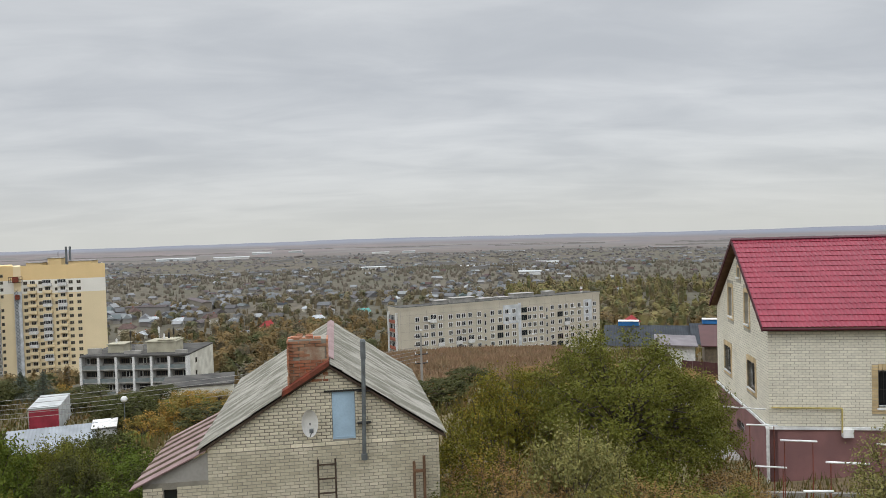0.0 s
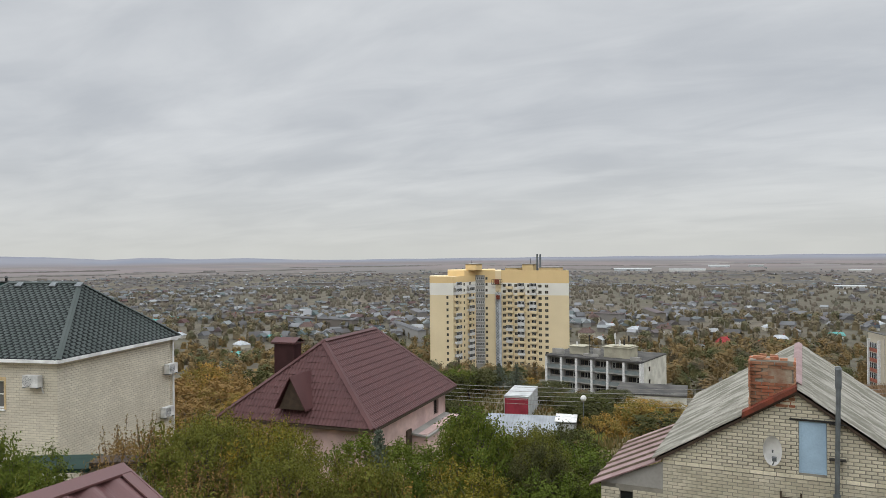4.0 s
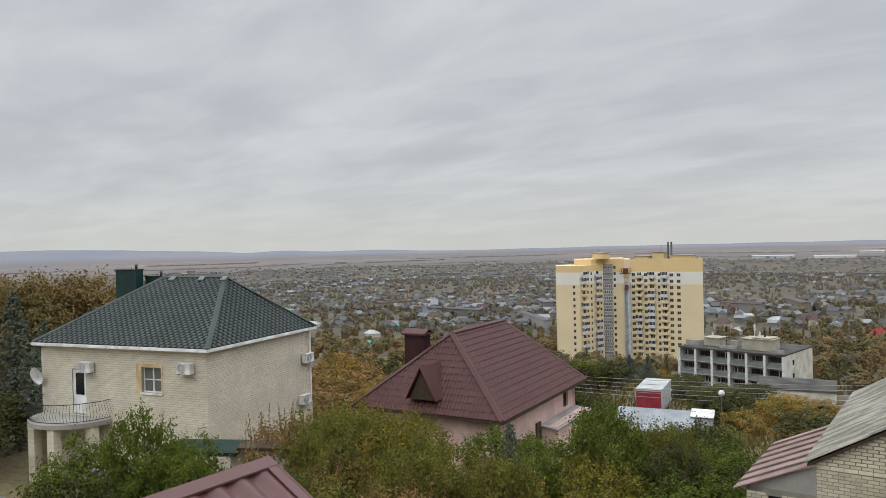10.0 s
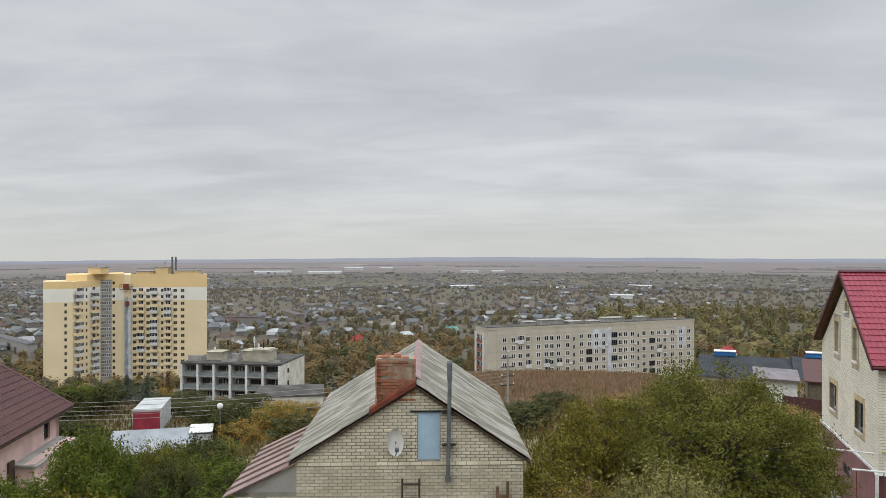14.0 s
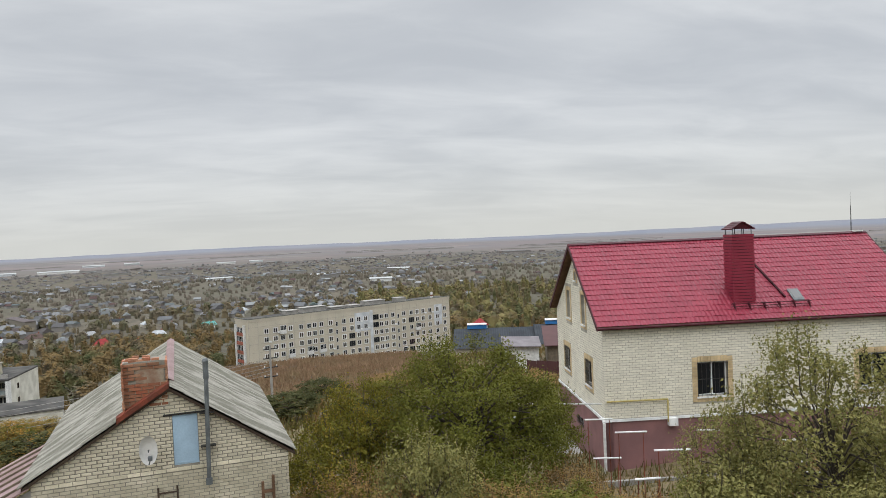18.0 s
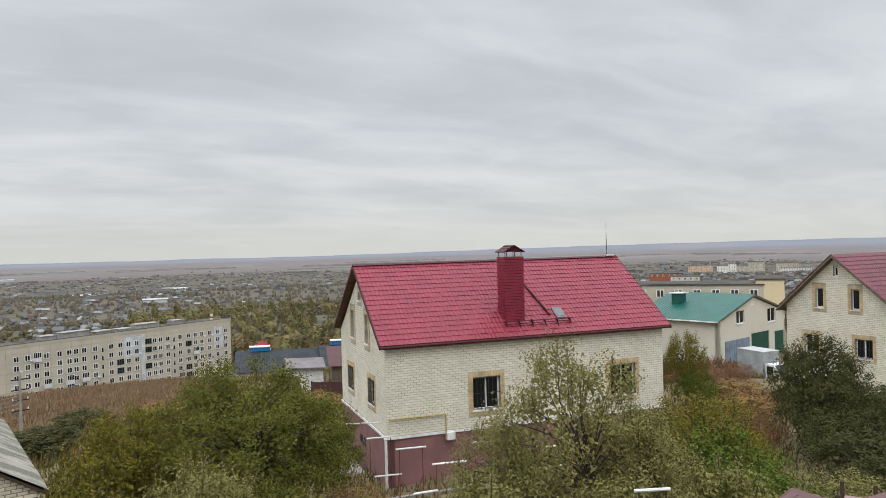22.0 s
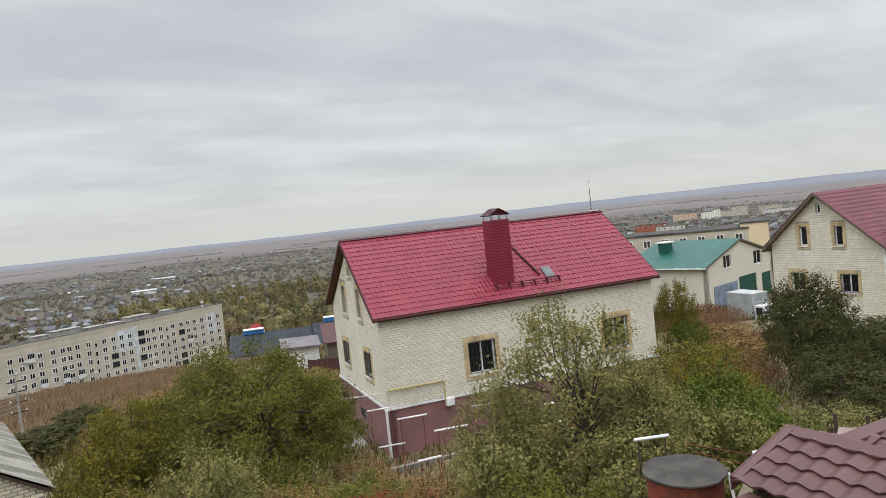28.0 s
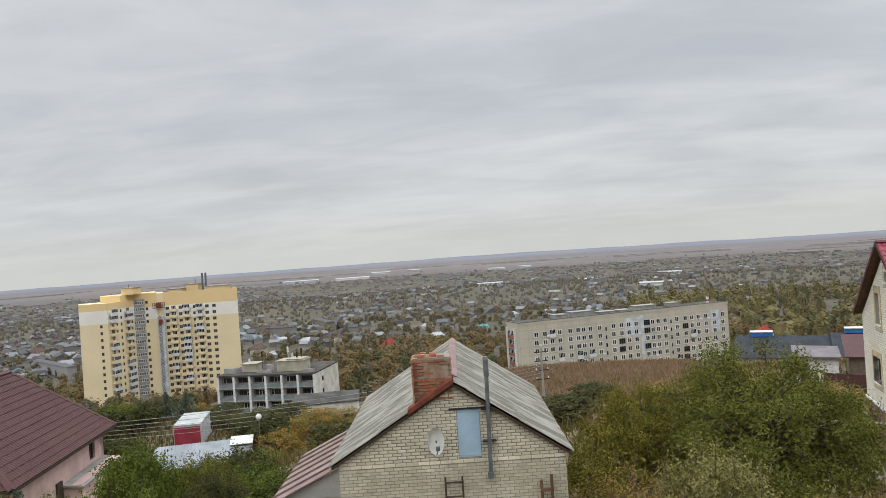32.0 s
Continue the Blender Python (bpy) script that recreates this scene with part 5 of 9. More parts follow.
def window_mesh(name, w, h, leaves=2, frame=0.10, white="white", pane="glass"):
    """A far window as one piece: white frame, dark panes set back."""
    s = Shape()
    s.box(-w / 2, w / 2, -0.02, 0.06, -h / 2, h / 2)
    s2 = Shape()
    for x0, x1 in [(-w / 2 + frame * 0.5, w / 2 - frame * 0.5)]:
        n = leaves
        for i in range(n):
            a = x0 + (x1 - x0) * i / n + frame * 0.35
            b = x0 + (x1 - x0) * (i + 1) / n - frame * 0.35
            s2.box(a, b, -0.035, 0.0, -h / 2 + frame * 0.7, h / 2 - frame * 0.7)
    k = len(s.v)
    me = bpy.data.meshes.new(name)
    me.from_pydata(s.v + s2.v, [], s.f + [tuple(k + i for i in f) for f in s2.f])
    me.materials.append(M[white])
    me.materials.append(M[pane])
    me.polygons.foreach_set("material_index", [0] * len(s.f) + [1] * len(s2.f))
    return me


def put(name, mesh, parent, fc, a, z, o=0.0, turn=0.0):
    """A repeated part on a wall plane, sharing its mesh."""
    ob = new(name, mesh)
    ob.parent = parent
    x, y, _ = fc.p(a, o, 0)
    ob.location = (x, y, z - parent.location.z if parent.parent is None else z)
    ob.rotation_euler = (0, 0, math.atan2(fc.dy, fc.dx))
    return ob


FAR_WIN = window_mesh("far_window", 1.6, 1.6, 2, 0.22, "white", "dusk_glass")
FAR_WIN_PALE = window_mesh("far_window_pale", 1.6, 1.6, 2, 0.24, "white_worn", "glass")
FAR_WIN_ONE = window_mesh("far_window_narrow", 0.75, 1.45, 1)
FAR_DARK = window_mesh("far_loggia", 2.3, 1.75, 3, 0.07, "concrete")
SMALL_WIN = window_mesh("small_window", 1.0, 1.2, 2, 0.06, "wood_old")


def balcony_mesh(name, w, d, h, material):
    s = Shape()
    s.box(-w / 2, w / 2, -d, 0, -0.15, 0.0)
    s.box(-w / 2, w / 2, -d, -d + 0.10, 0, h).box(-w / 2, -w / 2 + 0.1, -d + 0.1, 0, 0, h).box(w / 2 - 0.1, w / 2, -d + 0.1, 0, 0, h)
    return s.mesh(name, M[material])


def prism(pts, z0, z1):
    """A solid with the plan pts between two heights."""
    return Shape().slab([(x, y, z1) for x, y in pts], (0, 0, z0 - z1))


def tower():
    """A point block whose two wings meet at a hollow corner: end faces with few windows, inner faces full of balconies."""
    X, Y = -163.0, 297.0
    h = thing("apartment_tower", "yellow high-rise apartment block with a cream band and rooftop masts", "apartment building", X, Y, -58, 0)
    rng = random.Random(12)
    loc = lambda q: (q[0] - X, q[1] - Y)
    A, B, C, D, E, F, G = map(loc, ((-186.68, 274.99), (-175.93, 277.27), (-175.22, 296.46), (-167.48, 300.9), (-165.16, 302.18), (-147.77, 304.39), (-134.14, 308.45)))
    Ab, Db, Eb, Gb = map(loc, ((-196.0, 289.0), (-176.0, 316.0), (-174.0, 317.6), (-142.0, 324.0)))
    part("wall", prism((A, B, C, D, Db, Ab), -58, -13.6), M["tower_yellow"], h)
    part("wall", prism((D, E, F, G, Gb, Eb, Db), -58, -11.5), M["tower_yellow"], h)
    raised = [loc(q) for q in ((-184.0, 286.3), (-176.4, 288.0), (-175.4, 296.6), (-167.6, 301.1), (-176.2, 315.8), (-191.0, 296.6))]
    part("penthouse", prism(raised, -13.6, -11.0), M["tower_ochre"], h)
    for (x0, y0), (x1, y1), z0, z1 in ((loc((-177.8, 291.4)), loc((-172.4, 297.2)), -11.0, -8.3), (loc((-158.2, 310.0)), loc((-152.6, 314.4)), -11.5, -8.7), (loc((-149.4, 309.4)), loc((-139.8, 315.0)), -11.5, -10.1), (loc((-165.0, 306.0)), loc((-158.8, 311.0)), -11.5, -10.3)):
        ph = part("penthouse", Shape().box(x0, x1, y0, y1, z0, z1), M["tower_ochre"], h)
        part("roof", Shape().box(x0 - 0.3, x1 + 0.3, y0 - 0.3, y1 + 0.3, z1, z1 + 0.25), M["concrete"], ph)
    part("roof", prism([(q[0] * 0.97, q[1] * 0.97 + 0.5) for q in (E, F, G, Gb, Eb)], -11.5, -11.42), M["tar"], h)
    open_b, glazed_b = balcony_mesh("balcony", 3.3, 1.2, 1.0, "tower_yellow"), balcony_mesh("balcony_white", 3.3, 1.2, 1.0, "white_worn")
    wide_b, wide_g = balcony_mesh("balcony_wide", 4.4, 1.2, 1.0, "tower_yellow"), balcony_mesh("balcony_wide_white", 4.4, 1.2, 1.0, "white_worn")
    glass3, glass4 = window_mesh("balcony_glazing", 3.3, 1.55, 5, 0.16), window_mesh("balcony_glazing_wide", 4.4, 1.55, 6, 0.18)
    door = window_mesh("balcony_door", 2.0, 1.9, 3, 0.16, "tower_cream")
    bay = window_mesh("grey_loggia", 4.6, 1.4, 5, 0.26, "white_worn", "curtain_glass")
    pair = window_mesh("pair_window", 1.55, 1.35, 2, 0.10, "old_cream", "dusk_glass")
    one = window_mesh("single_window", 1.05, 1.30, 1, 0.10, "old_cream", "dusk_glass")
    # facet, top, foot of the ochre and of the cream band, first row, rows, columns as shares of its length
    facets = ((A, B, -13.35, -16.3, -21.65, -22.64, 12, ((0.77, "w"),)),
              (B, C, -13.45, -16.3, -21.65, -17.2, 14, ((0.17, "B"), (0.32, "w"), (0.47, "w"), (0.72, "B"), (0.87, "w"))),
              (C, D, -11.30, -17.0, -22.30, -14.97, 15, ((0.17, "g"), (0.54, "w"))),
              (E, F, -11.20, -17.0, -22.50, -18.26, 14, ((0.09, "p"), (0.245, "b"), (0.415, "p"), (0.57, "b"), (0.755, "p"), (0.90, "b"))),
              (F, G, -11.25, -17.0, -22.50, -18.36, 13, ((0.085, "p"), (0.295, "p"))))
    pitch = 2.76
    for p, q, zt, zo, zc, z1, rows, cols in facets:
        fc = Face(*p, q[0] - p[0], q[1] - p[1])
        n = math.hypot(q[0] - p[0], q[1] - p[1])
        for a, b, m in ((zo, zt, "tower_ochre"), (zc, zo, "tower_cream"), (-57.5, zc, "tower_yellow")):
            part("facade", fc.box(Shape(), 0, n, -0.3, 0.06, a, b), M[m], h)
        for share, kind in cols:
            a = n * share
            if kind == "g":
                part("loggia_bay", fc.box(Shape(), a - 2.5, a + 2.5, 0.06, 0.5, -57, -13.5), M["concrete"], h, "grey bay of glazed loggias")
            for i in range(rows):
                z = z1 - pitch * i
                if kind == "w":
                    if rng.random() < 0.9:
                        put("window", one, h, fc, a, z, 0.08)
                elif kind == "p":
                    put("window", pair if share < 0.5 or p == F else one, h, fc, a, z, 0.08)
                elif kind == "g":
                    put("loggia", bay, h, fc, a, z, 0.52)
                else:
                    wide = kind == "B"
                    closed = rng.random() < 0.36
                    white = closed and rng.random() < 0.8 or rng.random() < 0.06
                    put("balcony", ((wide_g if white else wide_b) if wide else (glazed_b if white else open_b)), h, fc, a, z - 1.3, 0.06)
                    if closed:
                        put("glazing", glass4 if wide else glass3, h, fc, a, z + 0.5, 1.22)
                    else:
                        put("balcony_door", door, h, fc, a, z + 0.05, 0.08)
    # builders' hoist between the wings
    sf = Face(*D, E[0] - D[0] + 0.3, E[1] - D[1])
    part("hoist_shaft", sf.box(Shape(), 0.0, 2.7, 0.0, 0.8, -57, -21.5), M["pale_render"], h, "pale grey strip between the wings")
    s = Shape()
    for k in range(26):
        z = -56 + k * 1.36
        for a in (0.2, 1.6):
            s.rod(sf.p(a, 1.0, z), sf.p(1.8 - a, 1.0, z + 1.36), 0.09, sides=3, cap=False)
    part("hoist_lattice", s, M["zinc"], h, "grey lattice of the hoist mast")
    part("hoist_cage", sf.box(Shape(), -0.3, 1.9, 0.9, 2.8, -17.6, -15.4), M["rust_red"], h, "rusty red builders' hoist cage")
    s = Shape()
    for z in (-17.7, -16.6, -15.5):
        s.rod(sf.p(-1.6, 2.4, z), sf.p(3.2, 2.4, z), 0.10, sides=4)
    for a in (-1.6, -0.8, 2.4, 3.2):
        s.rod(sf.p(a, 2.4, -17.7), sf.p(a, 2.4, -15.5), 0.10, sides=4)
    part("hoist_platform", s, M["wood_dark"], h, "dark rails of the hoist platform")
    part("hoist_car", sf.box(Shape(), 0.4, 2.0, 0.9, 2.2, -24.6, -22.8), M["rust_red"], h)
    for (x, y), top in ((loc((-150.8, 310.7)), -4.0), (loc((-149.5, 311.3)), -4.0)):
        part("flue", Shape().rod((x, y, -11.5), (x, y, top), 0.42, sides=10), M["zinc"], h, "tall grey steel flue")
    part("antenna", Shape().rod((-13, -3, -9), (-13, -3, -6.6), 0.10, sides=5).rod((8.2, 15, -9), (8.2, 15, -6.0), 0.10, sides=5), M["iron"], h)


tower()


def panel_block():
    """A long nine-storey slab of grey panels."""
    X, Y, turn, n = -9.71, 227.74, 0.4687, 78.2
    zt, zg = -25.1, -47
    h = thing("panel_block", "long weathered grey concrete-panel apartment block on the slope", "apartment building", X, Y, zg, turn)
    part("wall", Shape().box(0, n, 0, 9.0, zg, zt), M["grey_panel"], h)
    part("parapet", Shape().box(-0.15, n + 0.15, -0.12, 0.12, zt - 0.5, zt + 0.25).box(-0.15, 0.12, 0.12, 9.0, zt - 0.5, zt + 0.25), M["grey_panel"], h)
    part("coping", Shape().box(-0.2, n + 0.2, -0.18, 0.3, zt + 0.25, zt + 0.5).box(-0.2, 0.3, 0.3, 9.0, zt + 0.25, zt + 0.5), M["mould"], h, "dark stained coping")
    part("roof", Shape().box(0.2, n - 0.2, 0.2, 8.9, zt, zt + 0.06), M["tar"], h)
    for a0, a1, hgt in ((14.5, 18.5, 1.5), (20.5, 28.5, 2.0), (30.5, 36, 0.9), (44, 52, 1.8), (57.5, 61, 1.7), (38, 42, 0.8)):
        part("roof_housing", Shape().box(a0, a1, 3.2, 6.6, zt, zt + hgt * 0.75).box(a0 - 0.2, a1 + 0.2, 3.0, 6.8, zt + hgt * 0.75, zt + hgt * 0.75 + 0.15), M["concrete"], h)
    part("striped_chimney", Shape().rod((72.5, 3, zt), (72.5, 3, zt + 2.2), 0.45, sides=8), M["white_worn"], h)
    part("stripe", Shape().rod((72.5, 3, zt + 0.8), (72.5, 3, zt + 1.3), 0.47, sides=8), M["rust_red"], h)
    fc = Face(0, 0, 1, 0)
    cols = [(5.8, "w"), (8.8, "w"), (11.2, "w"), (13.9, "w"), (17.6, "w"), (20.4, "b"), (22.4, "w"), (24.8, "w"), (28.2, "w"), (30.5, "n"), (33.2, "w"), (36.2, "l"), (38.9, "w"), (41.7, "w"),
            (45.8, "l"), (48.0, "w"), (50.1, "w"), (52.8, "w"), (55.1, "n"), (57.4, "w"), (60.7, "l"), (63.3, "w"), (65.9, "w"), (69.0, "w"), (72.4, "w"), (75.8, "w")]
    rng = random.Random(3)
    bal, bal_glass = balcony_mesh("panel_balcony", 2.1, 0.7, 0.95, "white_worn"), window_mesh("panel_balcony_glazing", 2.1, 1.5, 4, 0.12)
    for i in range(7):
        z = -28.9 - 2.55 * i
        for a, k in cols:
            if k == "n":
                put("window", FAR_WIN_ONE, h, fc, a, z - 0.6, 0.04)
            elif k == "l" and rng.random() < 0.7:
                put("loggia", FAR_DARK, h, fc, a, z, 0.04)
            elif k == "b" and rng.random() < 0.5 or rng.random() < 0.02:
                put("balcony", bal, h, fc, a, z - 1.2, 0.0)
                put("balcony_glazing", bal_glass, h, fc, a, z + 0.5, 0.64)
            else:
                put("window", FAR_WIN if rng.random() < 0.45 else FAR_WIN_PALE, h, fc, a, z, 0.05)
            if rng.random() < 0.10:
                part_ = put("air_conditioner", AC_FAR, h, fc, a + 1.1, z - 0.75, 0.3)
    # rendered patch and pale insulated bays
    for a0, a1, z0, z1 in ((37.4, 43.3, -33.0, -26.8), (71.0, 74.6, -34.5, -27.2), (43.4, 44.6, -44.0, -26.4)):
        s = Shape()
        fc.box(s, a0, a1, 0.0, 0.03, z0, z1)
        part("render_patch", s, M["pale_render"], h, "pale rendered patch")
    s = Shape()
    for i in range(27):
        fc.box(s, i * 3.0 + 0.1, i * 3.0 + 0.16, 0.0, 0.012, zg, zt - 0.6)
    for i in range(7):
        fc.box(s, 0, n, 0.0, 0.012, -27.4 - 2.55 * i, -27.34 - 2.55 * i)
    part("panel_joint", s, M["concrete"], h, kind="stuff")
    # the end wall with its stack of loggias
    end = Face(0, 9.0, 0, -1)
    for i in range(7):
        z = -28.6 - 2.75 * i
        s = Shape()
        end.box(s, 1.2, 6.4, 0.0, 0.25, z - 1.35, z - 0.35)
        part("loggia_parapet", s, M["brick_red_far"], h)
        s = Shape()
        end.box(s, 1.2, 6.4, 0.0, 0.18, z - 0.35, z + 1.1)
        lg = part("loggia_glazing", s, M["glass"], h)
        for a in np.linspace(1.2, 6.4, 6):
            s = Shape()
            end.box(s, a - 0.06, a + 0.06, 0.18, 0.24, z - 0.35, z + 1.1)
            part("glazing_bar", s, M["white"], lg)
    s = Shape()
    end.box(s, 0.5, 1.2, 0.0, 0.6, zg, -26.6)
    end.box(s, 6.4, 7.1, 0.0, 0.6, zg, -26.6)
    part("fin", s, M["white_worn"], h)


AC_FAR = Shape().box(-0.4, 0.4, -0.15, 0.15, -0.25, 0.25).mesh("air_conditioner", M["white"])
M["brick_red_far"] = mat("brick_red_far", (0.330, 0.110, 0.070), 0.9, 0.1, 1.0, 10, 0.1)
M["mould"] = mat("mould", (0.150, 0.150, 0.135), 0.95, 0.2, 0.5, 10, 0.2)
panel_block()


def frame_building():
    """The four-storey concrete frame with open loggias."""
    X, Y = -83.7, 177.15
    turn = math.atan2(1.69, 25.26) - 0.11
    n, d, zt, zg = 25.4, 18.0, -29.0, -42.5
    h = thing("office_block", "old four-storey concrete building with rows of open loggias", "building", X, Y, zg, turn)
    part("wall", Shape().box(0, n, 1.6, d, zg, zt), M["concrete"], h)
    part("end_wall", Shape().box(n, n + 0.25, 0.0, d, zg, zt), M["white_patchy"], h, "patchy whitewashed end wall")
    part("roof", Shape().box(-0.2, n + 0.3, -0.15, d, zt, zt + 0.35), M["tar"], h)
    st = 3.15
    for i in range(4):
        z = zt - st * (i + 1)
        part("floor_slab", Shape().box(0, n, 0, 1.6, z, z + 0.25), M["concrete"], h)
        part("parapet", Shape().box(0.1, n - 0.1, 0.05, 0.15, z + 0.25, z + 1.15), M["teal_panel"], h)
        for b in range(6):
            for k in range(3):
                ob = put("window", SMALL_WIN if (b + k + i) % 4 else FAR_WIN_ONE, h, Face(0, 1.6, 1, 0), n / 6 * (b + 0.26 + 0.24 * k), z + 1.95, 0.03)
    for b in range(7):
        part("column", Shape().box(n / 6 * b - 0.28, n / 6 * b + 0.28, -0.12, 1.6, zg, zt - 0.02), M["white_worn"], h)
    side = Face(n + 0.25, 0, 0, 1)
    for i in range(3):
        put("window", SMALL_WIN, h, side, 5.5, zt - 2.0 - 3.15 * i, 0.03)
    for x0, x1, y0, y1, hh in ((4.5, 8.5, 4.5, 8.5, 2.3), (14.5, 21.5, 3.5, 8.5, 2.9), (17, 21, 4, 8, 3.2)):
        part("roof_housing", Shape().box(x0, x1, y0, y1, zt + 0.3, zt + hh).box(x0 - 0.25, x1 + 0.25, y0 - 0.25, y1 + 0.25, zt + hh, zt + hh + 0.15), M["old_cream"], h)
    for x0, x1, y0, hh in ((0.5, 3.8, 2.5, 1.4), (9.5, 13.5, 2.2, 0.7), (10.5, 12.5, 6.0, 1.5), (22.2, 25.0, 1.5, 0.8)):
        part("roof_parapet", Shape().box(x0, x1, y0, y0 + 0.5, zt + 0.35, zt + 0.35 + hh), M["concrete"], h)
    for i, (x, y, t) in enumerate(((9.5, 6, 5.5), (17, 5, 6.5), (19, 6, 5.0), (18.2, 5, 4.8), (19.8, 7, 5.8), (6.0, 6, 3.6))):
        part("antenna", Shape().rod((x, y, zt), (x, y, zt + t), 0.07, sides=5).box(x - 0.2, x + 0.2, y - 0.1, y + 0.1, zt + t - 1.6, zt + t - 0.2), M["white_worn"] if i % 2 else M["iron"], h)


M["teal_panel"] = mat("teal_panel", (0.120, 0.150, 0.150), 0.8, 0.2, 0.8, 6, 0.1, second=(0.180, 0.195, 0.185))
M["white_patchy"] = mat("white_patchy", (0.600, 0.580, 0.500), 0.9, 0.15, 0.4, 6, 0.2, second=(0.430, 0.410, 0.340))
frame_building()


def flat_building(name, label, x, y, turn, w, d, zt, zg, material, roof="tar", rows=0, cols=0, parapet=0.3):
    """A plain flat-roofed building with a parapet and rows of windows."""
    h = thing(name, label, "building", x, y, zg, turn)
    part("wall", Shape().box(0, w, 0, d, zg, zt), M[material], h)
    part("roof", Shape().box(-0.2, w + 0.2, -0.2, d + 0.2, zt, zt + parapet), M[roof], h)
    fc, sd = Face(0, 0, 1, 0), Face(w, 0, 0, 1)
    for r in range(rows):
        for c in range(cols):
            put("window", FAR_WIN, h, fc, w * (c + 0.5) / cols, zt - 1.6 - 2.8 * r, 0.05)
    return h


flat_building("workshop", "low white workshop with a grey flat roof", -51, 139, 0.25, 13, 11, -29.2, -35, "white_patchy", cols=0)
b1 = flat_building("long_building", "long pale two-storey building behind the green roof", 92, 134, math.atan2(-36, 34), 50, 12, -10.4, -22, "grey_panel", rows=3, cols=14)
flat_building("yellow_end_building", "building with a bright yellow end wall", 125.5, 98.8, math.atan2(-4, 3), 5.2, 14, -9.4, -22, "tower_yellow", cols=0)
flat_building("brick_hall", "low red brick hall far off", 491, 499, math.atan2(-21, 20), 29, 18, -33.8, -50, "brick_red_far", rows=1, cols=6)
flat_building("works_hall", "low pale works hall far off", 446, 430, math.atan2(-16, 15), 22, 16, -32.6, -50, "white_patchy", rows=1, cols=5)
for i, (x0, y0, x1, y1, zt, m) in enumerate(((1102, 1017, 1132, 984, -57.4, "salmon_render"), (1099, 946, 1112, 931, -56.3, "tower_cream"), (1135, 950, 1143, 940, -54.0, "tower_cream"), (1160, 951, 1172, 936, -58.9, "grey_panel"), (1250, 999, 1269, 975, -56.0, "grey_panel"),
                                           (1024, 880, 1069, 825, -67.4, "white_worn"), (1361, 1018, 1387, 983, -62.4, "grey_panel"), (1286, 952, 1318, 907, -67.3, "white_worn"), (1428, 1012, 1445, 987, -64.8, "concrete"), (1085, 884, 1120, 841, -66.0, "grey_panel"), (1190, 1010, 1206, 990, -60.0, "pale_render"))):
    flat_building("apartment_block", "distant apartment block of the town", x0, y0, math.atan2(y1 - y0, x1 - x0), math.hypot(x1 - x0, y1 - y0), 14, zt, -100, m, rows=6 + i % 3, cols=max(3, round(math.hypot(x1 - x0, y1 - y0) / 4.5)))


# ---- houses of the town ----
def house_proto(w, d, hgt, rise, wall_m, roof_m, hip):
    h = thing("house", "small pitched-roof house among the trees of the town", "house", 0, 0, 0, 0, group="houses of the town")
    part("wall", Shape().box(-w / 2, w / 2, -d / 2, d / 2, -4, hgt), M[wall_m], h)
    k = d * 0.32 if hip else 0.0
    o = 0.5
    a, b, c, e = (-w / 2 - o, -d / 2 - o, hgt - 0.2), (w / 2 + o, -d / 2 - o, hgt - 0.2), (w / 2 + o, d / 2 + o, hgt - 0.2), (-w / 2 - o, d / 2 + o, hgt - 0.2)
    p, q = (-w / 2 - o + k, 0, hgt + rise), (w / 2 + o - k, 0, hgt + rise)
    s = Shape()
    s.face(a, b, q, p).face(c, e, p, q).face(b, c, q).face(e, a, p).face(e, c, b, a)
    part("roof", s, M[roof_m], h)
    part("chimney", Shape().box(w * 0.2, w * 0.2 + 0.7, -0.3, 0.4, hgt, hgt + rise + 0.8), M["brick_red_far"], h)
    for x in (-w / 4, w / 4):
        part("window", Shape().box(x - 0.55, x + 0.55, -d / 2 - 0.04, -d / 2, hgt * 0.35, hgt * 0.35 + 1.3), M["white"], h)
    return h


for nm, col in (("roof_grey", (0.200, 0.205, 0.205)), ("roof_pale", (0.420, 0.440, 0.450)), ("roof_brown", (0.110, 0.075, 0.065)), ("roof_red", (0.290, 0.045, 0.045)), ("roof_teal", (0.120, 0.330, 0.300)), ("roof_blue", (0.060, 0.110, 0.400)), ("roof_dark", (0.042, 0.047, 0.054))):
    M[nm] = mat(nm, col, 0.85, 0.12, 0.6, 8, 0.1, spec=0.15)
PROTO = [house_proto(9, 8, 3.2, 2.6, "white_worn", "roof_grey", False), house_proto(10, 8, 3.0, 2.4, "cream_render", "roof_pale", True), house_proto(11, 9, 5.0, 3.0, "grey_panel", "roof_brown", True),
         house_proto(9, 9, 3.2, 4.2, "white_worn", "roof_red", True), house_proto(9, 7, 3.0, 2.4, "cream_render", "roof_teal", False), house_proto(8, 7, 3.0, 2.2, "concrete", "roof_grey", False), house_proto(10, 7, 2.8, 1.8, "white_worn", "roof_dark", False)]
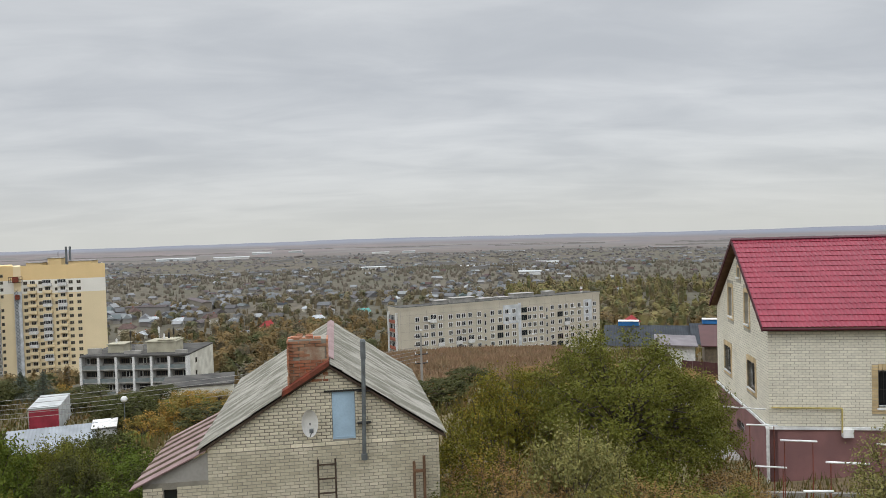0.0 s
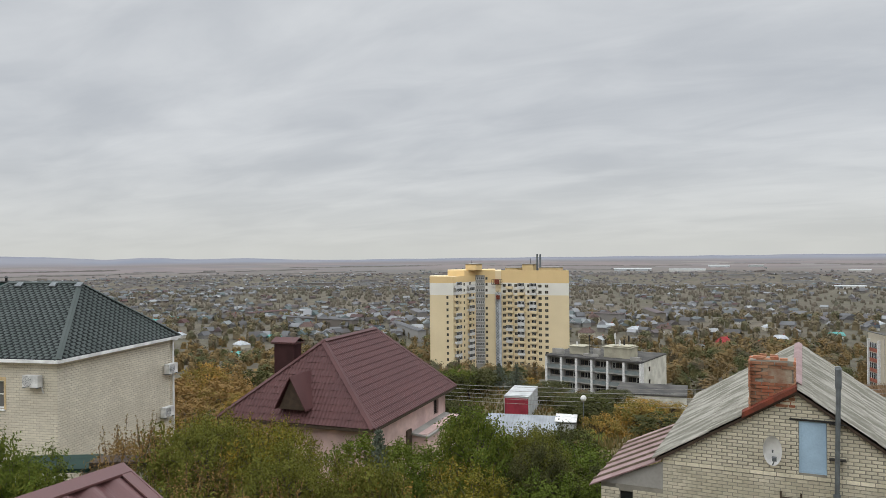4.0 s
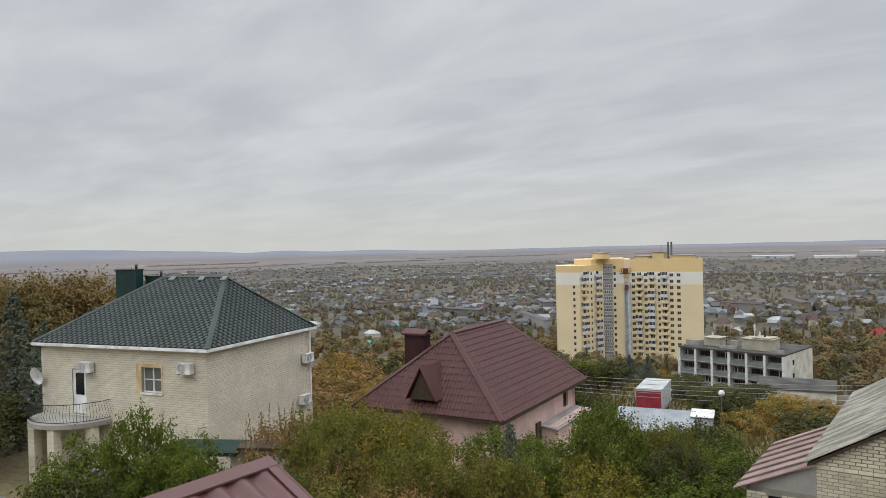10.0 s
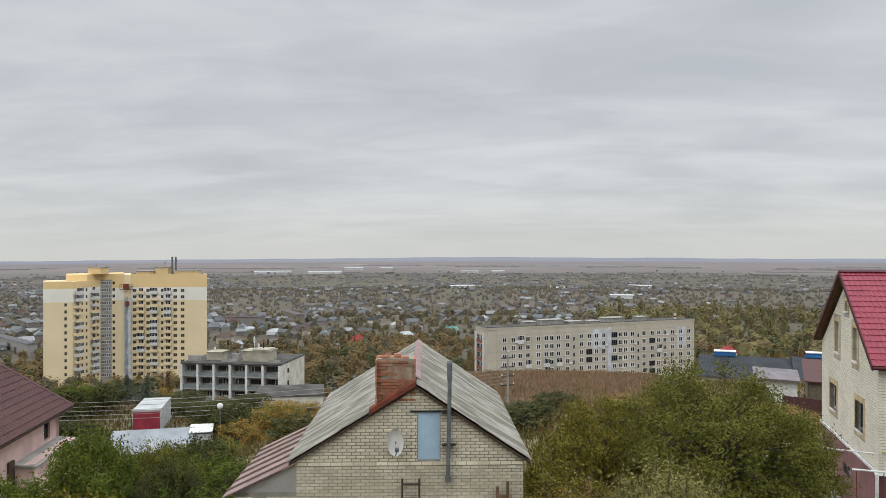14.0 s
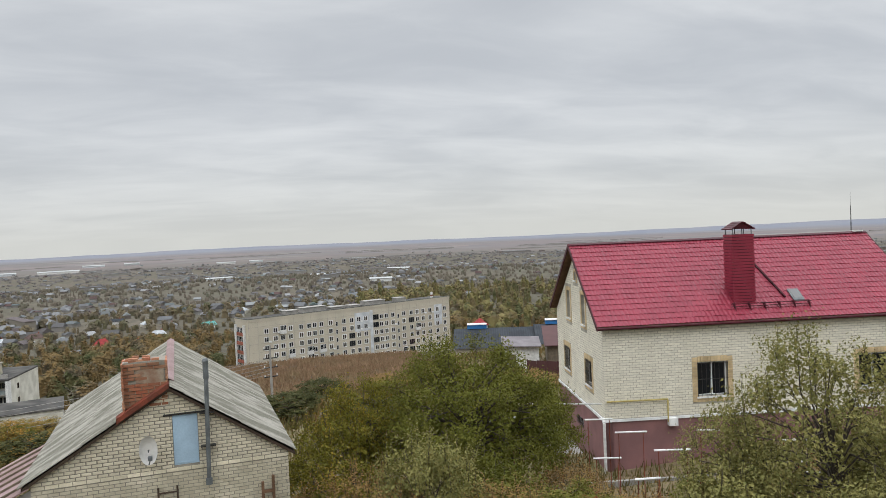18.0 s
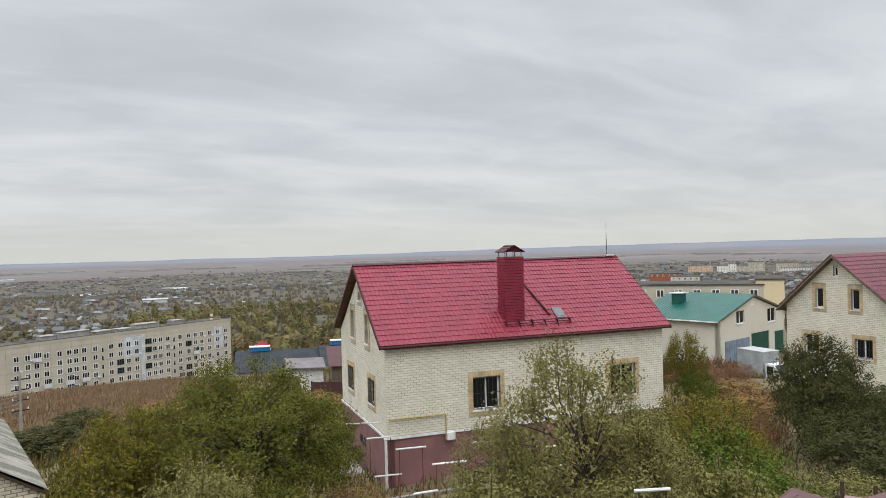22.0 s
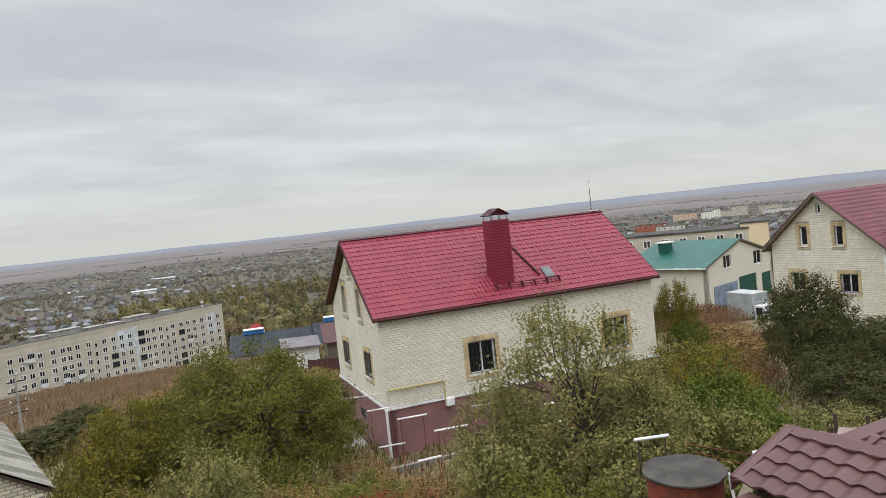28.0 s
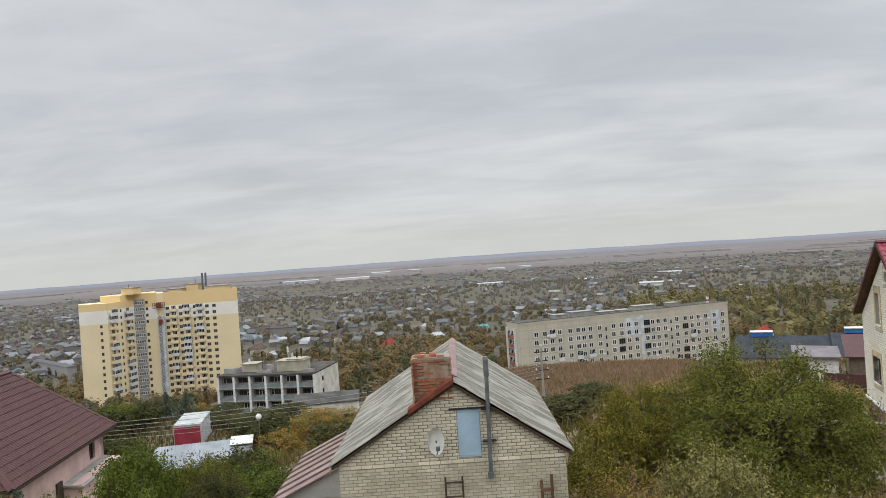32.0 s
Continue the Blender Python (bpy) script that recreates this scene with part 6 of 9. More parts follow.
# houses that can be told apart: bearing, distance, kind, turn
TOLD = [(52, 150, 3, 0.2), (49, 235, 4, 0.5), (46, 280, 4, 1.2), (48, 125, 1, 2.0), (43.5, 300, 2, 0.4), (55, 240, 2, 0.8), (41, 330, 0, 1.0), (27, 250, 1, 0.3), (30.5, 240, 4, 0.2), (14.0, 250, 0, 0.3), (12.4, 262, 3, 0.6), (10.2, 248, 3, 1.2),
        (8.7, 275, 1, 0.3), (6.8, 260, 5, 0.2), (16.5, 290, 2, 0.7), (15.2, 232, 1, 1.4), (18.5, 270, 5, 0.2), (20.5, 300, 1, 0.9), (22.2, 280, 2, 0.1), (17.3, 330, 1, 0.5), (11.4, 315, 6, 0.2), (7.6, 225, 0, 0.2), (9.4, 300, 1, 2.0), (5.2, 290, 4, 0.6),
        (-14.2, 150, 3, 0.4), (-16.5, 170, 4, 0.2), (-15.0, 185, 1, 1.1), (57, 205, 5, 0.4), (60, 260, 1, 0.2), (45, 205, 2, 1.8), (39.5, 265, 1, 0.4), (38.2, 300, 6, 0.4), (36.8, 330, 2, 0.8)]
rng = random.Random(21)
for k in range(95):
    bearing = rng.uniform(-30, 72)
    TOLD.append((bearing, rng.uniform(330, 620) if bearing < 33 or bearing > 45 else rng.uniform(400, 620), rng.choice((0, 0, 1, 1, 2, 4, 5, 5, 6, 1)), rng.uniform(0, 3.1)))
for i, (bearing, r, k, turn) in enumerate(TOLD):
    r *= 1.7 if i < 33 else 1.35
    x, y = -math.sin(radians(bearing)) * r, math.cos(radians(bearing)) * r
    m = pose(x, y, gz(x, y) - 0.4, 0, 0, math.degrees(turn)) @ Matrix.Scale(0.82, 4)
    copy_thing(PROTO[k], m)
for h in PROTO:
    for o in list(h.children_recursive) + [h]:
        bpy.data.objects.remove(o)


def far_town():
    """The rest of the town, too far to tell house from house."""
    g = np.random.default_rng(5)
    n = 15000
    bear = np.radians(g.uniform(-62, 66, n))
    r = 470 * np.exp(g.uniform(0, 1, n) ** 0.85 * 1.96)
    clump = np.sin(bear * 17 + r * 0.004) + np.sin(bear * 7 - r * 0.0061 + 1) + 0.8 * np.sin(r * 0.011)
    keep = g.random(n) < np.where(clump > -0.3, 0.85, 0.30) * np.clip((2900 - r) / 1300, 0, 1) * np.where(bear > radians(22), 1.0, 0.62)
    keep &= ~((bear > radians(-38)) & (bear < radians(-8)) & (r < 900))
    bear, r = bear[keep], r[keep]
    n = len(r)
    x, y = -np.sin(bear) * r, np.cos(bear) * r
    z = ground_z(x, y)
    w, d, hh, rise = g.uniform(2.6, 4.8, n), g.uniform(2.3, 3.5, n), g.uniform(2.0, 3.2, n), g.uniform(1.2, 2.6, n)
    big = g.random(n) < np.where(r > 1500, 0.03, 0.008)
    w, hh, rise = np.where(big, g.uniform(10, 26, n) * (1 + r / 2500), w), np.where(big, g.uniform(5, 7, n), hh), np.where(big, 0.5, rise)
    t = g.uniform(0, np.pi, n)
    ux, uy = np.cos(t), np.sin(t)
    V = np.zeros((n, 14, 3))

    def put_(i, a, b, c):
        V[:, i, 0], V[:, i, 1], V[:, i, 2] = x + ux * a - uy * b, y + uy * a + ux * b, z + c
    for i, (sa, sb) in enumerate(((-1, -1), (1, -1), (1, 1), (-1, 1))):
        put_(i, sa * w, sb * d, -2.0)
        put_(4 + i, sa * w, sb * d, hh)
        put_(8 + i, sa * (w + 0.5), sb * (d + 0.5), hh - 0.2)
    put_(12, -w, 0, hh + rise)
    put_(13, w, 0, hh + rise)
    walls = np.array([(0, 1, 5, 4), (1, 2, 6, 5), (2, 3, 7, 6), (3, 0, 4, 7)])
    roofs = np.array([(8, 9, 13, 12), (10, 11, 12, 13), (9, 10, 13, 13), (11, 8, 12, 12)])
    base = np.arange(n)[:, None, None] * 14
    fw, fr_ = (base + walls[None]).reshape(-1, 4), (base + roofs[None]).reshape(-1, 4)
    P = V.reshape(-1, 3)
    for nm, f, m, lb in (("far_house_walls", fw, M["town_wall"], "pale walls of the distant town's houses"), ("far_house_roofs", fr_, M["town_roof"], "roofs of the distant town's houses in many colours")):
        used = np.unique(f)
        remap = np.zeros(len(P), np.int32)
        remap[used] = np.arange(len(used))
        q = remap[f]
        if nm == "far_house_roofs":
            me = bpy.data.meshes.new(nm)
            me.from_pydata(P[used].tolist(), [], [tuple(dict.fromkeys(k)) for k in q.tolist()])
            me.materials.append(m)
        else:
            me = raw_mesh(nm, P[used], q, m)
        tagged(new(nm, me), lb, "distant houses", kind="stuff")


M["town_wall"] = many_mat("town_wall", [(0.171, 0.158, 0.141), (0.238, 0.226, 0.210), (0.136, 0.113, 0.097), (0.284, 0.277, 0.265), (0.192, 0.171, 0.136)])
M["town_roof"] = many_mat("town_roof", [(0.083, 0.083, 0.084), (0.135, 0.139, 0.143), (0.050, 0.043, 0.040), (0.104, 0.105, 0.108), (0.197, 0.201, 0.205), (0.066, 0.062, 0.060), (0.077, 0.041, 0.037), (0.125, 0.129, 0.132), (0.074, 0.099, 0.096), (0.284, 0.288, 0.288), (0.063, 0.063, 0.066)])
far_town()


def wooded(g, n, r0, r1, b0, b1, thin, spacing=1.0):
    """Places of trees: in woods and belts, not on the bank, the roads or the buildings."""
    bear = np.radians(g.uniform(b0, b1, n))
    r = np.sqrt(g.uniform(r0 * r0, r1 * r1, n)) if spacing == 1.0 else r0 * np.exp(g.uniform(0, 1, n) * math.log(r1 / r0))
    x, y = -np.sin(bear) * r, np.cos(bear) * r
    belt = np.sin(x * 0.011 + y * 0.017 + 1.5 * np.sin(x * 0.006)) + np.sin(y * 0.023 - x * 0.007 + 2) + 0.7 * np.sin(x * 0.041 + y * 0.013)
    keep = (belt > -0.5) | (g.random(n) < thin)
    keep &= ~((x > -17) & (x < 74) & (y > 85) & (y < 232 + 0.5 * np.clip(x, 0, 80)))
    keep &= ~((x > -14) & (x < 62) & (y - 227 > 0.507 * (x + 10) - 6) & (y < 285))
    keep &= ~((np.hypot(x + 70, y - 184) < 17) | (np.hypot(x + 163, y - 300) < 36) | (np.hypot(x + 45, y - 144) < 11) | (np.hypot(x - 34, y - 110) < 16))
    keep &= ~((bear > radians(11)) & (bear < radians(28)) & (r < 172))
    keep &= ~((x > 84) & (x < 150) & (y > 84) & (y < 150))
    return x[keep], y[keep]


def clumps(nm, lb, m, seed, n, r0, r1, tri, hmin, hmax, b0, b1, size, thin=1.0, tall_share=0.07):
    """Trees in the middle distance: ragged crowns of leaf clumps that overlap like scales, one mesh for all."""
    g = np.random.default_rng(seed)
    x, y = wooded(g, n, r0, r1, b0, b1, thin)
    n = len(x)
    z = ground_z(x, y)
    h = g.uniform(hmin, hmax, n)
    tall = g.random(n) < tall_share
    h = np.where(tall, h * 1.45, h)
    rad = np.where(tall, h * g.uniform(0.12, 0.20, n), h * g.uniform(0.36, 0.58, n))
    d = g.normal(size=(n, tri, 3))
    d[..., 2] = np.abs(d[..., 2]) * np.where(g.random((n, tri)) < 0.25, -0.7, 1.0)
    d /= np.linalg.norm(d, axis=2, keepdims=True)
    lump = 0.82 + 0.24 * np.sin(d[..., 0] * 5 + x[:, None]) * np.sin(d[..., 1] * 5 + y[:, None]) + 0.13 * g.normal(size=(n, tri))
    c = np.empty((n, tri, 3))
    c[..., 0], c[..., 1] = x[:, None] + d[..., 0] * lump * rad[:, None], y[:, None] + d[..., 1] * lump * rad[:, None]
    c[..., 2] = z[:, None] + h[:, None] * (0.50 + 0.46 * d[..., 2] * lump)
    nn = 0.7 * d + 0.30 * g.normal(size=d.shape)
    nn[..., 2] += 0.85
    t1 = np.cross(nn, g.normal(size=d.shape))
    t1 /= np.linalg.norm(t1, axis=2, keepdims=True) + 1e-9
    t2 = np.cross(nn / np.linalg.norm(nn, axis=2, keepdims=True), t1)
    k = (np.sqrt(rad * h * 0.45) * size)[:, None, None] * g.uniform(0.6, 1.4, (n, tri, 1))
    V = np.stack([c + t1 * k, c + (t2 * 0.9 - t1 * 0.5) * k, c - (t2 * 0.9 + t1 * 0.5) * k], 2).reshape(-1, 3)
    F = np.arange(len(V)).reshape(-1, 3)
    V2, F2 = domes(g, x, y, z, h * 0.90, rad * 0.86, 6)
    tagged(new(nm, raw_mesh(nm, np.concatenate([V, V2]), np.concatenate([F, F2 + len(V)]), M[m])), lb, "trees", kind="stuff")


def domes(g, x, y, z, h, rad, sides):
    """Uneven crowns of two rings and a tip, as corners and triangles."""
    n = len(x)
    V = np.zeros((n, 2 * sides + 1, 3))
    for ring, (f, up) in enumerate(((0.95, 0.30), (0.72, 0.76))):
        for i in range(sides):
            w = 2 * np.pi * (i + 0.5 * ring) / sides + g.uniform(-0.3, 0.3, n)
            k = rad * f * g.uniform(0.6, 1.3, n)
            V[:, ring * sides + i, 0], V[:, ring * sides + i, 1] = x + np.cos(w) * k, y + np.sin(w) * k
            V[:, ring * sides + i, 2] = z + h * (up + g.uniform(-0.16, 0.16, n)) - (0.3 * h if ring == 0 else 0)
    V[:, -1, 0], V[:, -1, 1], V[:, -1, 2] = x + rad * g.uniform(-0.3, 0.3, n), y + rad * g.uniform(-0.3, 0.3, n), z + h
    f = []
    for i in range(sides):
        j = (i + 1) % sides
        f += [(i, j, sides + i), (j, sides + j, sides + i), (sides + i, sides + j, 2 * sides)]
    F = (np.arange(n)[:, None, None] * (2 * sides + 1) + np.array(f)[None]).reshape(-1, 3)
    return V.reshape(-1, 3), F


def crowns(nm, lb, m, seed, n, r0, r1, hmin, hmax, wide, b0, b1, thin, sides, spacing=1.0, tall_share=0.1):
    """Woods far off: uneven crowns that run together, several to a tree, one mesh for all."""
    g = np.random.default_rng(seed)
    x, y = wooded(g, n, r0, r1, b0, b1, thin, spacing)
    n = len(x)
    z = ground_z(x, y)
    h = g.uniform(hmin, hmax, n)
    rad = h * wide * g.uniform(0.7, 1.5, n)
    tall = g.random(n) < tall_share
    h, rad = np.where(tall, h * 1.5, h), np.where(tall, rad * 0.45, rad)
    V, F = domes(g, x, y, z, h, rad, sides)
    tagged(new(nm, raw_mesh(nm, V, F, M[m], True)), lb, "trees", kind="stuff")


def far_woods():
    clumps("slope_trees", "autumn trees and shrubs on the slope", "leaf_far_near", 8, 430, 95, 205, 380, 2.6, 6.0, -70, 84, 0.15, 0.3)
    clumps("garden_trees", "autumn trees between the nearer houses of the town", "leaf_far_near", 9, 850, 200, 310, 230, 3.0, 6.8, -30, 66, 0.135, 0.4)
    clumps("orchard_trees", "autumn trees among the houses of the town", "leaf_far_near", 19, 2300, 300, 460, 100, 3.2, 7.0, -36, 66, 0.19, 0.4)
    clumps("poplar_wood", "yellowing wood of tall poplars", "leaf_poplar", 10, 1300, 300, 720, 84, 5.5, 10.5, -36, -6, 0.18, 1.0, 0.42)
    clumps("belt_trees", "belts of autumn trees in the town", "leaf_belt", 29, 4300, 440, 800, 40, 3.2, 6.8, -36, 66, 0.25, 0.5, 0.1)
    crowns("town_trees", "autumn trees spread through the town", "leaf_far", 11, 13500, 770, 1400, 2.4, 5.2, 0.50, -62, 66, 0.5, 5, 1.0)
    crowns("plain_woods", "bare and brownish woods of the plain greyed by painted haze", "leaf_hazed", 12, 9000, 1300, 2500, 1.8, 4.0, 1.6, -62, 66, 0.30, 4, 0.5, 0.02)


def shelter_belts():
    """Long thin belts of trees between the far fields, one mesh for all."""
    g = np.random.default_rng(44)
    V, F = [], []
    for k in range(70):
        b, r = math.radians(g.uniform(-60, 74)), g.uniform(1800, 3600)
        ln, w = g.uniform(120, 620), b + g.normal() * 0.22
        x0, y0 = -math.sin(b) * r, math.cos(b) * r
        n = int(ln / 14)
        t = np.linspace(-0.5, 0.5, n) * ln
        x, y = x0 + np.cos(w) * t, y0 + np.sin(w) * t
        z = ground_z(x, y)
        h = g.uniform(1.0, 3.6, n)
        o = sum(len(q) for q in V)
        V.append(np.concatenate([np.stack([x, y - 6, z - 1], 1), np.stack([x, y, z + h], 1), np.stack([x, y + 6, z - 1], 1)]))
        for i in range(n - 1):
            F += [(o + i, o + i + 1, o + n + i + 1), (o + i, o + n + i + 1, o + n + i), (o + n + i, o + n + i + 1, o + 2 * n + i + 1), (o + n + i, o + 2 * n + i + 1, o + 2 * n + i)]
    tagged(new("shelter_belts", raw_mesh("shelter_belts", np.concatenate(V), np.array(F), M["leaf_hazed"])), "thin belts of trees between the far fields", "trees", kind="stuff")


M["leaf_poplar"] = many_mat("leaf_poplar", [(0.074, 0.084, 0.041), (0.120, 0.118, 0.053), (0.180, 0.154, 0.062), (0.142, 0.108, 0.058), (0.096, 0.101, 0.048), (0.158, 0.118, 0.062)], 0.9, spec=0.05, patch=0.09, even=0.85)
M["leaf_far_near"] = many_mat("leaf_far_near", [(0.046, 0.056, 0.026), (0.088, 0.088, 0.038), (0.128, 0.094, 0.046), (0.168, 0.112, 0.046), (0.105, 0.086, 0.058), (0.072, 0.078, 0.036), (0.118, 0.102, 0.046)], 0.9, spec=0.05, patch=0.10, even=0.85)
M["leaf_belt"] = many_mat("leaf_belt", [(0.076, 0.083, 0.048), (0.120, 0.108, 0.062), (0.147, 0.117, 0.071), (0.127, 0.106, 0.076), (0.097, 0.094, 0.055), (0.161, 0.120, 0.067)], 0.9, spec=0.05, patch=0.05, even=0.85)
# paler and greyer with distance: air haze is mixed into these two palettes
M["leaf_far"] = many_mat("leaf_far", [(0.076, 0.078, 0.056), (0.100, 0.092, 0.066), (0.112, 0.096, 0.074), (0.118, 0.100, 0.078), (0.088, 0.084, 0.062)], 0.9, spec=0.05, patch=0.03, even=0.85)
M["leaf_hazed"] = many_mat("leaf_hazed", [(0.112, 0.106, 0.096), (0.126, 0.115, 0.104), (0.118, 0.108, 0.102), (0.132, 0.120, 0.108)], 0.9, spec=0.05, patch=0.006)
far_woods()
shelter_belts()

# ---- trees and shrubs of the gardens ----


def leaves_at(centres, sizes, g, out):
    """Folded leaves at the given points, that turn their faces outward and to the sky: four corners each, two triangles."""
    n = len(centres)
    u = out * 0.60 + g.normal(size=(n, 3)) * 0.55
    u[:, 2] += 0.30
    u /= np.linalg.norm(u, axis=1, keepdims=True) + 1e-9
    d = np.cross(u, g.normal(size=(n, 3)))
    d /= np.linalg.norm(d, axis=1, keepdims=True) + 1e-9
    s = np.cross(u, d)
    k = sizes[:, None]
    a, t = centres - d * k * 0.5, centres + d * k * 0.5
    l, r = centres + s * k * 0.30 + u * k * 0.10, centres - s * k * 0.30 + u * k * 0.10
    V = np.stack([a, l, t, r], 1).reshape(-1, 3)
    b = np.arange(n)[:, None] * 4
    F = np.concatenate([b + np.array([[0, 1, 2]]), b + np.array([[0, 2, 3]])], 1).reshape(-1, 3)
    return V, F


def grow(seed, height, spread, boughs, leaves, leaf, bough, bark_r, stems=1, low=-0.35, mid_h=0.55, ragged=0.28, shoots=0, shoot=0.6, fill=0.22, twigs=5, twig_wood=True):
    """A trunk or several stems, limbs that each carry a bough of twigs and leaves, long shoots above, and a few larger shaded leaves inside."""
    g = np.random.default_rng(seed)
    wood = Shape()
    pts, outs, sizes = [], [], []

    def unit(v):
        return v / (np.linalg.norm(v, axis=-1, keepdims=True) + 1e-9)
    roots = [np.array([g.normal() * 0.16 * spread, g.normal() * 0.16 * spread, -0.3]) if stems > 1 else np.array([0, 0, -0.3]) for _ in range(stems)]
    forks = []
    for r in roots:
        top = np.array([r[0] * 2.2 + g.normal() * 0.06 * spread, r[1] * 2.2 + g.normal() * 0.06 * spread, height * (0.34 if stems > 1 else 0.62)])
        m = (r + top) / 2 + g.normal(size=3) * 0.04 * height * np.array([1, 1, 0])
        wood.rod(r, m, bark_r, bark_r * 0.72, 7, False)
        wood.rod(m, top, bark_r * 0.72, bark_r * 0.35, 6, False)
        forks.append((m, top))
    tips = []
    for i in range(boughs):
        w = 2 * np.pi * (i * 0.618 + g.uniform(-0.1, 0.1))
        sn = low + (0.98 - low) * (i + 0.5 + g.uniform(-0.4, 0.4)) / boughs
        sn = max(-0.7, min(0.99, sn))
        cs = math.sqrt(1 - sn * sn)
        k = 1 - ragged * g.random() ** 1.3
        c = np.array([math.cos(w) * cs * (spread - bough * 0.6) * k, math.sin(w) * cs * (spread - bough * 0.6) * k, height * mid_h + (height * (1 - mid_h) - bough * 0.5) * sn * k])
        m, top = forks[i % len(forks)]
        kk = max(0.0, min(1.0, 0.15 + 0.8 * (c[2] / height - 0.25)))
        o = m + (top - m) * kk
        bend = (o + c) / 2 + g.normal(size=3) * 0.05 * spread + np.array([0, 0, 0.04 * height])
        r = bark_r * 0.34
        wood.rod(o, bend, r, r * 0.65, 5, False)
        wood.rod(bend, c, r * 0.65, r * 0.25, 4, False)
        away = unit(c - np.array([0, 0, height * mid_h * 0.8]))
        dirs = unit(g.normal(size=(twigs, 3)) + away * 0.55 + np.array([0, 0, 0.25])) * bough * g.uniform(0.75, 1.25, (twigs, 1))
        for t in range(twigs):
            if twig_wood:
                wood.rod(c, c + dirs[t], r * 0.18, r * 0.06, 3, False)
        n = int(leaves * g.uniform(0.65, 1.3))
        which = g.integers(0, twigs, n)
        s = g.uniform(0.08, 1.08, n)[:, None] ** 0.75
        p = c + dirs[which] * s + g.normal(size=(n, 3)) * bough * np.array([0.25, 0.25, 0.19])
        pts.append(p)
        outs.append(unit(p - c) * 0.6 + away * 0.6)
        sizes.append(g.uniform(0.65, 1.25, n) * leaf)
        tips.append((c, away))
    tips.sort(key=lambda q: -q[0][2])
    for i in range(shoots):
        c, away = tips[i % max(1, len(tips) * 2 // 3)]
        d = unit(np.array([g.normal() * 0.20, g.normal() * 0.20, 1.0]) + away * 0.25)
        ln = shoot * g.uniform(0.5, 1.15)
        a = c
        wood.rod(a, a + d * ln, 0.009, 0.004, 3, False)
        n = max(4, int(ln / (leaf * 0.42)))
        s = np.linspace(0.15, 1.0, n)[:, None]
        side = unit(g.normal(size=(n, 3)))
        pts.append(a + d * ln * s + side * leaf * 0.5)
        outs.append(side)
        sizes.append(np.full(n, leaf) * (1.15 - 0.4 * s[:, 0]))
    n = int(sum(len(q) for q in pts) * fill * 0.35)
    if n:
        q = unit(g.normal(size=(n, 3))) * (g.uniform(0.1, 1, n)[:, None] ** 0.4) * 0.74
        q = q * np.array([spread, spread, height * (1 - mid_h)]) + np.array([0, 0, height * mid_h])
        pts.append(q)
        outs.append(unit(g.normal(size=(n, 3))))
        sizes.append(g.uniform(1.6, 2.4, n) * leaf)
    P, O, S = np.concatenate(pts), np.concatenate(outs), np.concatenate(sizes)
    ok = P[:, 2] > 0.02
    V, F = leaves_at(P[ok], S[ok], g, O[ok])
    return wood, V, F


def tree_proto(name, label, category, leaf_mat, **kw):
    wood, V, F = grow(**kw)
    t = thing(name, label, category, group="garden trees and shrubs")
    part("trunk", wood, M["bark"], t)
    part("crown", raw_mesh("crown", V, F, M[leaf_mat]), None, t)
    return t


M["leaf_olive"] = many_mat("leaf_olive", [(0.081, 0.092, 0.019), (0.107, 0.113, 0.021), (0.131, 0.126, 0.024), (0.093, 0.104, 0.020), (0.163, 0.141, 0.027)], 0.75, spec=0.08, translucent=0.15, patch=0.5)
M["leaf_apple"] = many_mat("leaf_apple", [(0.122, 0.127, 0.043), (0.170, 0.166, 0.054), (0.214, 0.190, 0.062), (0.138, 0.141, 0.045), (0.243, 0.192, 0.064)], 0.65, spec=0.10, translucent=0.15, patch=0.8)
M["leaf_yellow"] = many_mat("leaf_yellow", [(0.118, 0.114, 0.018), (0.164, 0.138, 0.020), (0.101, 0.102, 0.018), (0.223, 0.156, 0.023), (0.180, 0.114, 0.023)], 0.75, spec=0.08, translucent=0.15, patch=0.7)
M["leaf_green"] = many_mat("leaf_green", [(0.060, 0.087, 0.015), (0.091, 0.120, 0.018), (0.078, 0.103, 0.017), (0.125, 0.140, 0.023), (0.163, 0.136, 0.024)], 0.75, spec=0.08, translucent=0.15, patch=0.6)
M["leaf_dark"] = many_mat("leaf_dark", [(0.038, 0.043, 0.016), (0.052, 0.055, 0.019), (0.064, 0.063, 0.021), (0.083, 0.074, 0.024)], 0.75, spec=0.08, translucent=0.10, patch=0.5)
M["leaf_brown"] = many_mat("leaf_brown", [(0.183, 0.117, 0.048), (0.254, 0.157, 0.057), (0.212, 0.133, 0.054), (0.212, 0.165, 0.048), (0.282, 0.149, 0.054)], 0.8, spec=0.08, translucent=0.2, patch=0.6)
M["leaf_orange"] = many_mat("leaf_orange", [(0.272, 0.159, 0.041), (0.386, 0.216, 0.048), (0.215, 0.151, 0.041), (0.179, 0.159, 0.044), (0.343, 0.159, 0.046)], 0.7, spec=0.08, translucent=0.25, patch=0.5)
M["leaf_rust"] = many_mat("leaf_rust", [(0.101, 0.096, 0.036), (0.159, 0.122, 0.047), (0.215, 0.137, 0.055), (0.130, 0.112, 0.044)], 0.8, spec=0.08, translucent=0.2, patch=0.35)
M["leaf_red"] = many_mat("leaf_red", [(0.153, 0.036, 0.022), (0.229, 0.054, 0.029), (0.178, 0.072, 0.031)], 0.7, spec=0.08, translucent=0.2, patch=0.5)
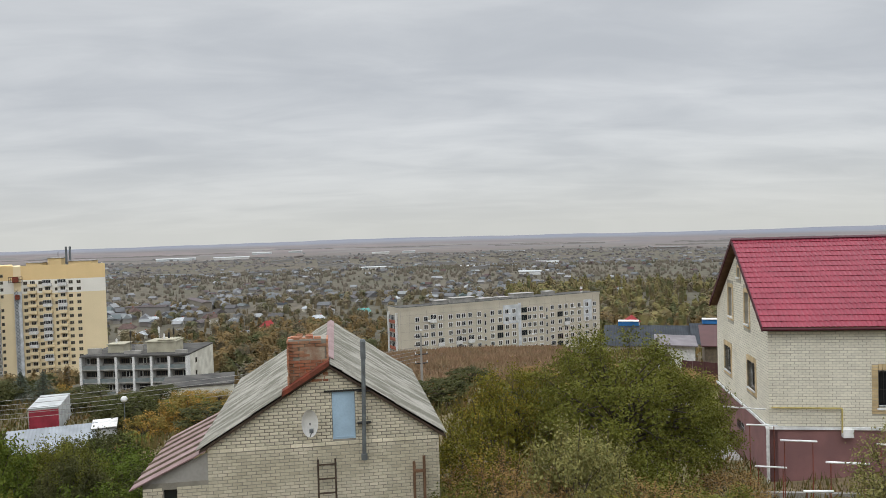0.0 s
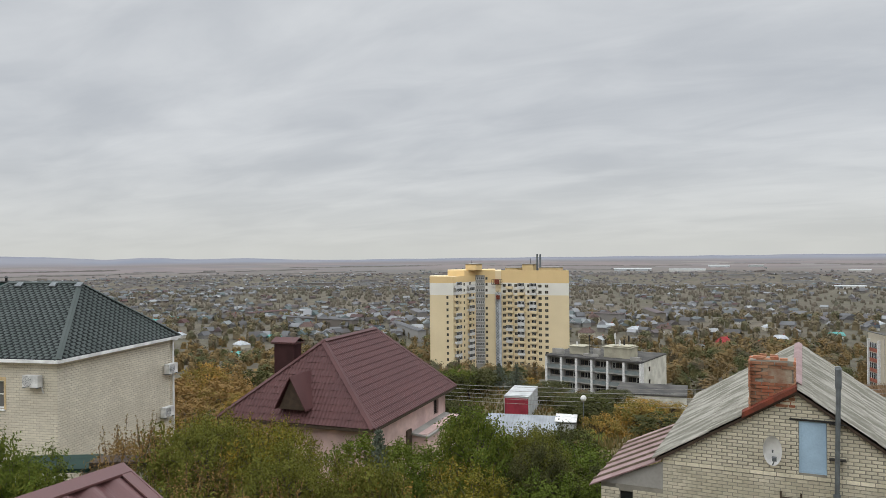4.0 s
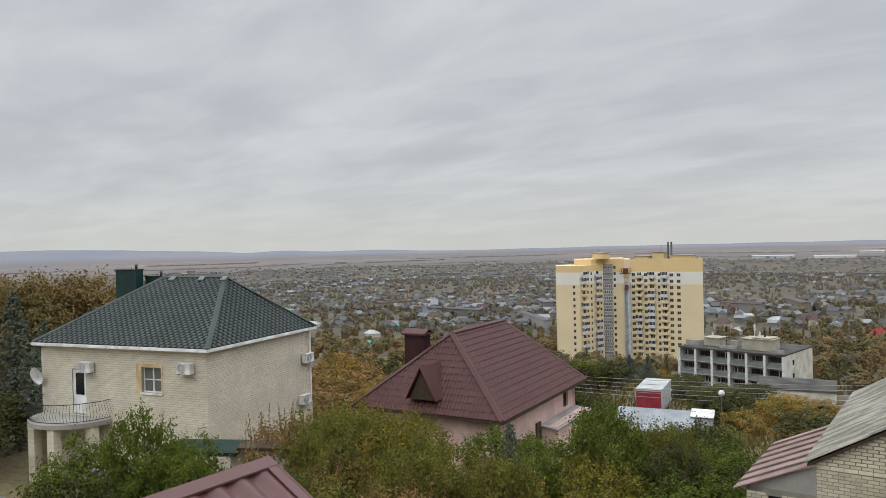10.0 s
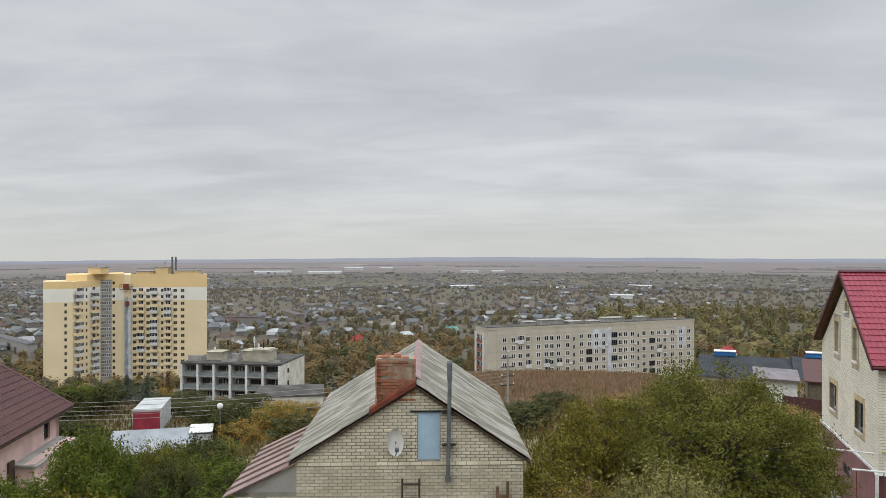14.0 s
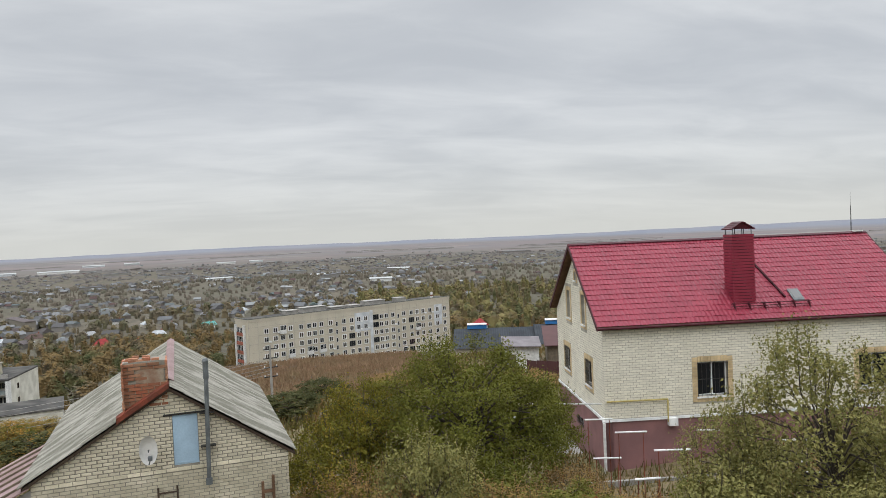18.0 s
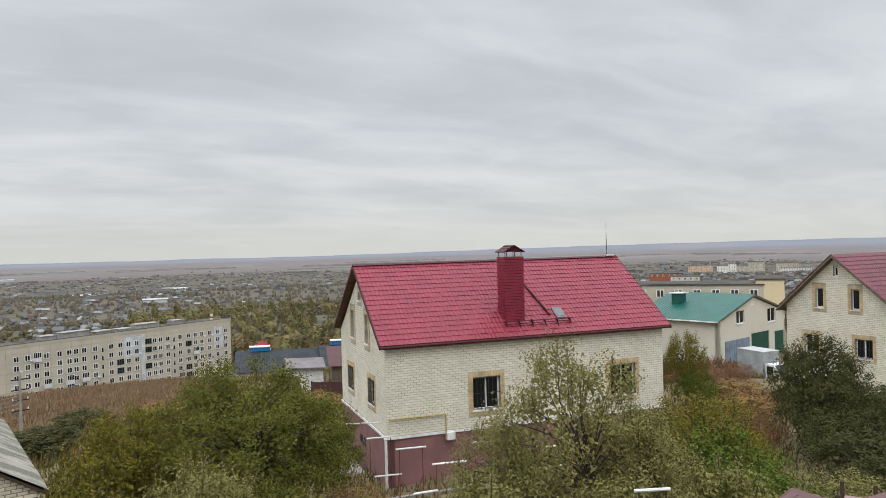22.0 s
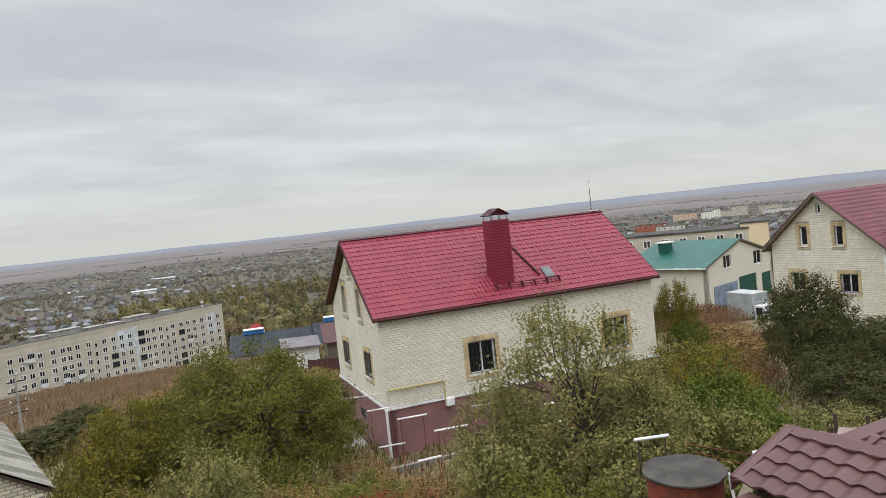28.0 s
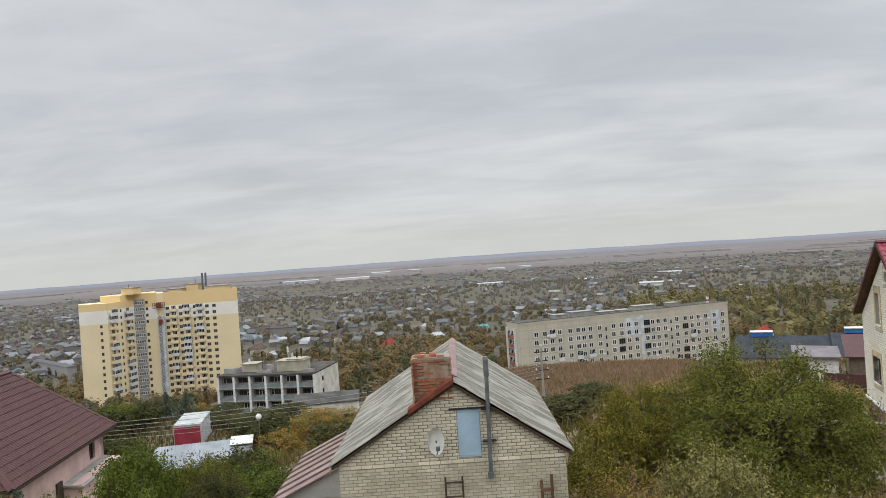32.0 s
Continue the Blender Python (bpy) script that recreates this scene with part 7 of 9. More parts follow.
M["needle"] = many_mat("needle", [(0.086, 0.107, 0.077), (0.140, 0.159, 0.120), (0.069, 0.085, 0.058), (0.199, 0.212, 0.159)], 0.7, spec=0.08, patch=0.5)

T = {}
T["big"] = tree_proto("apricot_tree", "large dense tree with a domed dark green crown", "tree", "leaf_olive", seed=1, height=5.6, spread=3.2, boughs=84, leaves=430, leaf=0.085, bough=0.62, bark_r=0.13, low=-0.45, mid_h=0.50, ragged=0.20, shoots=26, shoot=0.7, fill=0.3)
T["olive"] = tree_proto("fruit_tree", "broad fruit tree with dull olive autumn leaves", "tree", "leaf_olive", seed=21, height=4.6, spread=2.4, boughs=44, leaves=300, leaf=0.090, bough=0.58, bark_r=0.10, shoots=14, shoot=0.7)
T["olive2"] = tree_proto("fruit_tree", "rounded tree with green and bronze autumn leaves", "tree", "leaf_yellow", seed=2, height=4.4, spread=2.2, boughs=42, leaves=280, leaf=0.090, bough=0.55, bark_r=0.09, shoots=20, shoot=0.6)
T["airy"] = tree_proto("apple_tree", "open apple tree with upright shoots and yellowing leaves", "tree", "leaf_apple", seed=3, height=4.8, spread=1.9, boughs=50, leaves=250, leaf=0.074, bough=0.50, bark_r=0.07, low=-0.6, mid_h=0.50, ragged=0.42, shoots=46, shoot=0.6, fill=0.15)
T["green"] = tree_proto("pear_tree", "fresh green pear tree with long shoots", "tree", "leaf_green", seed=4, height=4.4, spread=1.8, boughs=34, leaves=220, leaf=0.105, bough=0.50, bark_r=0.08, low=-0.5, ragged=0.35, shoots=34, shoot=0.6)
T["dark"] = tree_proto("plum_tree", "dense dark green tree with a rounded crown", "tree", "leaf_dark", seed=5, height=4.8, spread=2.4, boughs=46, leaves=270, leaf=0.105, bough=0.58, bark_r=0.11, low=-0.5, ragged=0.22, shoots=20, shoot=0.7, fill=0.3)
T["yellow"] = tree_proto("shrub", "tall shrub turning yellow and green", "shrub", "leaf_yellow", seed=6, height=3.2, spread=1.6, boughs=28, leaves=170, leaf=0.085, bough=0.42, bark_r=0.045, stems=5, low=-0.5, ragged=0.4, shoots=26, shoot=0.6)
T["pale"] = tree_proto("shrub", "loose shrub with pale grey-green leaves", "shrub", "leaf_apple", seed=36, height=3.0, spread=1.4, boughs=24, leaves=150, leaf=0.084, bough=0.42, bark_r=0.04, stems=5, low=-0.5, ragged=0.45, shoots=30, shoot=0.6, fill=0.12)
T["brown"] = tree_proto("shrub", "half-bare shrub with brown autumn leaves", "shrub", "leaf_brown", seed=7, height=2.8, spread=1.6, boughs=28, leaves=100, leaf=0.070, bough=0.45, bark_r=0.035, stems=6, low=-0.5, ragged=0.45, shoots=26, shoot=0.8, fill=0.1, twigs=10)
T["red"] = tree_proto("shrub", "low shrub with dark red autumn leaves", "shrub", "leaf_red", seed=37, height=1.8, spread=0.9, boughs=14, leaves=90, leaf=0.075, bough=0.32, bark_r=0.03, stems=4, low=-0.5, ragged=0.4, shoots=10, shoot=0.5, twigs=8)
M["leaf_russet"] = many_mat("leaf_russet", [(0.130, 0.058, 0.032), (0.178, 0.082, 0.042), (0.150, 0.090, 0.044), (0.105, 0.050, 0.030)], 0.8, spec=0.08, translucent=0.2, patch=0.5)
T["russet"] = tree_proto("shrub", "half-bare shrub with reddish brown autumn leaves", "shrub", "leaf_russet", seed=52, height=2.8, spread=1.6, boughs=34, leaves=120, leaf=0.075, bough=0.48, bark_r=0.035, stems=6, low=-0.5, ragged=0.4, shoots=34, shoot=0.8, fill=0.1, twigs=12)
T["olivebush"] = tree_proto("shrub", "dense shrub with dull green and bronze leaves", "shrub", "leaf_olive", seed=8, height=2.6, spread=1.7, boughs=30, leaves=190, leaf=0.090, bough=0.45, bark_r=0.045, stems=5, low=-0.5, ragged=0.3, shoots=20, shoot=0.7)
T["greenbush"] = tree_proto("shrub", "fresh green shrub with upright shoots", "shrub", "leaf_green", seed=41, height=2.6, spread=1.6, boughs=30, leaves=170, leaf=0.090, bough=0.42, bark_r=0.045, stems=5, low=-0.5, ragged=0.4, shoots=26, shoot=0.6)
T["darkbush"] = tree_proto("shrub", "dark green rounded shrub", "shrub", "leaf_dark", seed=42, height=2.6, spread=1.8, boughs=32, leaves=190, leaf=0.095, bough=0.45, bark_r=0.05, stems=4, low=-0.5, ragged=0.28, shoots=14, shoot=0.5, fill=0.3)
T["orange"] = tree_proto("tree", "tree in orange and golden autumn colour", "tree", "leaf_orange", seed=9, height=5.5, spread=2.1, boughs=32, leaves=110, leaf=0.17, bough=0.6, bark_r=0.10, twig_wood=False, ragged=0.35)
T["autumn"] = tree_proto("tree", "dense tree in brownish orange autumn colour", "tree", "leaf_rust", seed=29, height=5.5, spread=2.3, boughs=60, leaves=200, leaf=0.13, bough=0.55, bark_r=0.10, twig_wood=False, fill=0.4)
T["brownfar"] = tree_proto("shrub", "half-bare rusty brown shrub on the slope", "shrub", "leaf_brown", seed=17, height=2.8, spread=1.6, boughs=22, leaves=80, leaf=0.15, bough=0.45, bark_r=0.04, stems=4, twig_wood=False)
T["yellowfar"] = tree_proto("shrub", "yellow-green shrub on the slope", "shrub", "leaf_yellow", seed=18, height=3.2, spread=1.6, boughs=22, leaves=80, leaf=0.17, bough=0.45, bark_r=0.04, stems=4, twig_wood=False)
T["wood"] = tree_proto("tree", "leafy tree with dull green autumn crown", "tree", "leaf_dark", seed=10, height=6.5, spread=2.6, boughs=34, leaves=80, leaf=0.26, bough=0.7, bark_r=0.12, twig_wood=False, fill=0.3)


def spruce_proto(seed, height, spread):
    """A conifer: whorls of drooping boughs with short needles."""
    g = np.random.default_rng(seed)
    t = thing("spruce", "blue-grey spruce with drooping boughs", "tree", group="garden trees and shrubs")
    wood = Shape()
    wood.rod((0, 0, -0.3), (0, 0, height), height * 0.018, 0.01, 7)
    pts = []
    for k in range(34):
        z = height * (0.05 + 0.93 * k / 34)
        r = spread * (1 - k / 34) ** 0.85 + 0.1
        for b in range(9):
            w = g.uniform(0, 2 * np.pi)
            ln = r * g.uniform(0.75, 1.1)
            e = np.array([math.cos(w) * ln, math.sin(w) * ln, z - 0.16 * ln + 0.05])
            o = np.array([0, 0, z])
            wood.rod(tuple(o), tuple(e), 0.018, 0.006, 3, False)
            m = int(26 * ln / spread) + 8
            s = g.uniform(0.1, 1.05, m)[:, None]
            side = np.array([-math.sin(w), math.cos(w), 0])
            pts.append(o + (e - o) * s + side * g.normal(size=(m, 1)) * 0.22 * ln * (1.1 - s) + g.normal(size=(m, 3)) * 0.04)
    P = np.concatenate(pts)
    V, F = leaves_at(P, g.uniform(0.10, 0.20, len(P)), g, g.normal(size=P.shape) * 0.5)
    part("trunk", wood, M["bark"], t)
    part("crown", raw_mesh("crown", V, F, M["needle"]), None, t)
    return t


T["spruce"] = spruce_proto(11, 8.0, 2.0)

# kind, x, y, height of the top above the datum (None: its own height), spread
PLANTS = [
    # beside and behind the old house
    ("big", 5.6, 23.4, -4.0, 1.0), ("olive", 8.0, 24.4, -5.6, 0.8), ("olive2", 2.2, 24.0, -5.0, 0.75), ("yellow", 1.2, 22.6, -5.7, 1.0), ("yellow", 0.9, 20.8, -6.4, 1.0), ("brown", -0.2, 19.4, -6.8, 1.0), ("brown", 1.7, 18.4, -6.0, 1.0),
    ("pale", 2.9, 17.2, -5.1, 0.9), ("pale", 3.6, 18.0, -5.7, 1.0), ("brown", 1.9, 16.4, -6.0, 0.9), ("olivebush", 0.4, 17.6, -6.6, 0.8), ("yellow", 3.4, 14.6, -5.9, 0.9), ("brown", 4.6, 16.8, -6.3, 1.0), ("olivebush", 5.0, 19.0, -6.9, 1.1), ("brown", 7.6, 20.8, -7.6, 1.2), ("olivebush", 6.6, 17.4, -6.9, 1.0),
    ("brown", 9.0, 23.2, -8.1, 1.0), ("red", 6.2, 15.0, -6.3, 0.9), ("red", 5.0, 14.0, -6.3, 0.8), ("red", 8.4, 17.6, -7.6, 0.8), ("brown", 8.4, 19.0, -7.8, 1.0), ("olivebush", 5.6, 13.4, -6.3, 0.8), ("brown", 7.2, 14.8, -6.2, 0.9),
    # in front of the red-roofed house
    ("airy", 9.8, 12.6, -2.6, 0.95), ("airy", 8.7, 13.4, -4.2, 0.75), ("airy", 11.2, 12.2, -3.9, 0.8), ("pale", 7.8, 12.4, -4.9, 0.9), ("airy", 12.2, 13.4, -4.5, 0.8), ("pale", 9.4, 10.6, -4.7, 0.9), ("pale", 11.6, 10.4, -4.8, 0.9), ("brown", 13.4, 13.6, -5.4, 0.9),
    ("olive2", 15.4, 14.2, -4.6, 0.75), ("green", 14.4, 12.6, -5.0, 0.9), ("green", 13.4, 11.0, -5.2, 0.8), ("olivebush", 12.4, 9.6, -5.3, 0.8), ("olivebush", 7.6, 10.6, -5.2, 0.8), ("brown", 13.6, 16.0, -6.3, 1.0), ("brown", 16.8, 16.4, -6.4, 1.0), ("yellow", 17.4, 15.2, -5.9, 0.8),
    ("brown", 18.2, 19.0, -7.6, 1.1), ("brown", 15.2, 19.2, -7.9, 1.0), ("brown", 21.0, 20.8, -7.6, 1.1), ("brown", 11.6, 17.6, -7.6, 0.8), ("olivebush", 10.0, 16.0, -6.7, 0.8), ("brown", 23.6, 21.6, -7.8, 1.0), ("yellow", 19.8, 16.6, -6.6, 0.8), ("pale", 16.2, 10.8, -5.9, 0.9),
    # dark trees before the gabled house
    ("dark", 26.1, 18.0, -4.3, 0.75), ("dark", 24.8, 17.0, -5.4, 0.75), ("dark", 28.6, 16.0, -6.3, 1.0), ("dark", 31.0, 14.2, -5.7, 0.7), ("dark", 27.4, 15.0, -5.9, 1.1), ("dark", 23.6, 15.4, -6.2, 0.8), ("dark", 21.8, 13.4, -6.4, 0.9),
    ("olive2", 29.6, 28.0, -5.4, 0.55), ("green", 29.2, 26.8, -7.2, 0.6), ("russet", 33.4, 29.4, -8.2, 1.2), ("russet", 35.4, 30.4, -8.3, 1.2), ("russet", 38.0, 37.0, -8.6, 1.5), ("russet", 41.2, 35.6, -8.9, 1.5), ("russet", 43.4, 37.8, -9.2, 1.4), ("russet", 36.0, 33.6, -8.8, 1.3), ("russet", 39.4, 33.0, -9.0, 1.2), ("brown", 24.6, 20.4, -7.0, 1.0), ("russet", 22.4, 18.2, -6.9, 0.9), ("brown", 27.2, 22.0, -7.3, 1.1), ("russet", 29.8, 23.8, -7.6, 1.1), ("pale", 20.6, 17.8, -6.9, 0.9), ("brown", 31.6, 26.4, -7.9, 1.2), ("russet", 26.0, 23.6, -7.9, 1.0), ("orange", 47.0, 50.0, -9.8, 0.6),
    # by the shingle house
    ("spruce", -43.4, 13.4, -2.6, 1.1), ("spruce", -46.4, 15.8, -4.6, 1.0), ("autumn", -58.0, 18.0, -2.4, 1.9), ("autumn", -60.0, 23.0, -2.5, 2.0), ("autumn", -62.0, 28.0, -3.4, 2.0), ("wood", -38.4, 9.2, -7.2, 0.8), ("wood", -41.0, 11.0, -7.0, 0.9), ("wood", -45.6, 12.6, -7.6, 0.9),
    ("green", -17.7, 8.2, -4.2, 0.6), ("green", -16.3, 8.7, -4.7, 0.55), ("green", -19.2, 7.2, -5.0, 0.7), ("green", -18.6, 9.0, -5.4, 0.7), ("green", -15.2, 7.9, -5.6, 0.6), ("dark", -17.4, 6.2, -5.4, 0.7),
    # between the houses
    ("brown", -19.0, 12.8, -5.6, 1.0), ("brown", -17.6, 12.0, -4.9, 0.9), ("olivebush", -16.6, 12.6, -4.9, 0.9), ("olive", -15.0, 12.2, -4.6, 0.6), ("brown", -14.2, 11.2, -5.2, 0.8), ("yellow", -13.2, 12.6, -4.7, 0.85), ("olive", -12.2, 12.0, -4.8, 0.55), ("brown", -11.6, 10.8, -5.2, 0.8), ("brown", -20.6, 14.4, -6.2, 1.0),
    ("yellow", -18.4, 15.6, -5.8, 1.1), ("yellow", -15.6, 14.4, -5.2, 0.9), ("brown", -16.8, 14.8, -5.9, 1.0), ("orange", -14.6, 13.0, -5.8, 0.45), ("olivebush", -13.4, 10.2, -5.6, 0.9), ("brown", -12.6, 9.4, -5.7, 0.8), ("olive", -11.2, 13.4, -5.2, 0.6), ("yellow", -21.6, 17.6, -6.2, 1.1), ("brown", -23.6, 19.4, -7.0, 1.2), ("yellow", -19.0, 18.4, -6.4, 1.0), ("brown", -22.0, 20.6, -7.0, 1.1),
    ("green", -13.4, 16.4, -5.7, 0.8), ("green", -11.6, 19.2, -5.2, 0.75), ("green", -13.4, 21.8, -6.4, 1.0), ("green", -14.2, 19.2, -6.6, 0.8), ("olive", -10.6, 20.8, -6.0, 0.6), ("dark", -12.2, 26.6, -7.4, 0.9), ("spruce", -12.3, 15.4, -5.2, 0.45), ("yellow", -10.4, 16.6, -6.1, 0.9), ("orange", -11.6, 14.4, -5.9, 0.5), ("brown", -12.4, 14.4, -5.7, 0.8),
    ("green", -9.0, 18.6, -6.6, 0.8), ("dark", -9.8, 19.6, -6.2, 0.55), ("yellow", -9.0, 14.4, -6.1, 0.9), ("orange", -8.6, 12.6, -6.1, 0.5), ("brown", -9.4, 13.2, -6.0, 0.8), ("green", -10.4, 24.0, -7.2, 0.9), ("dark", -8.6, 22.0, -7.4, 0.7), ("green", -8.0, 20.2, -7.0, 0.7), ("brown", -7.8, 15.6, -6.8, 0.8),
    # rusty shrubs behind, between the shingle house and the pink house
    ("brown", -44.8, 31.6, -8.6, 1.7), ("brown", -40.0, 30.4, -8.8, 1.6), ("brown", -36.0, 27.4, -9.0, 1.5), ("orange", -46.0, 37.0, -9.0, 1.0), ("brown", -41.0, 35.0, -9.4, 1.6), ("brown", -33.6, 29.2, -9.6, 1.4), ("brown", -48.0, 40.0, -9.6, 1.8), ("orange", -37.0, 33.0, -9.6, 0.8),
    ("yellow", -30.0, 26.6, -9.0, 1.3), ("yellow", -52.0, 36.0, -10.0, 1.8), ("wood", -50.0, 45.0, -11.0, 1.0), ("brown", -31.4, 32.6, -10.0, 1.3),
    # slope behind: round the shed, the lorry and the workshop
    ("wood", -46.0, 76.0, -15.2, 1.1), ("wood", -51.0, 92.0, -17.6, 1.2), ("spruce", -44.0, 84.0, -15.4, 0.9), ("spruce", -47.6, 86.0, -15.8, 0.9), ("wood", -41.0, 88.0, -19.6, 1.1), ("wood", -36.0, 92.0, -20.0, 1.1), ("wood", -27.0, 64.0, -14.2, 1.0), ("wood", -55.0, 84.0, -17.0, 1.1), ("wood", -31.0, 84.0, -18.1, 1.0),
    ("orange", -19.0, 56.0, -12.2, 0.95), ("orange", -20.6, 53.0, -13.0, 0.85), ("orange", -16.8, 58.0, -13.6, 0.9), ("orange", -14.4, 56.4, -14.2, 0.9), ("wood", -24.0, 60.0, -13.4, 0.9), ("orange", -12.0, 60.0, -14.8, 0.9), ("wood", -21.6, 46.0, -13.4, 0.9), ("wood", -26.0, 44.0, -13.8, 0.9), ("green", -18.0, 42.0, -13.0, 1.0), ("green", -16.0, 36.0, -11.4, 1.0), ("wood", -12.0, 40.0, -12.6, 0.8),
    ("wood", -34.6, 58.0, -15.6, 0.6), ("wood", -39.0, 62.0, -15.6, 0.9), ("yellow", -44.0, 60.0, -15.4, 1.6), ("wood", -33.0, 78.0, -17.2, 1.0), ("wood", -29.0, 74.0, -16.4, 1.0), ("orange", -60.0, 120.0, -24.0, 1.2), ("wood", -64.0, 110.0, -23.0, 1.3), ("wood", -56.0, 108.0, -22.6, 1.3),
    # green thicket before the old office block
    ("wood", -44.6, 68.8, -14.2, 1.0), ("green", -47.0, 74.0, -14.6, 1.5), ("wood", -30.0, 70.0, -15.5, 1.0), ("green", -27.0, 66.0, -14.6, 1.3), ("wood", -47.0, 80.0, -15.8, 1.1), ("wood", -38.0, 78.0, -17.6, 1.1), ("green", -23.6, 70.0, -15.6, 1.3), ("orange", -26.0, 80.0, -17.2, 0.9), ("orange", -22.0, 76.0, -16.4, 0.9), ("wood", -40.0, 60.0, -15.0, 0.8), ("green", -44.0, 62.0, -14.0, 1.2),
    # down the slope past the old house
    ("wood", 0.4, 60.0, -13.8, 0.9), ("wood", -2.6, 64.0, -14.6, 0.9), ("wood", 2.4, 52.0, -12.8, 0.8), ("brown", 3.4, 58.0, -13.6, 1.6), ("brown", 6.4, 66.0, -14.6, 1.6), ("yellow", 8.0, 58.0, -12.8, 1.5), ("yellow", 12.0, 62.0, -13.2, 1.5), ("wood", -4.6, 54.0, -13.6, 0.8), ("brown", 14.4, 66.0, -13.6, 1.6), ("brown", 10.0, 70.0, -15.0, 1.6),
    ("wood", 4.0, 40.0, -10.6, 0.8), ("wood", 0.0, 42.0, -11.4, 0.8), ("yellow", 8.0, 44.0, -11.0, 1.3), ("brown", 17.0, 48.0, -11.4, 1.4), ("yellow", 22.0, 50.0, -11.4, 1.3), ("yellow", 14.0, 50.0, -11.4, 1.3), ("wood", 11.0, 36.0, -9.8, 0.7), ("brown", 19.0, 58.0, -12.0, 1.4), ("yellow", 26.0, 56.0, -11.8, 1.4),
]


def plant_all():
    g = random.Random(31)
    own = {}
    for k, t in T.items():
        for o in t.children:
            if o.name.startswith("crown"):
                co = np.empty(len(o.data.vertices) * 3, np.float32)
                o.data.vertices.foreach_get("co", co)
                own[k] = float(np.percentile(co[2::3], 99.0))
    for kind, x, y, top, spread in PLANTS:
        if kind in ("brown", "yellow") and math.hypot(x, y) > 33:
            kind += "far"
        z = gz(x, y) - 0.05
        tall = (top - z) / own[kind]
        tall = max(0.25, tall)
        low = {"green": "greenbush", "dark": "darkbush", "olive": "olivebush", "olive2": "yellow", "airy": "pale"}.get(kind)
        if low and tall < 0.66 and math.hypot(x, y) < 40:
            kind, spread = low, spread * 1.2
            tall = (top - z) / own[kind]
        m = Matrix.Translation((x, y, z)) @ Matrix.Rotation(g.uniform(0, 6.28), 4, "Z") @ Matrix.Diagonal((spread, spread, tall, 1))
        copy_thing(T[kind], m)
    for t in T.values():
        for o in list(t.children_recursive) + [t]:
            bpy.data.objects.remove(o)


plant_all()


def weeds():
    """Undergrowth: tall dry stalks and leaves that cover the gardens and the bank."""
    g = np.random.default_rng(14)
    for nm, n, x0, x1, y0, y1, hgt, wid, m, lb in (("garden_weeds", 60000, -30, 36, 6, 40, 0.34, 0.035, "weed", "tangle of weeds and fallen leaves in the gardens"),
                                                  ("dry_grass", 80000, -18, 34, 84, 190, 0.75, 0.10, "dry_grass", "tall reddish dry grass on the bank"),
                                                  ("slope_weeds", 50000, -70, 60, 38, 90, 0.55, 0.10, "weed", "rough weeds on the slope")):
        x, y = g.uniform(x0, x1, n), g.uniform(y0, y1, n)
        z = ground_z(x, y)
        h = hgt * g.uniform(0.4, 1.4, n)
        w = g.uniform(0, 2 * np.pi, n)
        lean = g.normal(size=(n, 2)) * 0.35 * h[:, None]
        s = wid * g.uniform(0.6, 1.5, n)
        a = np.stack([x - np.cos(w) * s, y - np.sin(w) * s, z - 0.05], 1)
        b = np.stack([x + np.cos(w) * s, y + np.sin(w) * s, z - 0.05], 1)
        c = np.stack([x + lean[:, 0], y + lean[:, 1], z + h], 1)
        V = np.stack([a, b, c], 1).reshape(-1, 3)
        tagged(new(nm, raw_mesh(nm, V, np.arange(len(V)).reshape(-1, 3), M[m])), lb, "weeds", kind="stuff")


M["weed"] = many_mat("weed", [(0.099, 0.092, 0.025), (0.145, 0.104, 0.037), (0.079, 0.080, 0.023), (0.197, 0.127, 0.049), (0.119, 0.069, 0.029)], 0.85, patch=0.4)
M["dry_grass"] = many_mat("dry_grass", [(0.215, 0.136, 0.088), (0.306, 0.196, 0.122), (0.181, 0.119, 0.070), (0.261, 0.183, 0.108), (0.170, 0.136, 0.070)], 0.9, spec=0.05, patch=0.25)
weeds()

# ---- smaller things ----


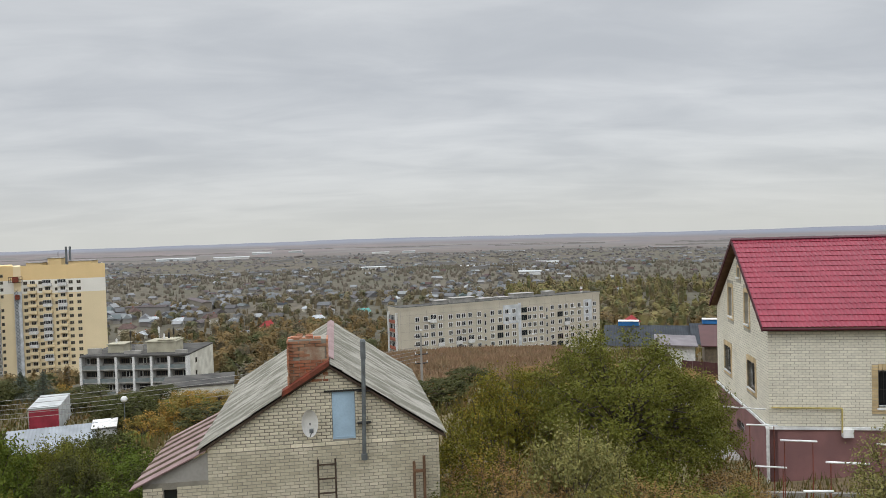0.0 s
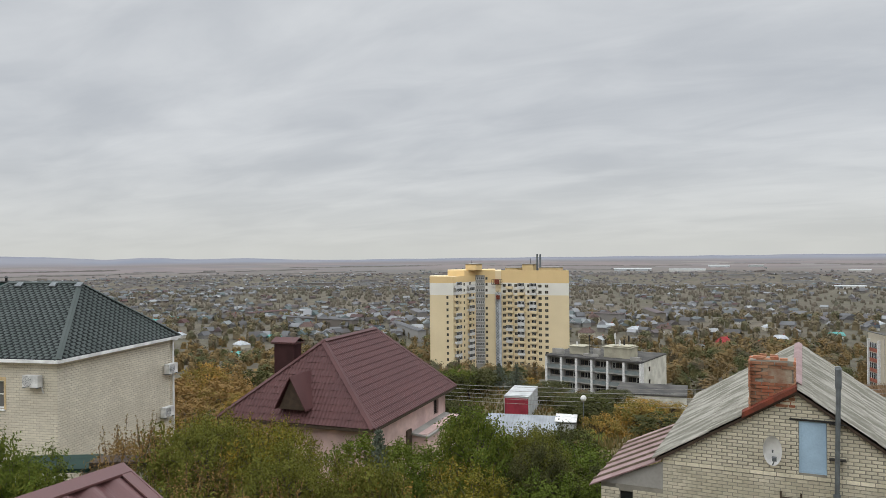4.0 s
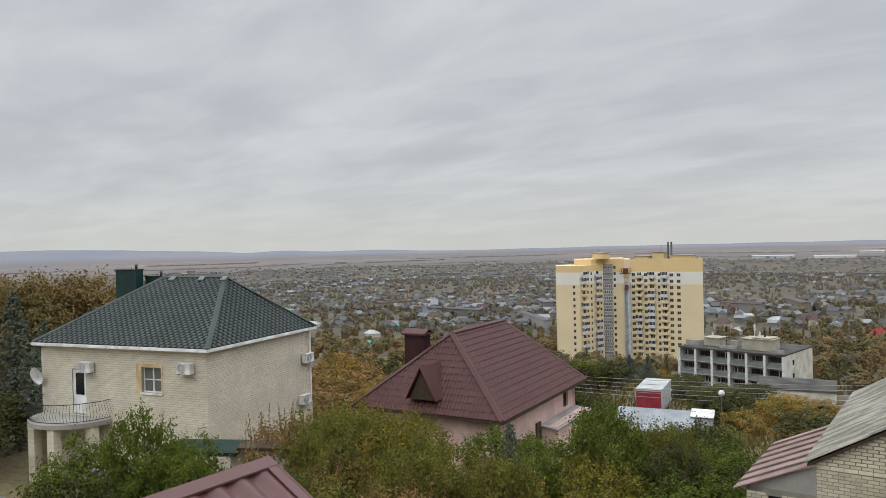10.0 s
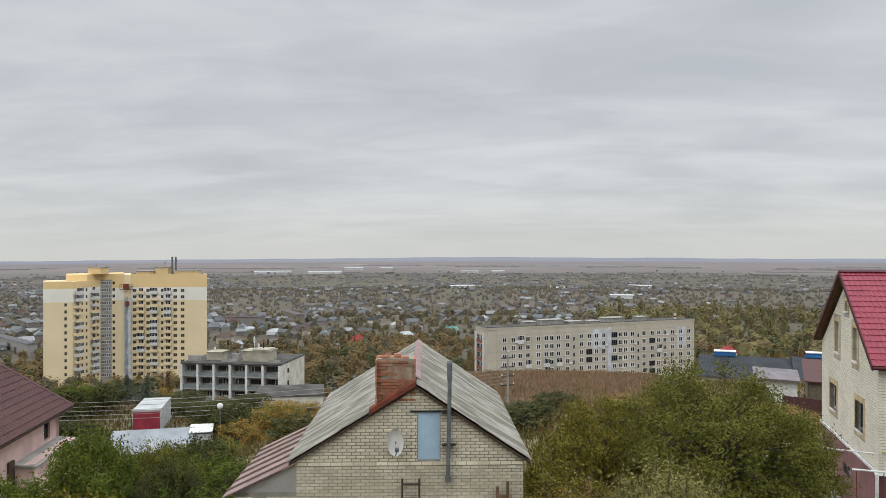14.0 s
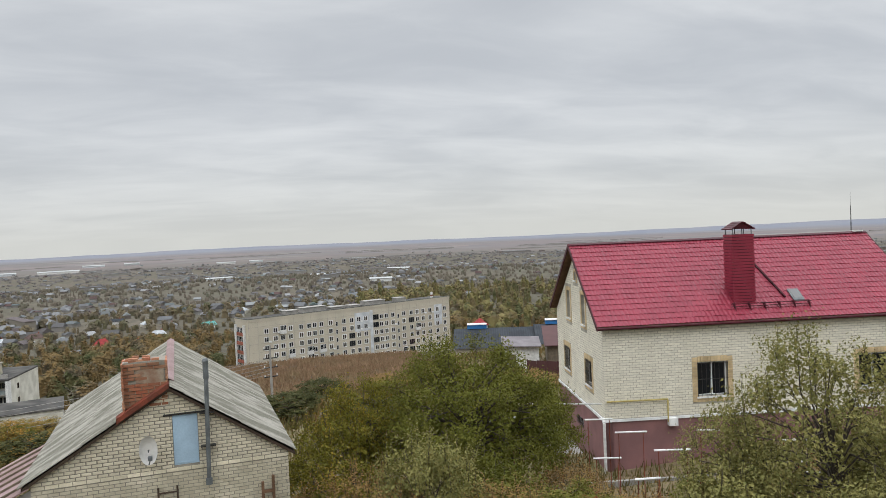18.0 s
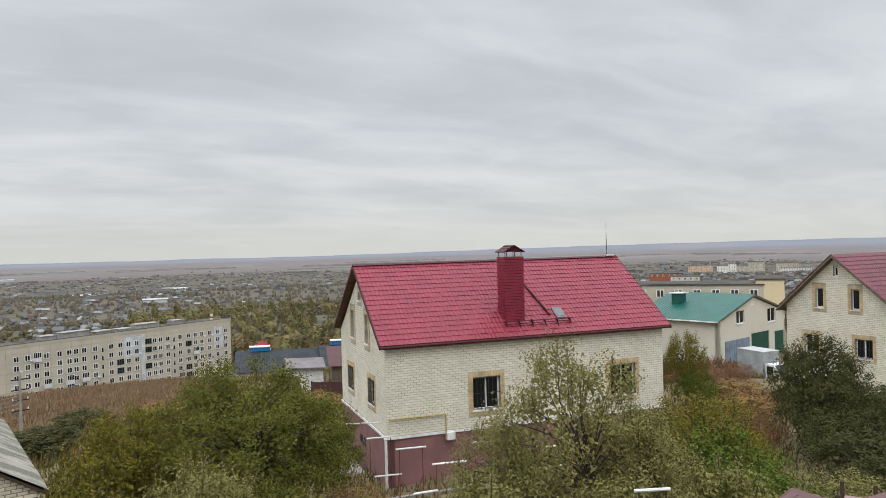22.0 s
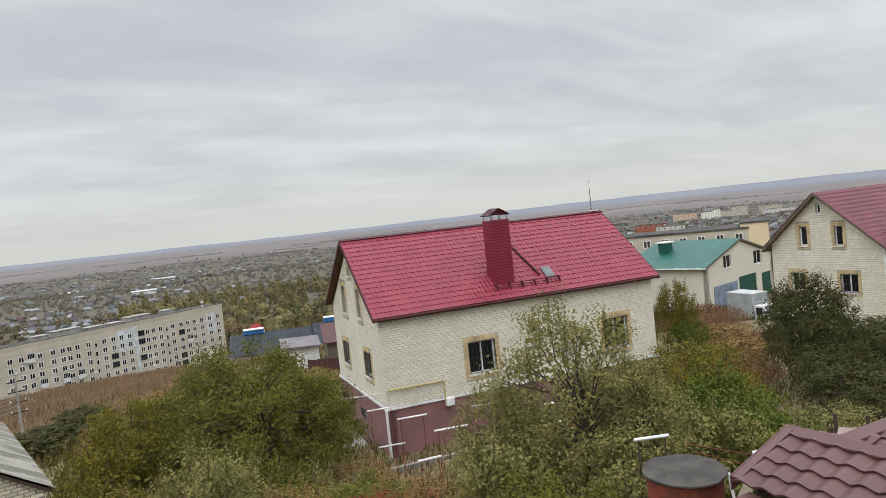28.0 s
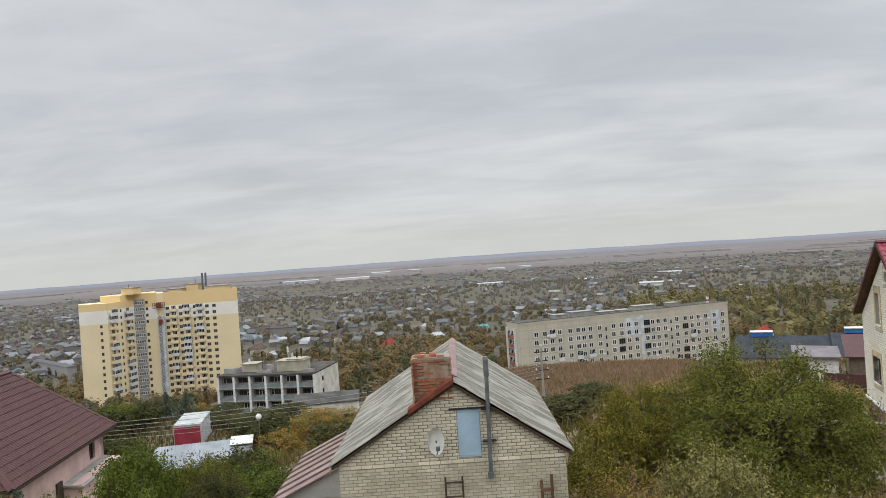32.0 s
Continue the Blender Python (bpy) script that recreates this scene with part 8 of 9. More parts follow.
def near_roof(x0, y0, z, ridge, fall, length, run, label, back=True, wave=0.30, row=0.25, lift=0.032):
    """A low metal tile roof near the eye: ridge and fall are unit directions on the plan, with the drop of the fall."""
    t = thing("shed_roof_house", label, "shed", x0, y0, z - 2.6, 0)
    rx, ry = ridge
    fx, fy, dz = fall
    a, b = (0, 0, z), (rx * length, ry * length, z)
    c, d = (rx * length + fx * run, ry * length + fy * run, z + dz * run), (fx * run, fy * run, z + dz * run)
    part("roof", roof_sheet(d, c, b, a, material=M["maroon_near"], per=10, wave=wave, row=row, amp=0.048, lift=lift, crest=1.7), None, t, "maroon metal tile roof slope", True)
    if back:
        e, f = (rx * length - fx * run, ry * length - fy * run, z + dz * run), (-fx * run, -fy * run, z + dz * run)
        part("roof", roof_sheet(e, f, a, b, material=M["maroon_near"], per=10, wave=wave, row=row, amp=0.048, lift=lift, crest=1.7), None, t, "maroon metal tile roof slope", True)
    part("ridge_cap", strip((a, b), 0.13, 0.085, -0.02), M["maroon_near"], t)
    s = Shape()
    s.slab([(0, 0, z + 0.075), (fx * run, fy * run, z + dz * run + 0.075), (fx * run + rx * 0.12, fy * run + ry * 0.12, z + dz * run + 0.075), (rx * 0.12, ry * 0.12, z + 0.075)], (0, 0, -0.02))
    s.slab([(-rx * 0.02, -ry * 0.02, z + 0.08), (fx * run - rx * 0.02, fy * run - ry * 0.02, z + dz * run + 0.08), (fx * run - rx * 0.02, fy * run - ry * 0.02, z + dz * run - 0.10), (-rx * 0.02, -ry * 0.02, z - 0.10)], (rx * 0.02, ry * 0.02, 0))
    part("verge", s, M["maroon_near"], t)
    if not back:
        return t
    s = Shape()
    k = 0.25
    s.slab([(rx * k, ry * k, z - 0.12), (rx * k + fx * run * 0.9, ry * k + fy * run * 0.9, z + dz * run * 0.9 - 0.12), (rx * k + fx * run * 0.9, ry * k + fy * run * 0.9, z - 2.6), (rx * k - fx * run * 0.9, ry * k - fy * run * 0.9, z - 2.6), (rx * k - fx * run * 0.9, ry * k - fy * run * 0.9, z + dz * run * 0.9 - 0.12)], (rx * 0.1, ry * 0.1, 0))
    part("wall", s, M["wood_dark"], t)
    return t


def unit2(a, b):
    k = math.hypot(b[0] - a[0], b[1] - a[1])
    return ((b[0] - a[0]) / k, (b[1] - a[1]) / k)


NR1, NR2, NRQ = (7.99, 6.06), (7.93, 4.81), (7.10, 6.10)
f_ = unit2(NR1, NRQ)
near_roof(7.99, 6.06, -3.52, unit2(NR1, NR2), (*f_, -0.36), 5.0, 1.05, "low outbuilding with a maroon metal tile roof")
near_roof(8.05, 5.43, -3.54, (0.999, -0.036), (-0.036, -0.999, -0.36), 4.0, 1.6, "maroon metal tile cross roof of the outbuilding", False)
s_ = thing("canopy", "flat maroon sheet metal canopy", "canopy", 6.6, 5.75, -4.6)
part("sheet", Shape().slab([(-0.45, -0.55, -4.08), (0.35, -0.55, -4.08), (0.35, 0.12, -3.95), (-0.45, 0.12, -3.95)], (0, 0, -0.03)), M["maroon_near"], s_)
part("post", Shape().rod((-0.4, -0.5, -5.6), (-0.4, -0.5, -4.1), 0.03), M["wood_dark"], s_)
part("post", Shape().rod((0.3, 0.08, -5.6), (0.3, 0.08, -3.98), 0.03), M["wood_dark"], s_)
NL1, NL2, NLQ = (-7.28, 4.735), (-7.11, 3.52), (-6.77, 4.80)
near_roof(-7.28, 4.735, -2.66, unit2(NL1, NL2), (*unit2(NL1, NLQ), -0.52), 4.0, 2.0, "low outbuilding with a brown metal roof", True, 0.30, 3.0, 0.01)


def water_tank():
    cx, cy, zt, zb, r = 7.36, 7.24, -4.20, -5.75, 0.50
    t = thing("water_tank", "rusty red water tank with a grey sheet lid", "tank", cx, cy, zb)
    part("body", Shape().rod((0, 0, zb), (0, 0, zt - 0.03), r, r, 24), M["rust_red"], t, smooth=False)
    s = Shape()
    n = 28
    rng_ = random.Random(2)
    ring = [(math.cos(2 * math.pi * i / n) * (r + 0.05 + rng_.uniform(-0.015, 0.03)), math.sin(2 * math.pi * i / n) * (r + 0.05 + rng_.uniform(-0.015, 0.03)), zt + 0.05 + 0.02 * math.sin(6.28 * i / n)) for i in range(n)]
    s.slab(ring, (0, 0, -0.025))
    part("lid", s, M["tar_lid"], t, "grey roofing sheet laid over the tank")
    for z in (zb + 0.4, zb + 0.9, zt - 0.06):
        part("hoop", Shape().rod((0, 0, z), (0, 0, z + 0.05), r + 0.015, r + 0.015, 24), M["rust_red"], t)
    part("hose", Shape().rod((0.38, -0.42, zt + 0.02), (0.25, -0.60, zt - 0.35), 0.022).rod((0.25, -0.60, zt - 0.35), (0.24, -0.62, zb), 0.022), M["white"], t, "white hose")


M["tar_lid"] = mat("tar_lid", (0.085, 0.078, 0.070), 0.9, 0.25, 3.0, 25, 0.4, second=(0.060, 0.055, 0.050), spec=0.05)
water_tank()

# vine trellis: rusty posts with white cross bars
TRELLIS = [(10.4, 25.2, 11.3, 24.8, -7.40), (10.9, 23.8, 11.9, 23.4, -7.55), (10.6, 20.5, 11.6, 20.1, -7.2), (8.3, 17.2, 8.9, 17.0, -6.75), (13.3, 22.6, 14.2, 22.1, -7.4), (8.7, 15.0, 9.2, 14.8, -6.1), (14.8, 20.4, 15.8, 20.0, -7.3), (10.5, 24.8, 11.4, 24.4, -8.7),
           (8.95, 9.85, 9.45, 9.5, -4.72), (8.35, 6.9, 8.6, 6.65, -4.1), (12.4, 17.8, 13.2, 17.3, -6.9), (17.2, 19.4, 18.0, 19.0, -7.4), (9.2, 26.2, 9.9, 26.0, -8.3), (6.4, 24.4, 7.6, 24.5, -6.9), (11.8, 15.4, 12.5, 15.0, -6.4)]
for x0, y0, x1, y1, z in TRELLIS:
    xm, ym = (x0 + x1) / 2, (y0 + y1) / 2
    g0 = gz(xm, ym) - 0.1
    t = thing("trellis_post", "rusty vine trellis post with a white cross bar", "trellis", xm, ym, g0, group="vine trellis")
    part("bar", Shape().rod((x0 - xm, y0 - ym, z), (x1 - xm, y1 - ym, z + 0.04), 0.03, sides=6), M["white"], t, "white cross bar")
    for k in (0.12, 0.88):
        part("post", Shape().rod(((x0 - xm) * (1 - 2 * k), (y0 - ym) * (1 - 2 * k), g0), ((x0 - xm) * (1 - 2 * k), (y0 - ym) * (1 - 2 * k), z), 0.014), M["wood_dark" if ym < 12 else "rust_red"], t)
ob = thing("trellis_wire", "thin rusty trellis wires", "wire", 8, 7, -4)
part("wire", Shape().rod((-0.5, 0.3, -3.85), (0.5, -0.35, -4.15), 0.008, sides=4).rod((-0.45, 0.2, -3.95), (0.4, -0.4, -4.3), 0.008, sides=4), M["rust_red"], ob)
ob = thing("overhead_pipe", "pale overhead gas pipe on posts", "pipe", 12, 27, -8)
part("pipe", Shape().rod((0.0, 0.2, -7.42), (-4.1, 2.6, -7.55), 0.028), M["white_worn"], ob)
part("post", Shape().rod((-3.9, 2.5, -10.6), (-3.9, 2.5, -7.55), 0.03), M["rust_red"], ob)
# low garden wall along the plinth and path
ob = thing("garden_kerb", "low concrete edging along the garden path", "edging", 12.2, 26.2, -10.6, -0.155)
part("edging", Shape().box(-1.5, 10.0, -0.9, -0.75, -10.6, -9.85), M["concrete"], ob)
part("path", Shape().box(-1.6, -0.35, -0.6, 9.5, -11.9, -10.35), M["concrete"], ob)


def box_truck(name, label, x, y, z, turn, cab_m, box_m, rear_m, length, width, hgt):
    """A lorry: chassis, cab with windscreen, cargo box with its rear curtain, wheels."""
    t = thing(name, label, "truck", x, y, z, turn)
    part("chassis", Shape().box(-length / 2, length / 2 + 1.6, -width / 2 + 0.2, width / 2 - 0.2, z + 0.55, z + 0.85), M["iron"], t)
    bx = part("cargo_box", Shape().box(-length / 2, length / 2, -width / 2, width / 2, z + 0.9, z + hgt), M[box_m], t)
    part("roof", Shape().box(-length / 2 - 0.03, length / 2 + 0.03, -width / 2 - 0.03, width / 2 + 0.03, z + hgt, z + hgt + 0.06), M["grey_sheet"], bx)
    part("rear_curtain", Shape().box(-length / 2 - 0.04, -length / 2 - 0.01, -width / 2 + 0.06, width / 2 - 0.06, z + 1.0, z + hgt - 0.15), M[rear_m], bx)
    cab = part("cab", Shape().slab([(length / 2 + 0.15, -width / 2 + 0.05, z + 0.5), (length / 2 + 1.75, -width / 2 + 0.05, z + 0.5), (length / 2 + 1.75, -width / 2 + 0.05, z + 1.25), (length / 2 + 1.05, -width / 2 + 0.05, z + 2.1), (length / 2 + 0.15, -width / 2 + 0.05, z + 2.1)], (0, width - 0.1, 0)), M[cab_m], t)
    part("windscreen", Shape().slab([(length / 2 + 1.70, -width / 2 + 0.15, z + 1.33), (length / 2 + 1.70, width / 2 - 0.15, z + 1.33), (length / 2 + 1.10, width / 2 - 0.15, z + 2.05), (length / 2 + 1.10, -width / 2 + 0.15, z + 2.05)], (0.03, 0, 0.03)), M["glass"], cab)
    for sy in (-1, 1):
        part("side_window", Shape().box(length / 2 + 0.35, length / 2 + 1.0, sy * (width / 2 - 0.05) - 0.015, sy * (width / 2 - 0.05) + 0.015, z + 1.3, z + 1.95), M["glass"], cab)
    for wx in (-length / 2 + 0.9, length / 2 + 0.9):
        for sy in (-1, 1):
            w = part("wheel", Shape().rod((wx, sy * (width / 2 - 0.25), z + 0.42), (wx, sy * (width / 2), z + 0.42), 0.42, 0.42, 16), M["iron"], t)
            part("rim", Shape().rod((wx, sy * (width / 2), z + 0.42), (wx, sy * (width / 2 + 0.015), z + 0.42), 0.22, 0.22, 12), M["white_worn"], w)
    return t


M["tarp_red"] = mat("tarp_red", (0.300, 0.032, 0.050), 0.6, 0.1, 1.0, 15, 0.1)
M["truck_side"] = mat("truck_side", (0.330, 0.350, 0.355), 0.6, 0.1, 1.0, 15, 0.1)
M["grey_sheet"] = mat("grey_sheet", (0.440, 0.450, 0.440), 0.6, 0.1, 1.0, 15, 0.1)
box_truck("box_lorry", "lorry with a grey box body and red rear curtain", -37.3, 72.3, -19.45, radians(107), "white_worn", "grey_sheet", "tarp_red", 6.0, 2.6, 3.3)
box_truck("light_truck", "white light box truck parked by the garages", 53.5, 42.2, -13.1, math.atan2(-0.99, -0.11), "white", "truck_side", "truck_side", 2.8, 1.8, 3.0)


def metal_shed():
    """The shed with the pale sheet roof below the lorry."""
    t = thing("metal_shed", "shed with a pale blue-white sheet metal roof", "shed", -28.6, 55.25, -18.0, 0.33)
    part("roof", roof_sheet((-3.1, -1.5, -15.9), (3.1, -1.5, -15.9), (3.1, 1.5, -14.7), (-3.1, 1.5, -14.7), 0.25, 0.03, 20, 0, 4, M["pale_sheet"]), None, t, "pale sheet metal roof")
    part("wall", Shape().box(-2.9, 2.9, -1.3, 1.4, -18.2, -15.95), M["grey_sheet"], t)
    part("fascia", Shape().box(-3.15, 3.15, -1.58, -1.5, -16.1, -15.83), M["zinc"], t)
    t2 = thing("metal_shed", "small white sheet roof beside the shed", "shed", -25.6, 57.6, -17.6, 0.33)
    part("roof", Shape().slab([(-0.9, -0.8, -14.9), (0.9, -0.8, -14.9), (0.9, 0.8, -14.6), (-0.9, 0.8, -14.6)], (0, 0, -0.05)), M["white_worn"], t2)
    part("wall", Shape().box(-0.8, 0.8, -0.7, 0.7, -17.8, -15.1), M["grey_sheet"], t2)


M["pale_sheet"] = mat("pale_sheet", (0.257, 0.277, 0.292), 0.6, 0.08, 0.6, 15, 0.05)
metal_shed()


def street_lamp(x, y, ztop):
    z0 = gz(x, y)
    t = thing("street_lamp", "street lamp with a white globe", "lamp", x, y, z0)
    part("pole", Shape().rod((0, 0, z0 - 0.1), (0, 0, ztop - 0.2), 0.05, 0.04, 8), M["zinc"], t)
    s = Shape()
    for i in range(6):
        for j in range(10):
            pt = lambda a, b: (0.24 * math.sin(math.pi * a / 6) * math.cos(2 * math.pi * b / 10), 0.24 * math.sin(math.pi * a / 6) * math.sin(2 * math.pi * b / 10), ztop + 0.24 * math.cos(math.pi * a / 6))
            s.face(pt(i, j), pt(i + 1, j), pt(i + 1, j + 1), pt(i, j + 1))
    part("globe", s, M["white"], t, smooth=True)


street_lamp(-22.8, 54.6, -12.3)


def power_pole(x, y, ztop, arms=3):
    z0 = gz(x, y)
    t = thing("power_pole", "grey concrete power pole with insulators", "pole", x, y, z0, 0.3)
    part("pole", Shape().rod((0, 0, z0 - 0.3), (0, 0, ztop), 0.16, 0.10, 8), M["concrete"], t)
    for i in range(arms):
        a = part("cross_arm", Shape().box(-0.7, 0.7, -0.05, 0.05, ztop - 0.4 - 0.9 * i, ztop - 0.3 - 0.9 * i), M["iron"], t)
        for k in (-0.6, 0.0, 0.6):
            part("insulator", Shape().rod((k, 0, ztop - 0.3 - 0.9 * i), (k, 0, ztop - 0.12 - 0.9 * i), 0.06, 0.04, 6), M["white_worn"], a)
    return t


power_pole(-1.3, 74.3, -10.9, 4)
power_pole(-45.0, 53.6, -12.2, 2)
power_pole(-41.0, 45.0, -8.4, 4)
for i in range(5):
    t = thing("power_line", "thin overhead power line across the slope", "wire", -30, 74, -16, group="power lines")
    s = Shape()
    a, b = Vector((-45.0 + 30, 53.6 - 74, -12.6 - 0.28 * i)), Vector((-1.3 + 30, 74.3 - 74, -12.3 - 0.35 * i))
    s.tube([a.lerp(b, k / 16) - Vector((0, 0, 3.6 * k / 16 * (1 - k / 16) * (0.8 + 0.1 * i))) for k in range(17)], 0.020, 4)
    part("wire", s, M["concrete"], t)


def long_roofs():
    """Dark roofs with blue edges and a red cupola down the slope."""
    for x, y, w, d, turn, z, lb in ((24.6, 105.4, 13.6, 9, -0.28, -17.9, "long dark roof with a bright blue edge"), (36.2, 101.6, 12, 9, -0.28, -17.5, "dark roof with a blue edge beside another")):
        t = thing("dark_roof_hall", lb, "building", x, y, -22, turn)
        part("wall", Shape().box(0, w, 0, d, -22, z), M["grey_panel"], t)
        part("roof", roof_sheet((-0.4, -0.4, z), (w + 0.4, -0.4, z), (w + 0.4, d * 0.75, z + 2.0), (-0.4, d * 0.75, z + 2.0), 0.35, 0.03, 20, 0, 4, M["roof_dark"]), None, t)
        part("roof", Shape().slab([(-0.4, d * 0.75, z + 1.98), (w + 0.4, d * 0.75, z + 1.98), (w + 0.4, d + 0.4, z + 0.8), (-0.4, d + 0.4, z + 0.8)], (0, 0, -0.1)), M["roof_dark"], t)
        part("blue_edge", Shape().box(w * 0.12, w * 0.12 + 3.0, d * 0.7, d * 0.85, z + 2.0, z + 2.6), M["blue_sheet"], t, "bright blue sheet edge")
        part("white_edge", Shape().box(w * 0.12, w * 0.12 + 3.0, d * 0.68, d * 0.86, z + 2.6, z + 2.7), M["white"], t)
    t = thing("cupola", "small red pyramid roof", "roof", 31.5, 116.5, -20)
    c = [(-1.15, -1.15, -16.0), (1.15, -1.15, -16.0), (1.15, 1.15, -16.0), (-1.15, 1.15, -16.0)]
    s = Shape().slab(c, (0, 0, -0.1))
    for a, b in zip(c, c[1:] + c[:1]):
        s.face(a, b, (0, 0, -15.0))
    part("roof", s, M["roof_red"], t)
    part("wall", Shape().box(-1.0, 1.0, -1.0, 1.0, -20, -16.1), M["cream_render"], t)
    # the white shed behind its brown fence
    t = thing("garden_shed", "white garden shed with a grey sheet roof", "shed", 19.5, 64.4, -14.2, -0.28)
    part("wall", Shape().box(0, 3.1, 0, 2.6, -14.2, -11.25), M["white_worn"], t)
    part("roof", Shape().slab([(-0.25, -0.5, -11.05), (3.3, -0.5, -11.15), (3.3, 2.9, -10.75), (-0.25, 2.9, -10.65)], (0, 0, -0.08)), M["roof_mauve"], t)
    part("door", Shape().box(0.3, 1.0, -0.03, 0.0, -13.9, -11.9), M["wood_old"], t)
    f = thing("sheet_fence", "dark brown sheet metal fence", "fence", 20.6, 61.5, -14.4, -0.9)
    for i in range(9):
        part("panel", Shape().box(i * 1.0, i * 1.0 + 0.97, 0, 0.04, -14.4, -12.0 + 0.05 * i), M["maroon_tile"], f)
    for i in range(4):
        part("post", Shape().box(i * 2.9, i * 2.9 + 0.07, 0.04, 0.11, -14.6, -11.95), M["iron"], f)
    t = thing("brown_roof_shed", "shed with a mauve-brown metal roof", "shed", 24.2, 66, -15, -0.3)
    part("roof", Shape().slab([(-0.3, -0.4, -11.6), (4.4, -0.4, -11.6), (4.4, 4, -10.3), (-0.3, 4, -10.3)], (0, 0, -0.08)), M["maroon_tile"], t)
    part("wall", Shape().box(0, 4.1, 0, 3.8, -15, -11.7), M["wood_old"], t)


M["roof_mauve"] = mat("roof_mauve", (0.185, 0.165, 0.170), 0.8, 0.15, 1.0, 12, 0.1)
M["blue_sheet"] = mat("blue_sheet", (0.035, 0.190, 0.480), 0.5, 0.08, 1.0, 15, 0.05)
long_roofs()


def yard_left():
    """Fence, gate canopy and drive by the shingle house."""
    f = thing("corrugated_fence", "pale zinc corrugated fence round the yard", "fence", -21.5, 8.2, -9.5, 0.62)
    for i in range(7):
        a, b = i * 0.9, i * 0.9 + 0.88
        part("panel", roof_sheet((a, 0, -9.4), (b, 0, -9.4), (b, 0.02, -6.35), (a, 0.02, -6.35), 0.12, 0.02, 20, 0, 6, M["pale_sheet"]), None, f, smooth=True)
    for i in range(4):
        part("post", Shape().box(i * 2.0, i * 2.0 + 0.08, 0.02, 0.10, -9.5, -6.3), M["iron"], f)
    c = thing("gate_canopy", "dark green gate canopy on brick posts", "canopy", -19.3, 11.2, -9.6, 0.62)
    part("roof", Shape().slab([(-1.4, -0.5, -6.02), (0.6, -0.5, -6.02), (0.6, 0.5, -5.92), (-1.4, 0.5, -5.92)], (0, 0, -0.10)), M["canopy_green"], c)
    part("beam", Shape().box(0.6, 2.0, -0.4, 0.3, -6.0, -5.9), M["wood_dark"], c)
    for a in (-1.3, 0.3, 1.6):
        part("post", Shape().box(a, a + 0.3, -0.15, 0.15, -9.6, -6.0), M["cream_brick"], c)
    part("gate", Shape().box(0.35, 1.6, -0.04, 0.0, -9.3, -6.5), M["pale_sheet"], c)
    f = thing("corrugated_fence", "zinc corrugated fence beside the drive", "fence", -24.2, 6.0, -9.5, 0.1)
    for i in range(5):
        a, b = i * 0.9, i * 0.9 + 0.88
        part("panel", roof_sheet((a, 0, -9.4), (b, 0, -9.4), (b, 0.02, -6.55), (a, 0.02, -6.55), 0.12, 0.02, 20, 0, 6, M["pale_sheet"]), None, f, smooth=True)


yard_left()


def lattice_mast():
    t = thing("lattice_mast", "thin lattice radio mast far off", "mast", 198.6, 225, -45)
    s = Shape()
    for k in (-0.6, 0.6):
        s.rod((k, 0, -45), (k * 0.15, 0, 1.5), 0.12, 0.06, 4)
    for i in range(26):
        z, w = -45 + i * 1.8, 0.6 * (1 - i / 30)
        s.rod((-w, 0, z), (w, 0, z + 1.8), 0.05, sides=3)
        s.rod((w, 0, z), (-w, 0, z + 1.8), 0.05, sides=3)
    part("lattice", s, M["iron"], t)
    part("whip", Shape().rod((0, 0, 1.5), (0, 0, 6.5), 0.06, 0.03, 4), M["iron"], t)


lattice_mast()


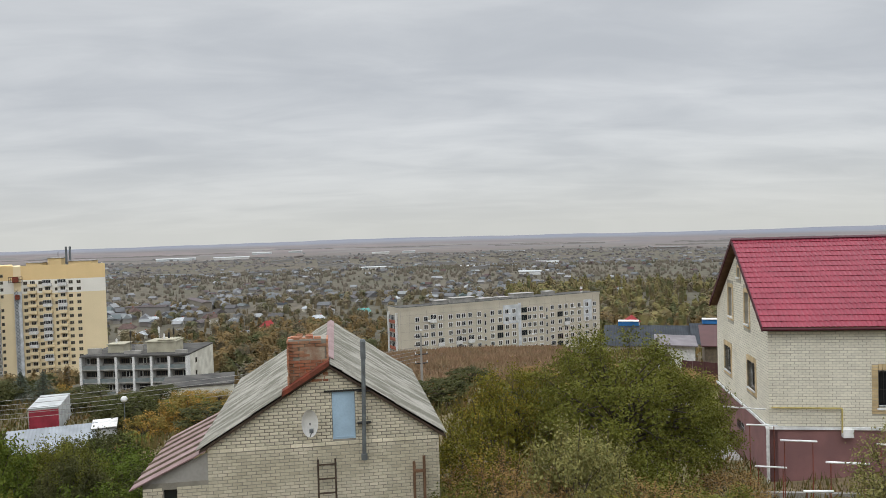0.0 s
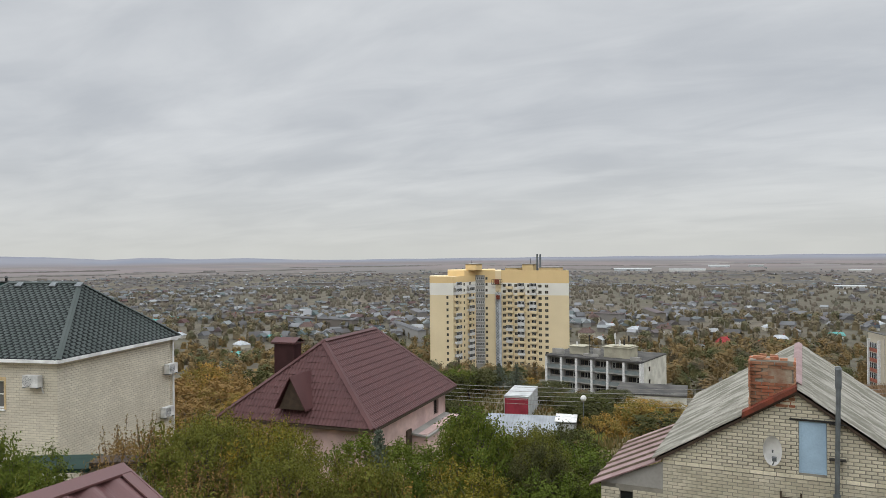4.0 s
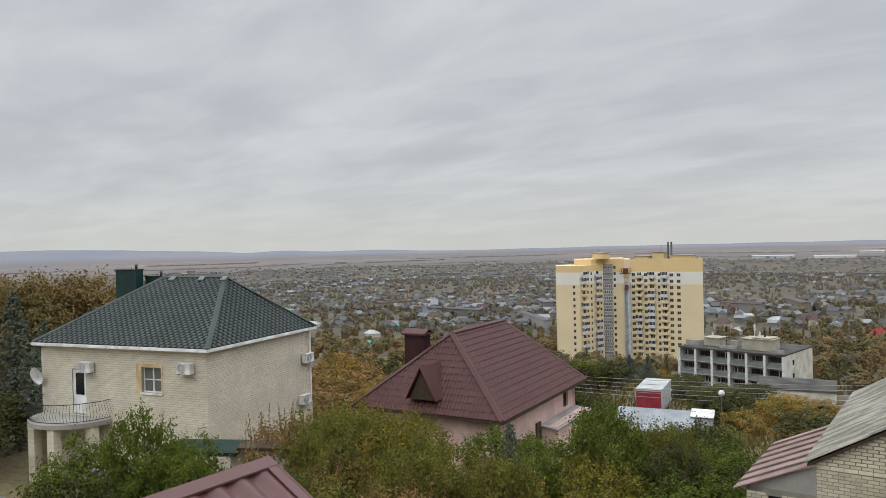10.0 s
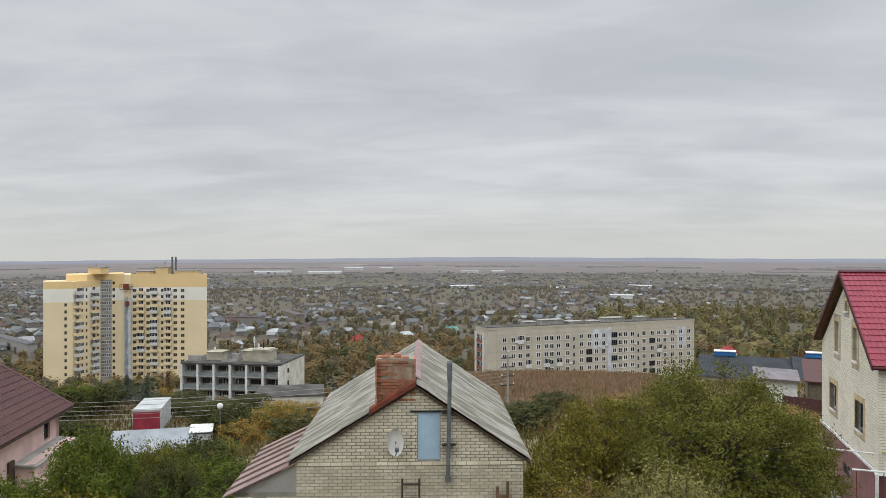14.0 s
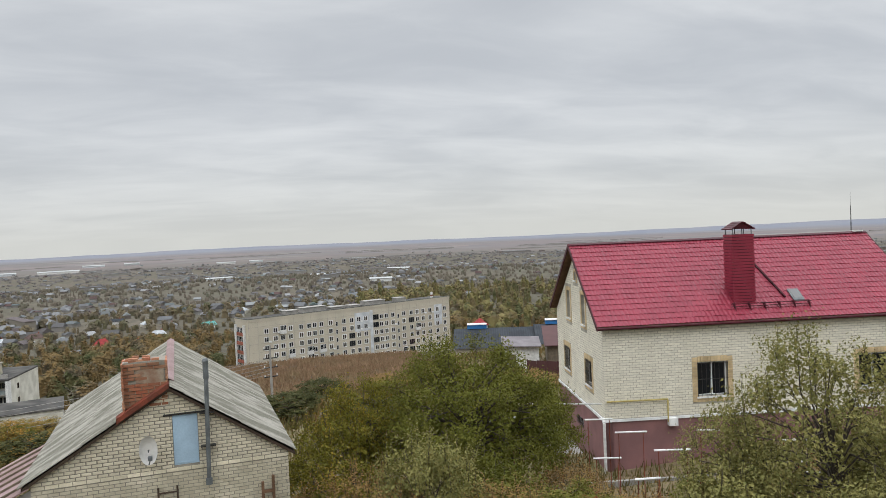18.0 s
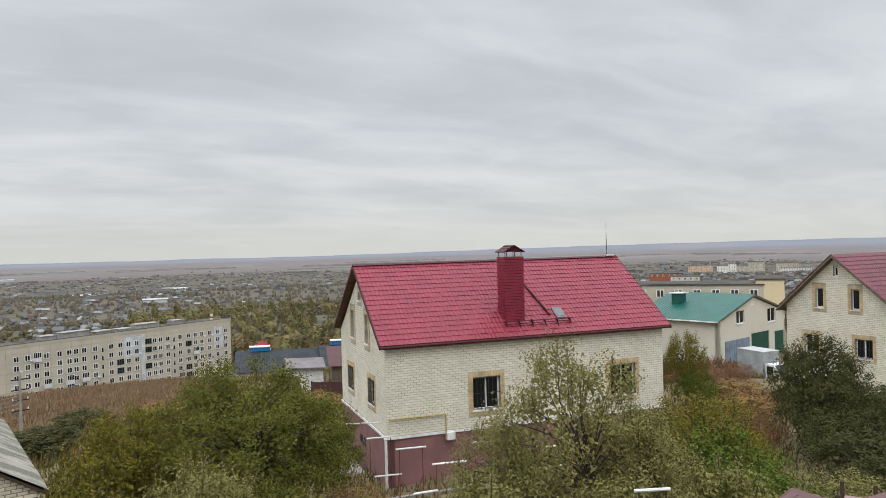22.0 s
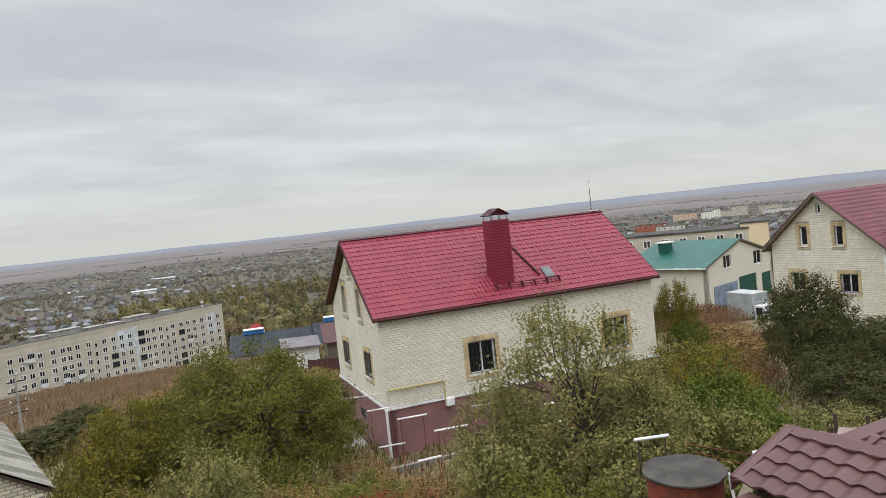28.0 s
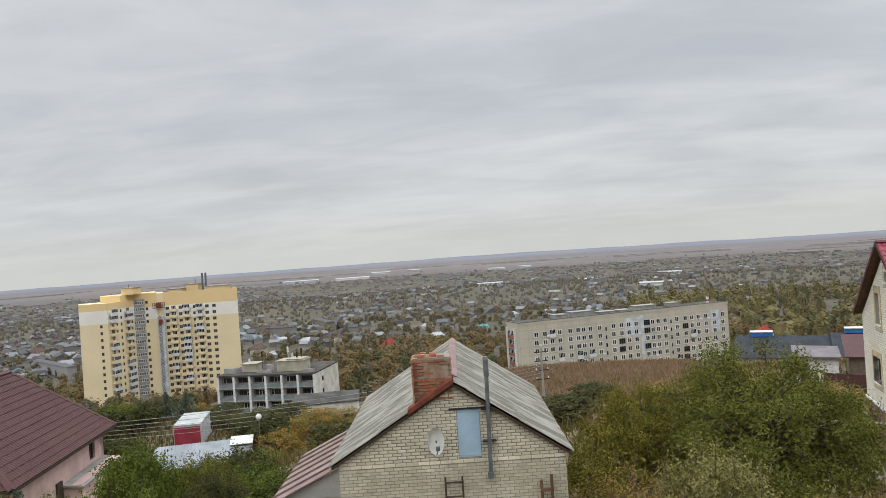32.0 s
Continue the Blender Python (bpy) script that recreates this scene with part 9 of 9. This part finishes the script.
def yard_right():
    """Boards, a bench and a pit cover behind the outbuilding."""
    t = thing("board_stack", "weathered boards lying by the garden bed", "boards", 10.8, 7.6, -5.6, 0.5)
    for i in range(4):
        part("board", Shape().box(-1.4 + 0.1 * i, 1.6 - 0.15 * i, i * 0.3, i * 0.3 + 0.18, -5.5 + 0.05 * i, -5.46 + 0.05 * i), M["wood_old"], t)
    t = thing("garden_table", "small wooden table with a pinkish top", "table", 11.35, 7.35, -5.6, 0.5)
    part("tabletop", Shape().box(-0.32, 0.32, -0.2, 0.2, -4.70, -4.66), M["rust_pale"], t)
    for sx in (-0.38, 0.38):
        for sy in (-0.24, 0.24):
            part("leg", Shape().box(sx - 0.03, sx + 0.03, sy - 0.03, sy + 0.03, -5.7, -4.45), M["wood_dark"], t)
    t = thing("plank_rail", "pale plank across the yard", "plank", 11.6, 6.6, -4.6, -0.7)
    part("plank", Shape().box(-0.9, 0.9, -0.05, 0.05, -4.60, -4.55), M["white_worn"], t)


yard_right()


def plain_halls():
    """Long pale greenhouses and warehouses far out on the plain."""
    for x0, y0, x1, y1, hgt, m in ((-893.8, 2441.9, -777.9, 2481.3, 9, "pale_render"), (-695.2, 2401.7, -587.4, 2430.4, 9, "white_worn"), (-670.0, 2816.6, -600.0, 2830.0, 8, "pale_render"), (-540.0, 2860.0, -490.0, 2866.0, 8, "grey_sheet"), (-200.0, 2590.6, -140.0, 2592.0, 7, "white_worn"), (-95.0, 2640.0, -50.0, 2642.0, 7, "pale_render"),
                                   (55.6, 1499.3, 98.0, 1497.1, 7, "white"), (120.0, 993.0, 148.6, 989.2, 6, "white"), (60.0, 1330.0, 96.0, 1322.0, 5, "pale_render"), (-110.0, 1180.0, -70.0, 1188.0, 5, "white_worn"), (180.0, 1250.0, 215.0, 1236.0, 6, "pale_render")):
        n = math.hypot(x1 - x0, y1 - y0)
        z = gz((x0 + x1) / 2, (y0 + y1) / 2)
        t = thing("warehouse", "long pale warehouse far out on the plain", "warehouse", x0, y0, z - 2, math.atan2(y1 - y0, x1 - x0), group="warehouses of the plain")
        part("wall", Shape().box(0, n, 0, n * 0.3, z - 2, z + hgt * 0.75), M[m], t)
        part("roof", Shape().slab([(-1, -1, z + hgt * 0.75), (n + 1, -1, z + hgt * 0.75), (n + 1, n * 0.15, z + hgt), (-1, n * 0.15, z + hgt)], (0, 0, -0.3)).slab([(-1, n * 0.15, z + hgt), (n + 1, n * 0.15, z + hgt), (n + 1, n * 0.3 + 1, z + hgt * 0.75), (-1, n * 0.3 + 1, z + hgt * 0.75)], (0, 0, -0.3)), M["grey_sheet"], t)


plain_halls()
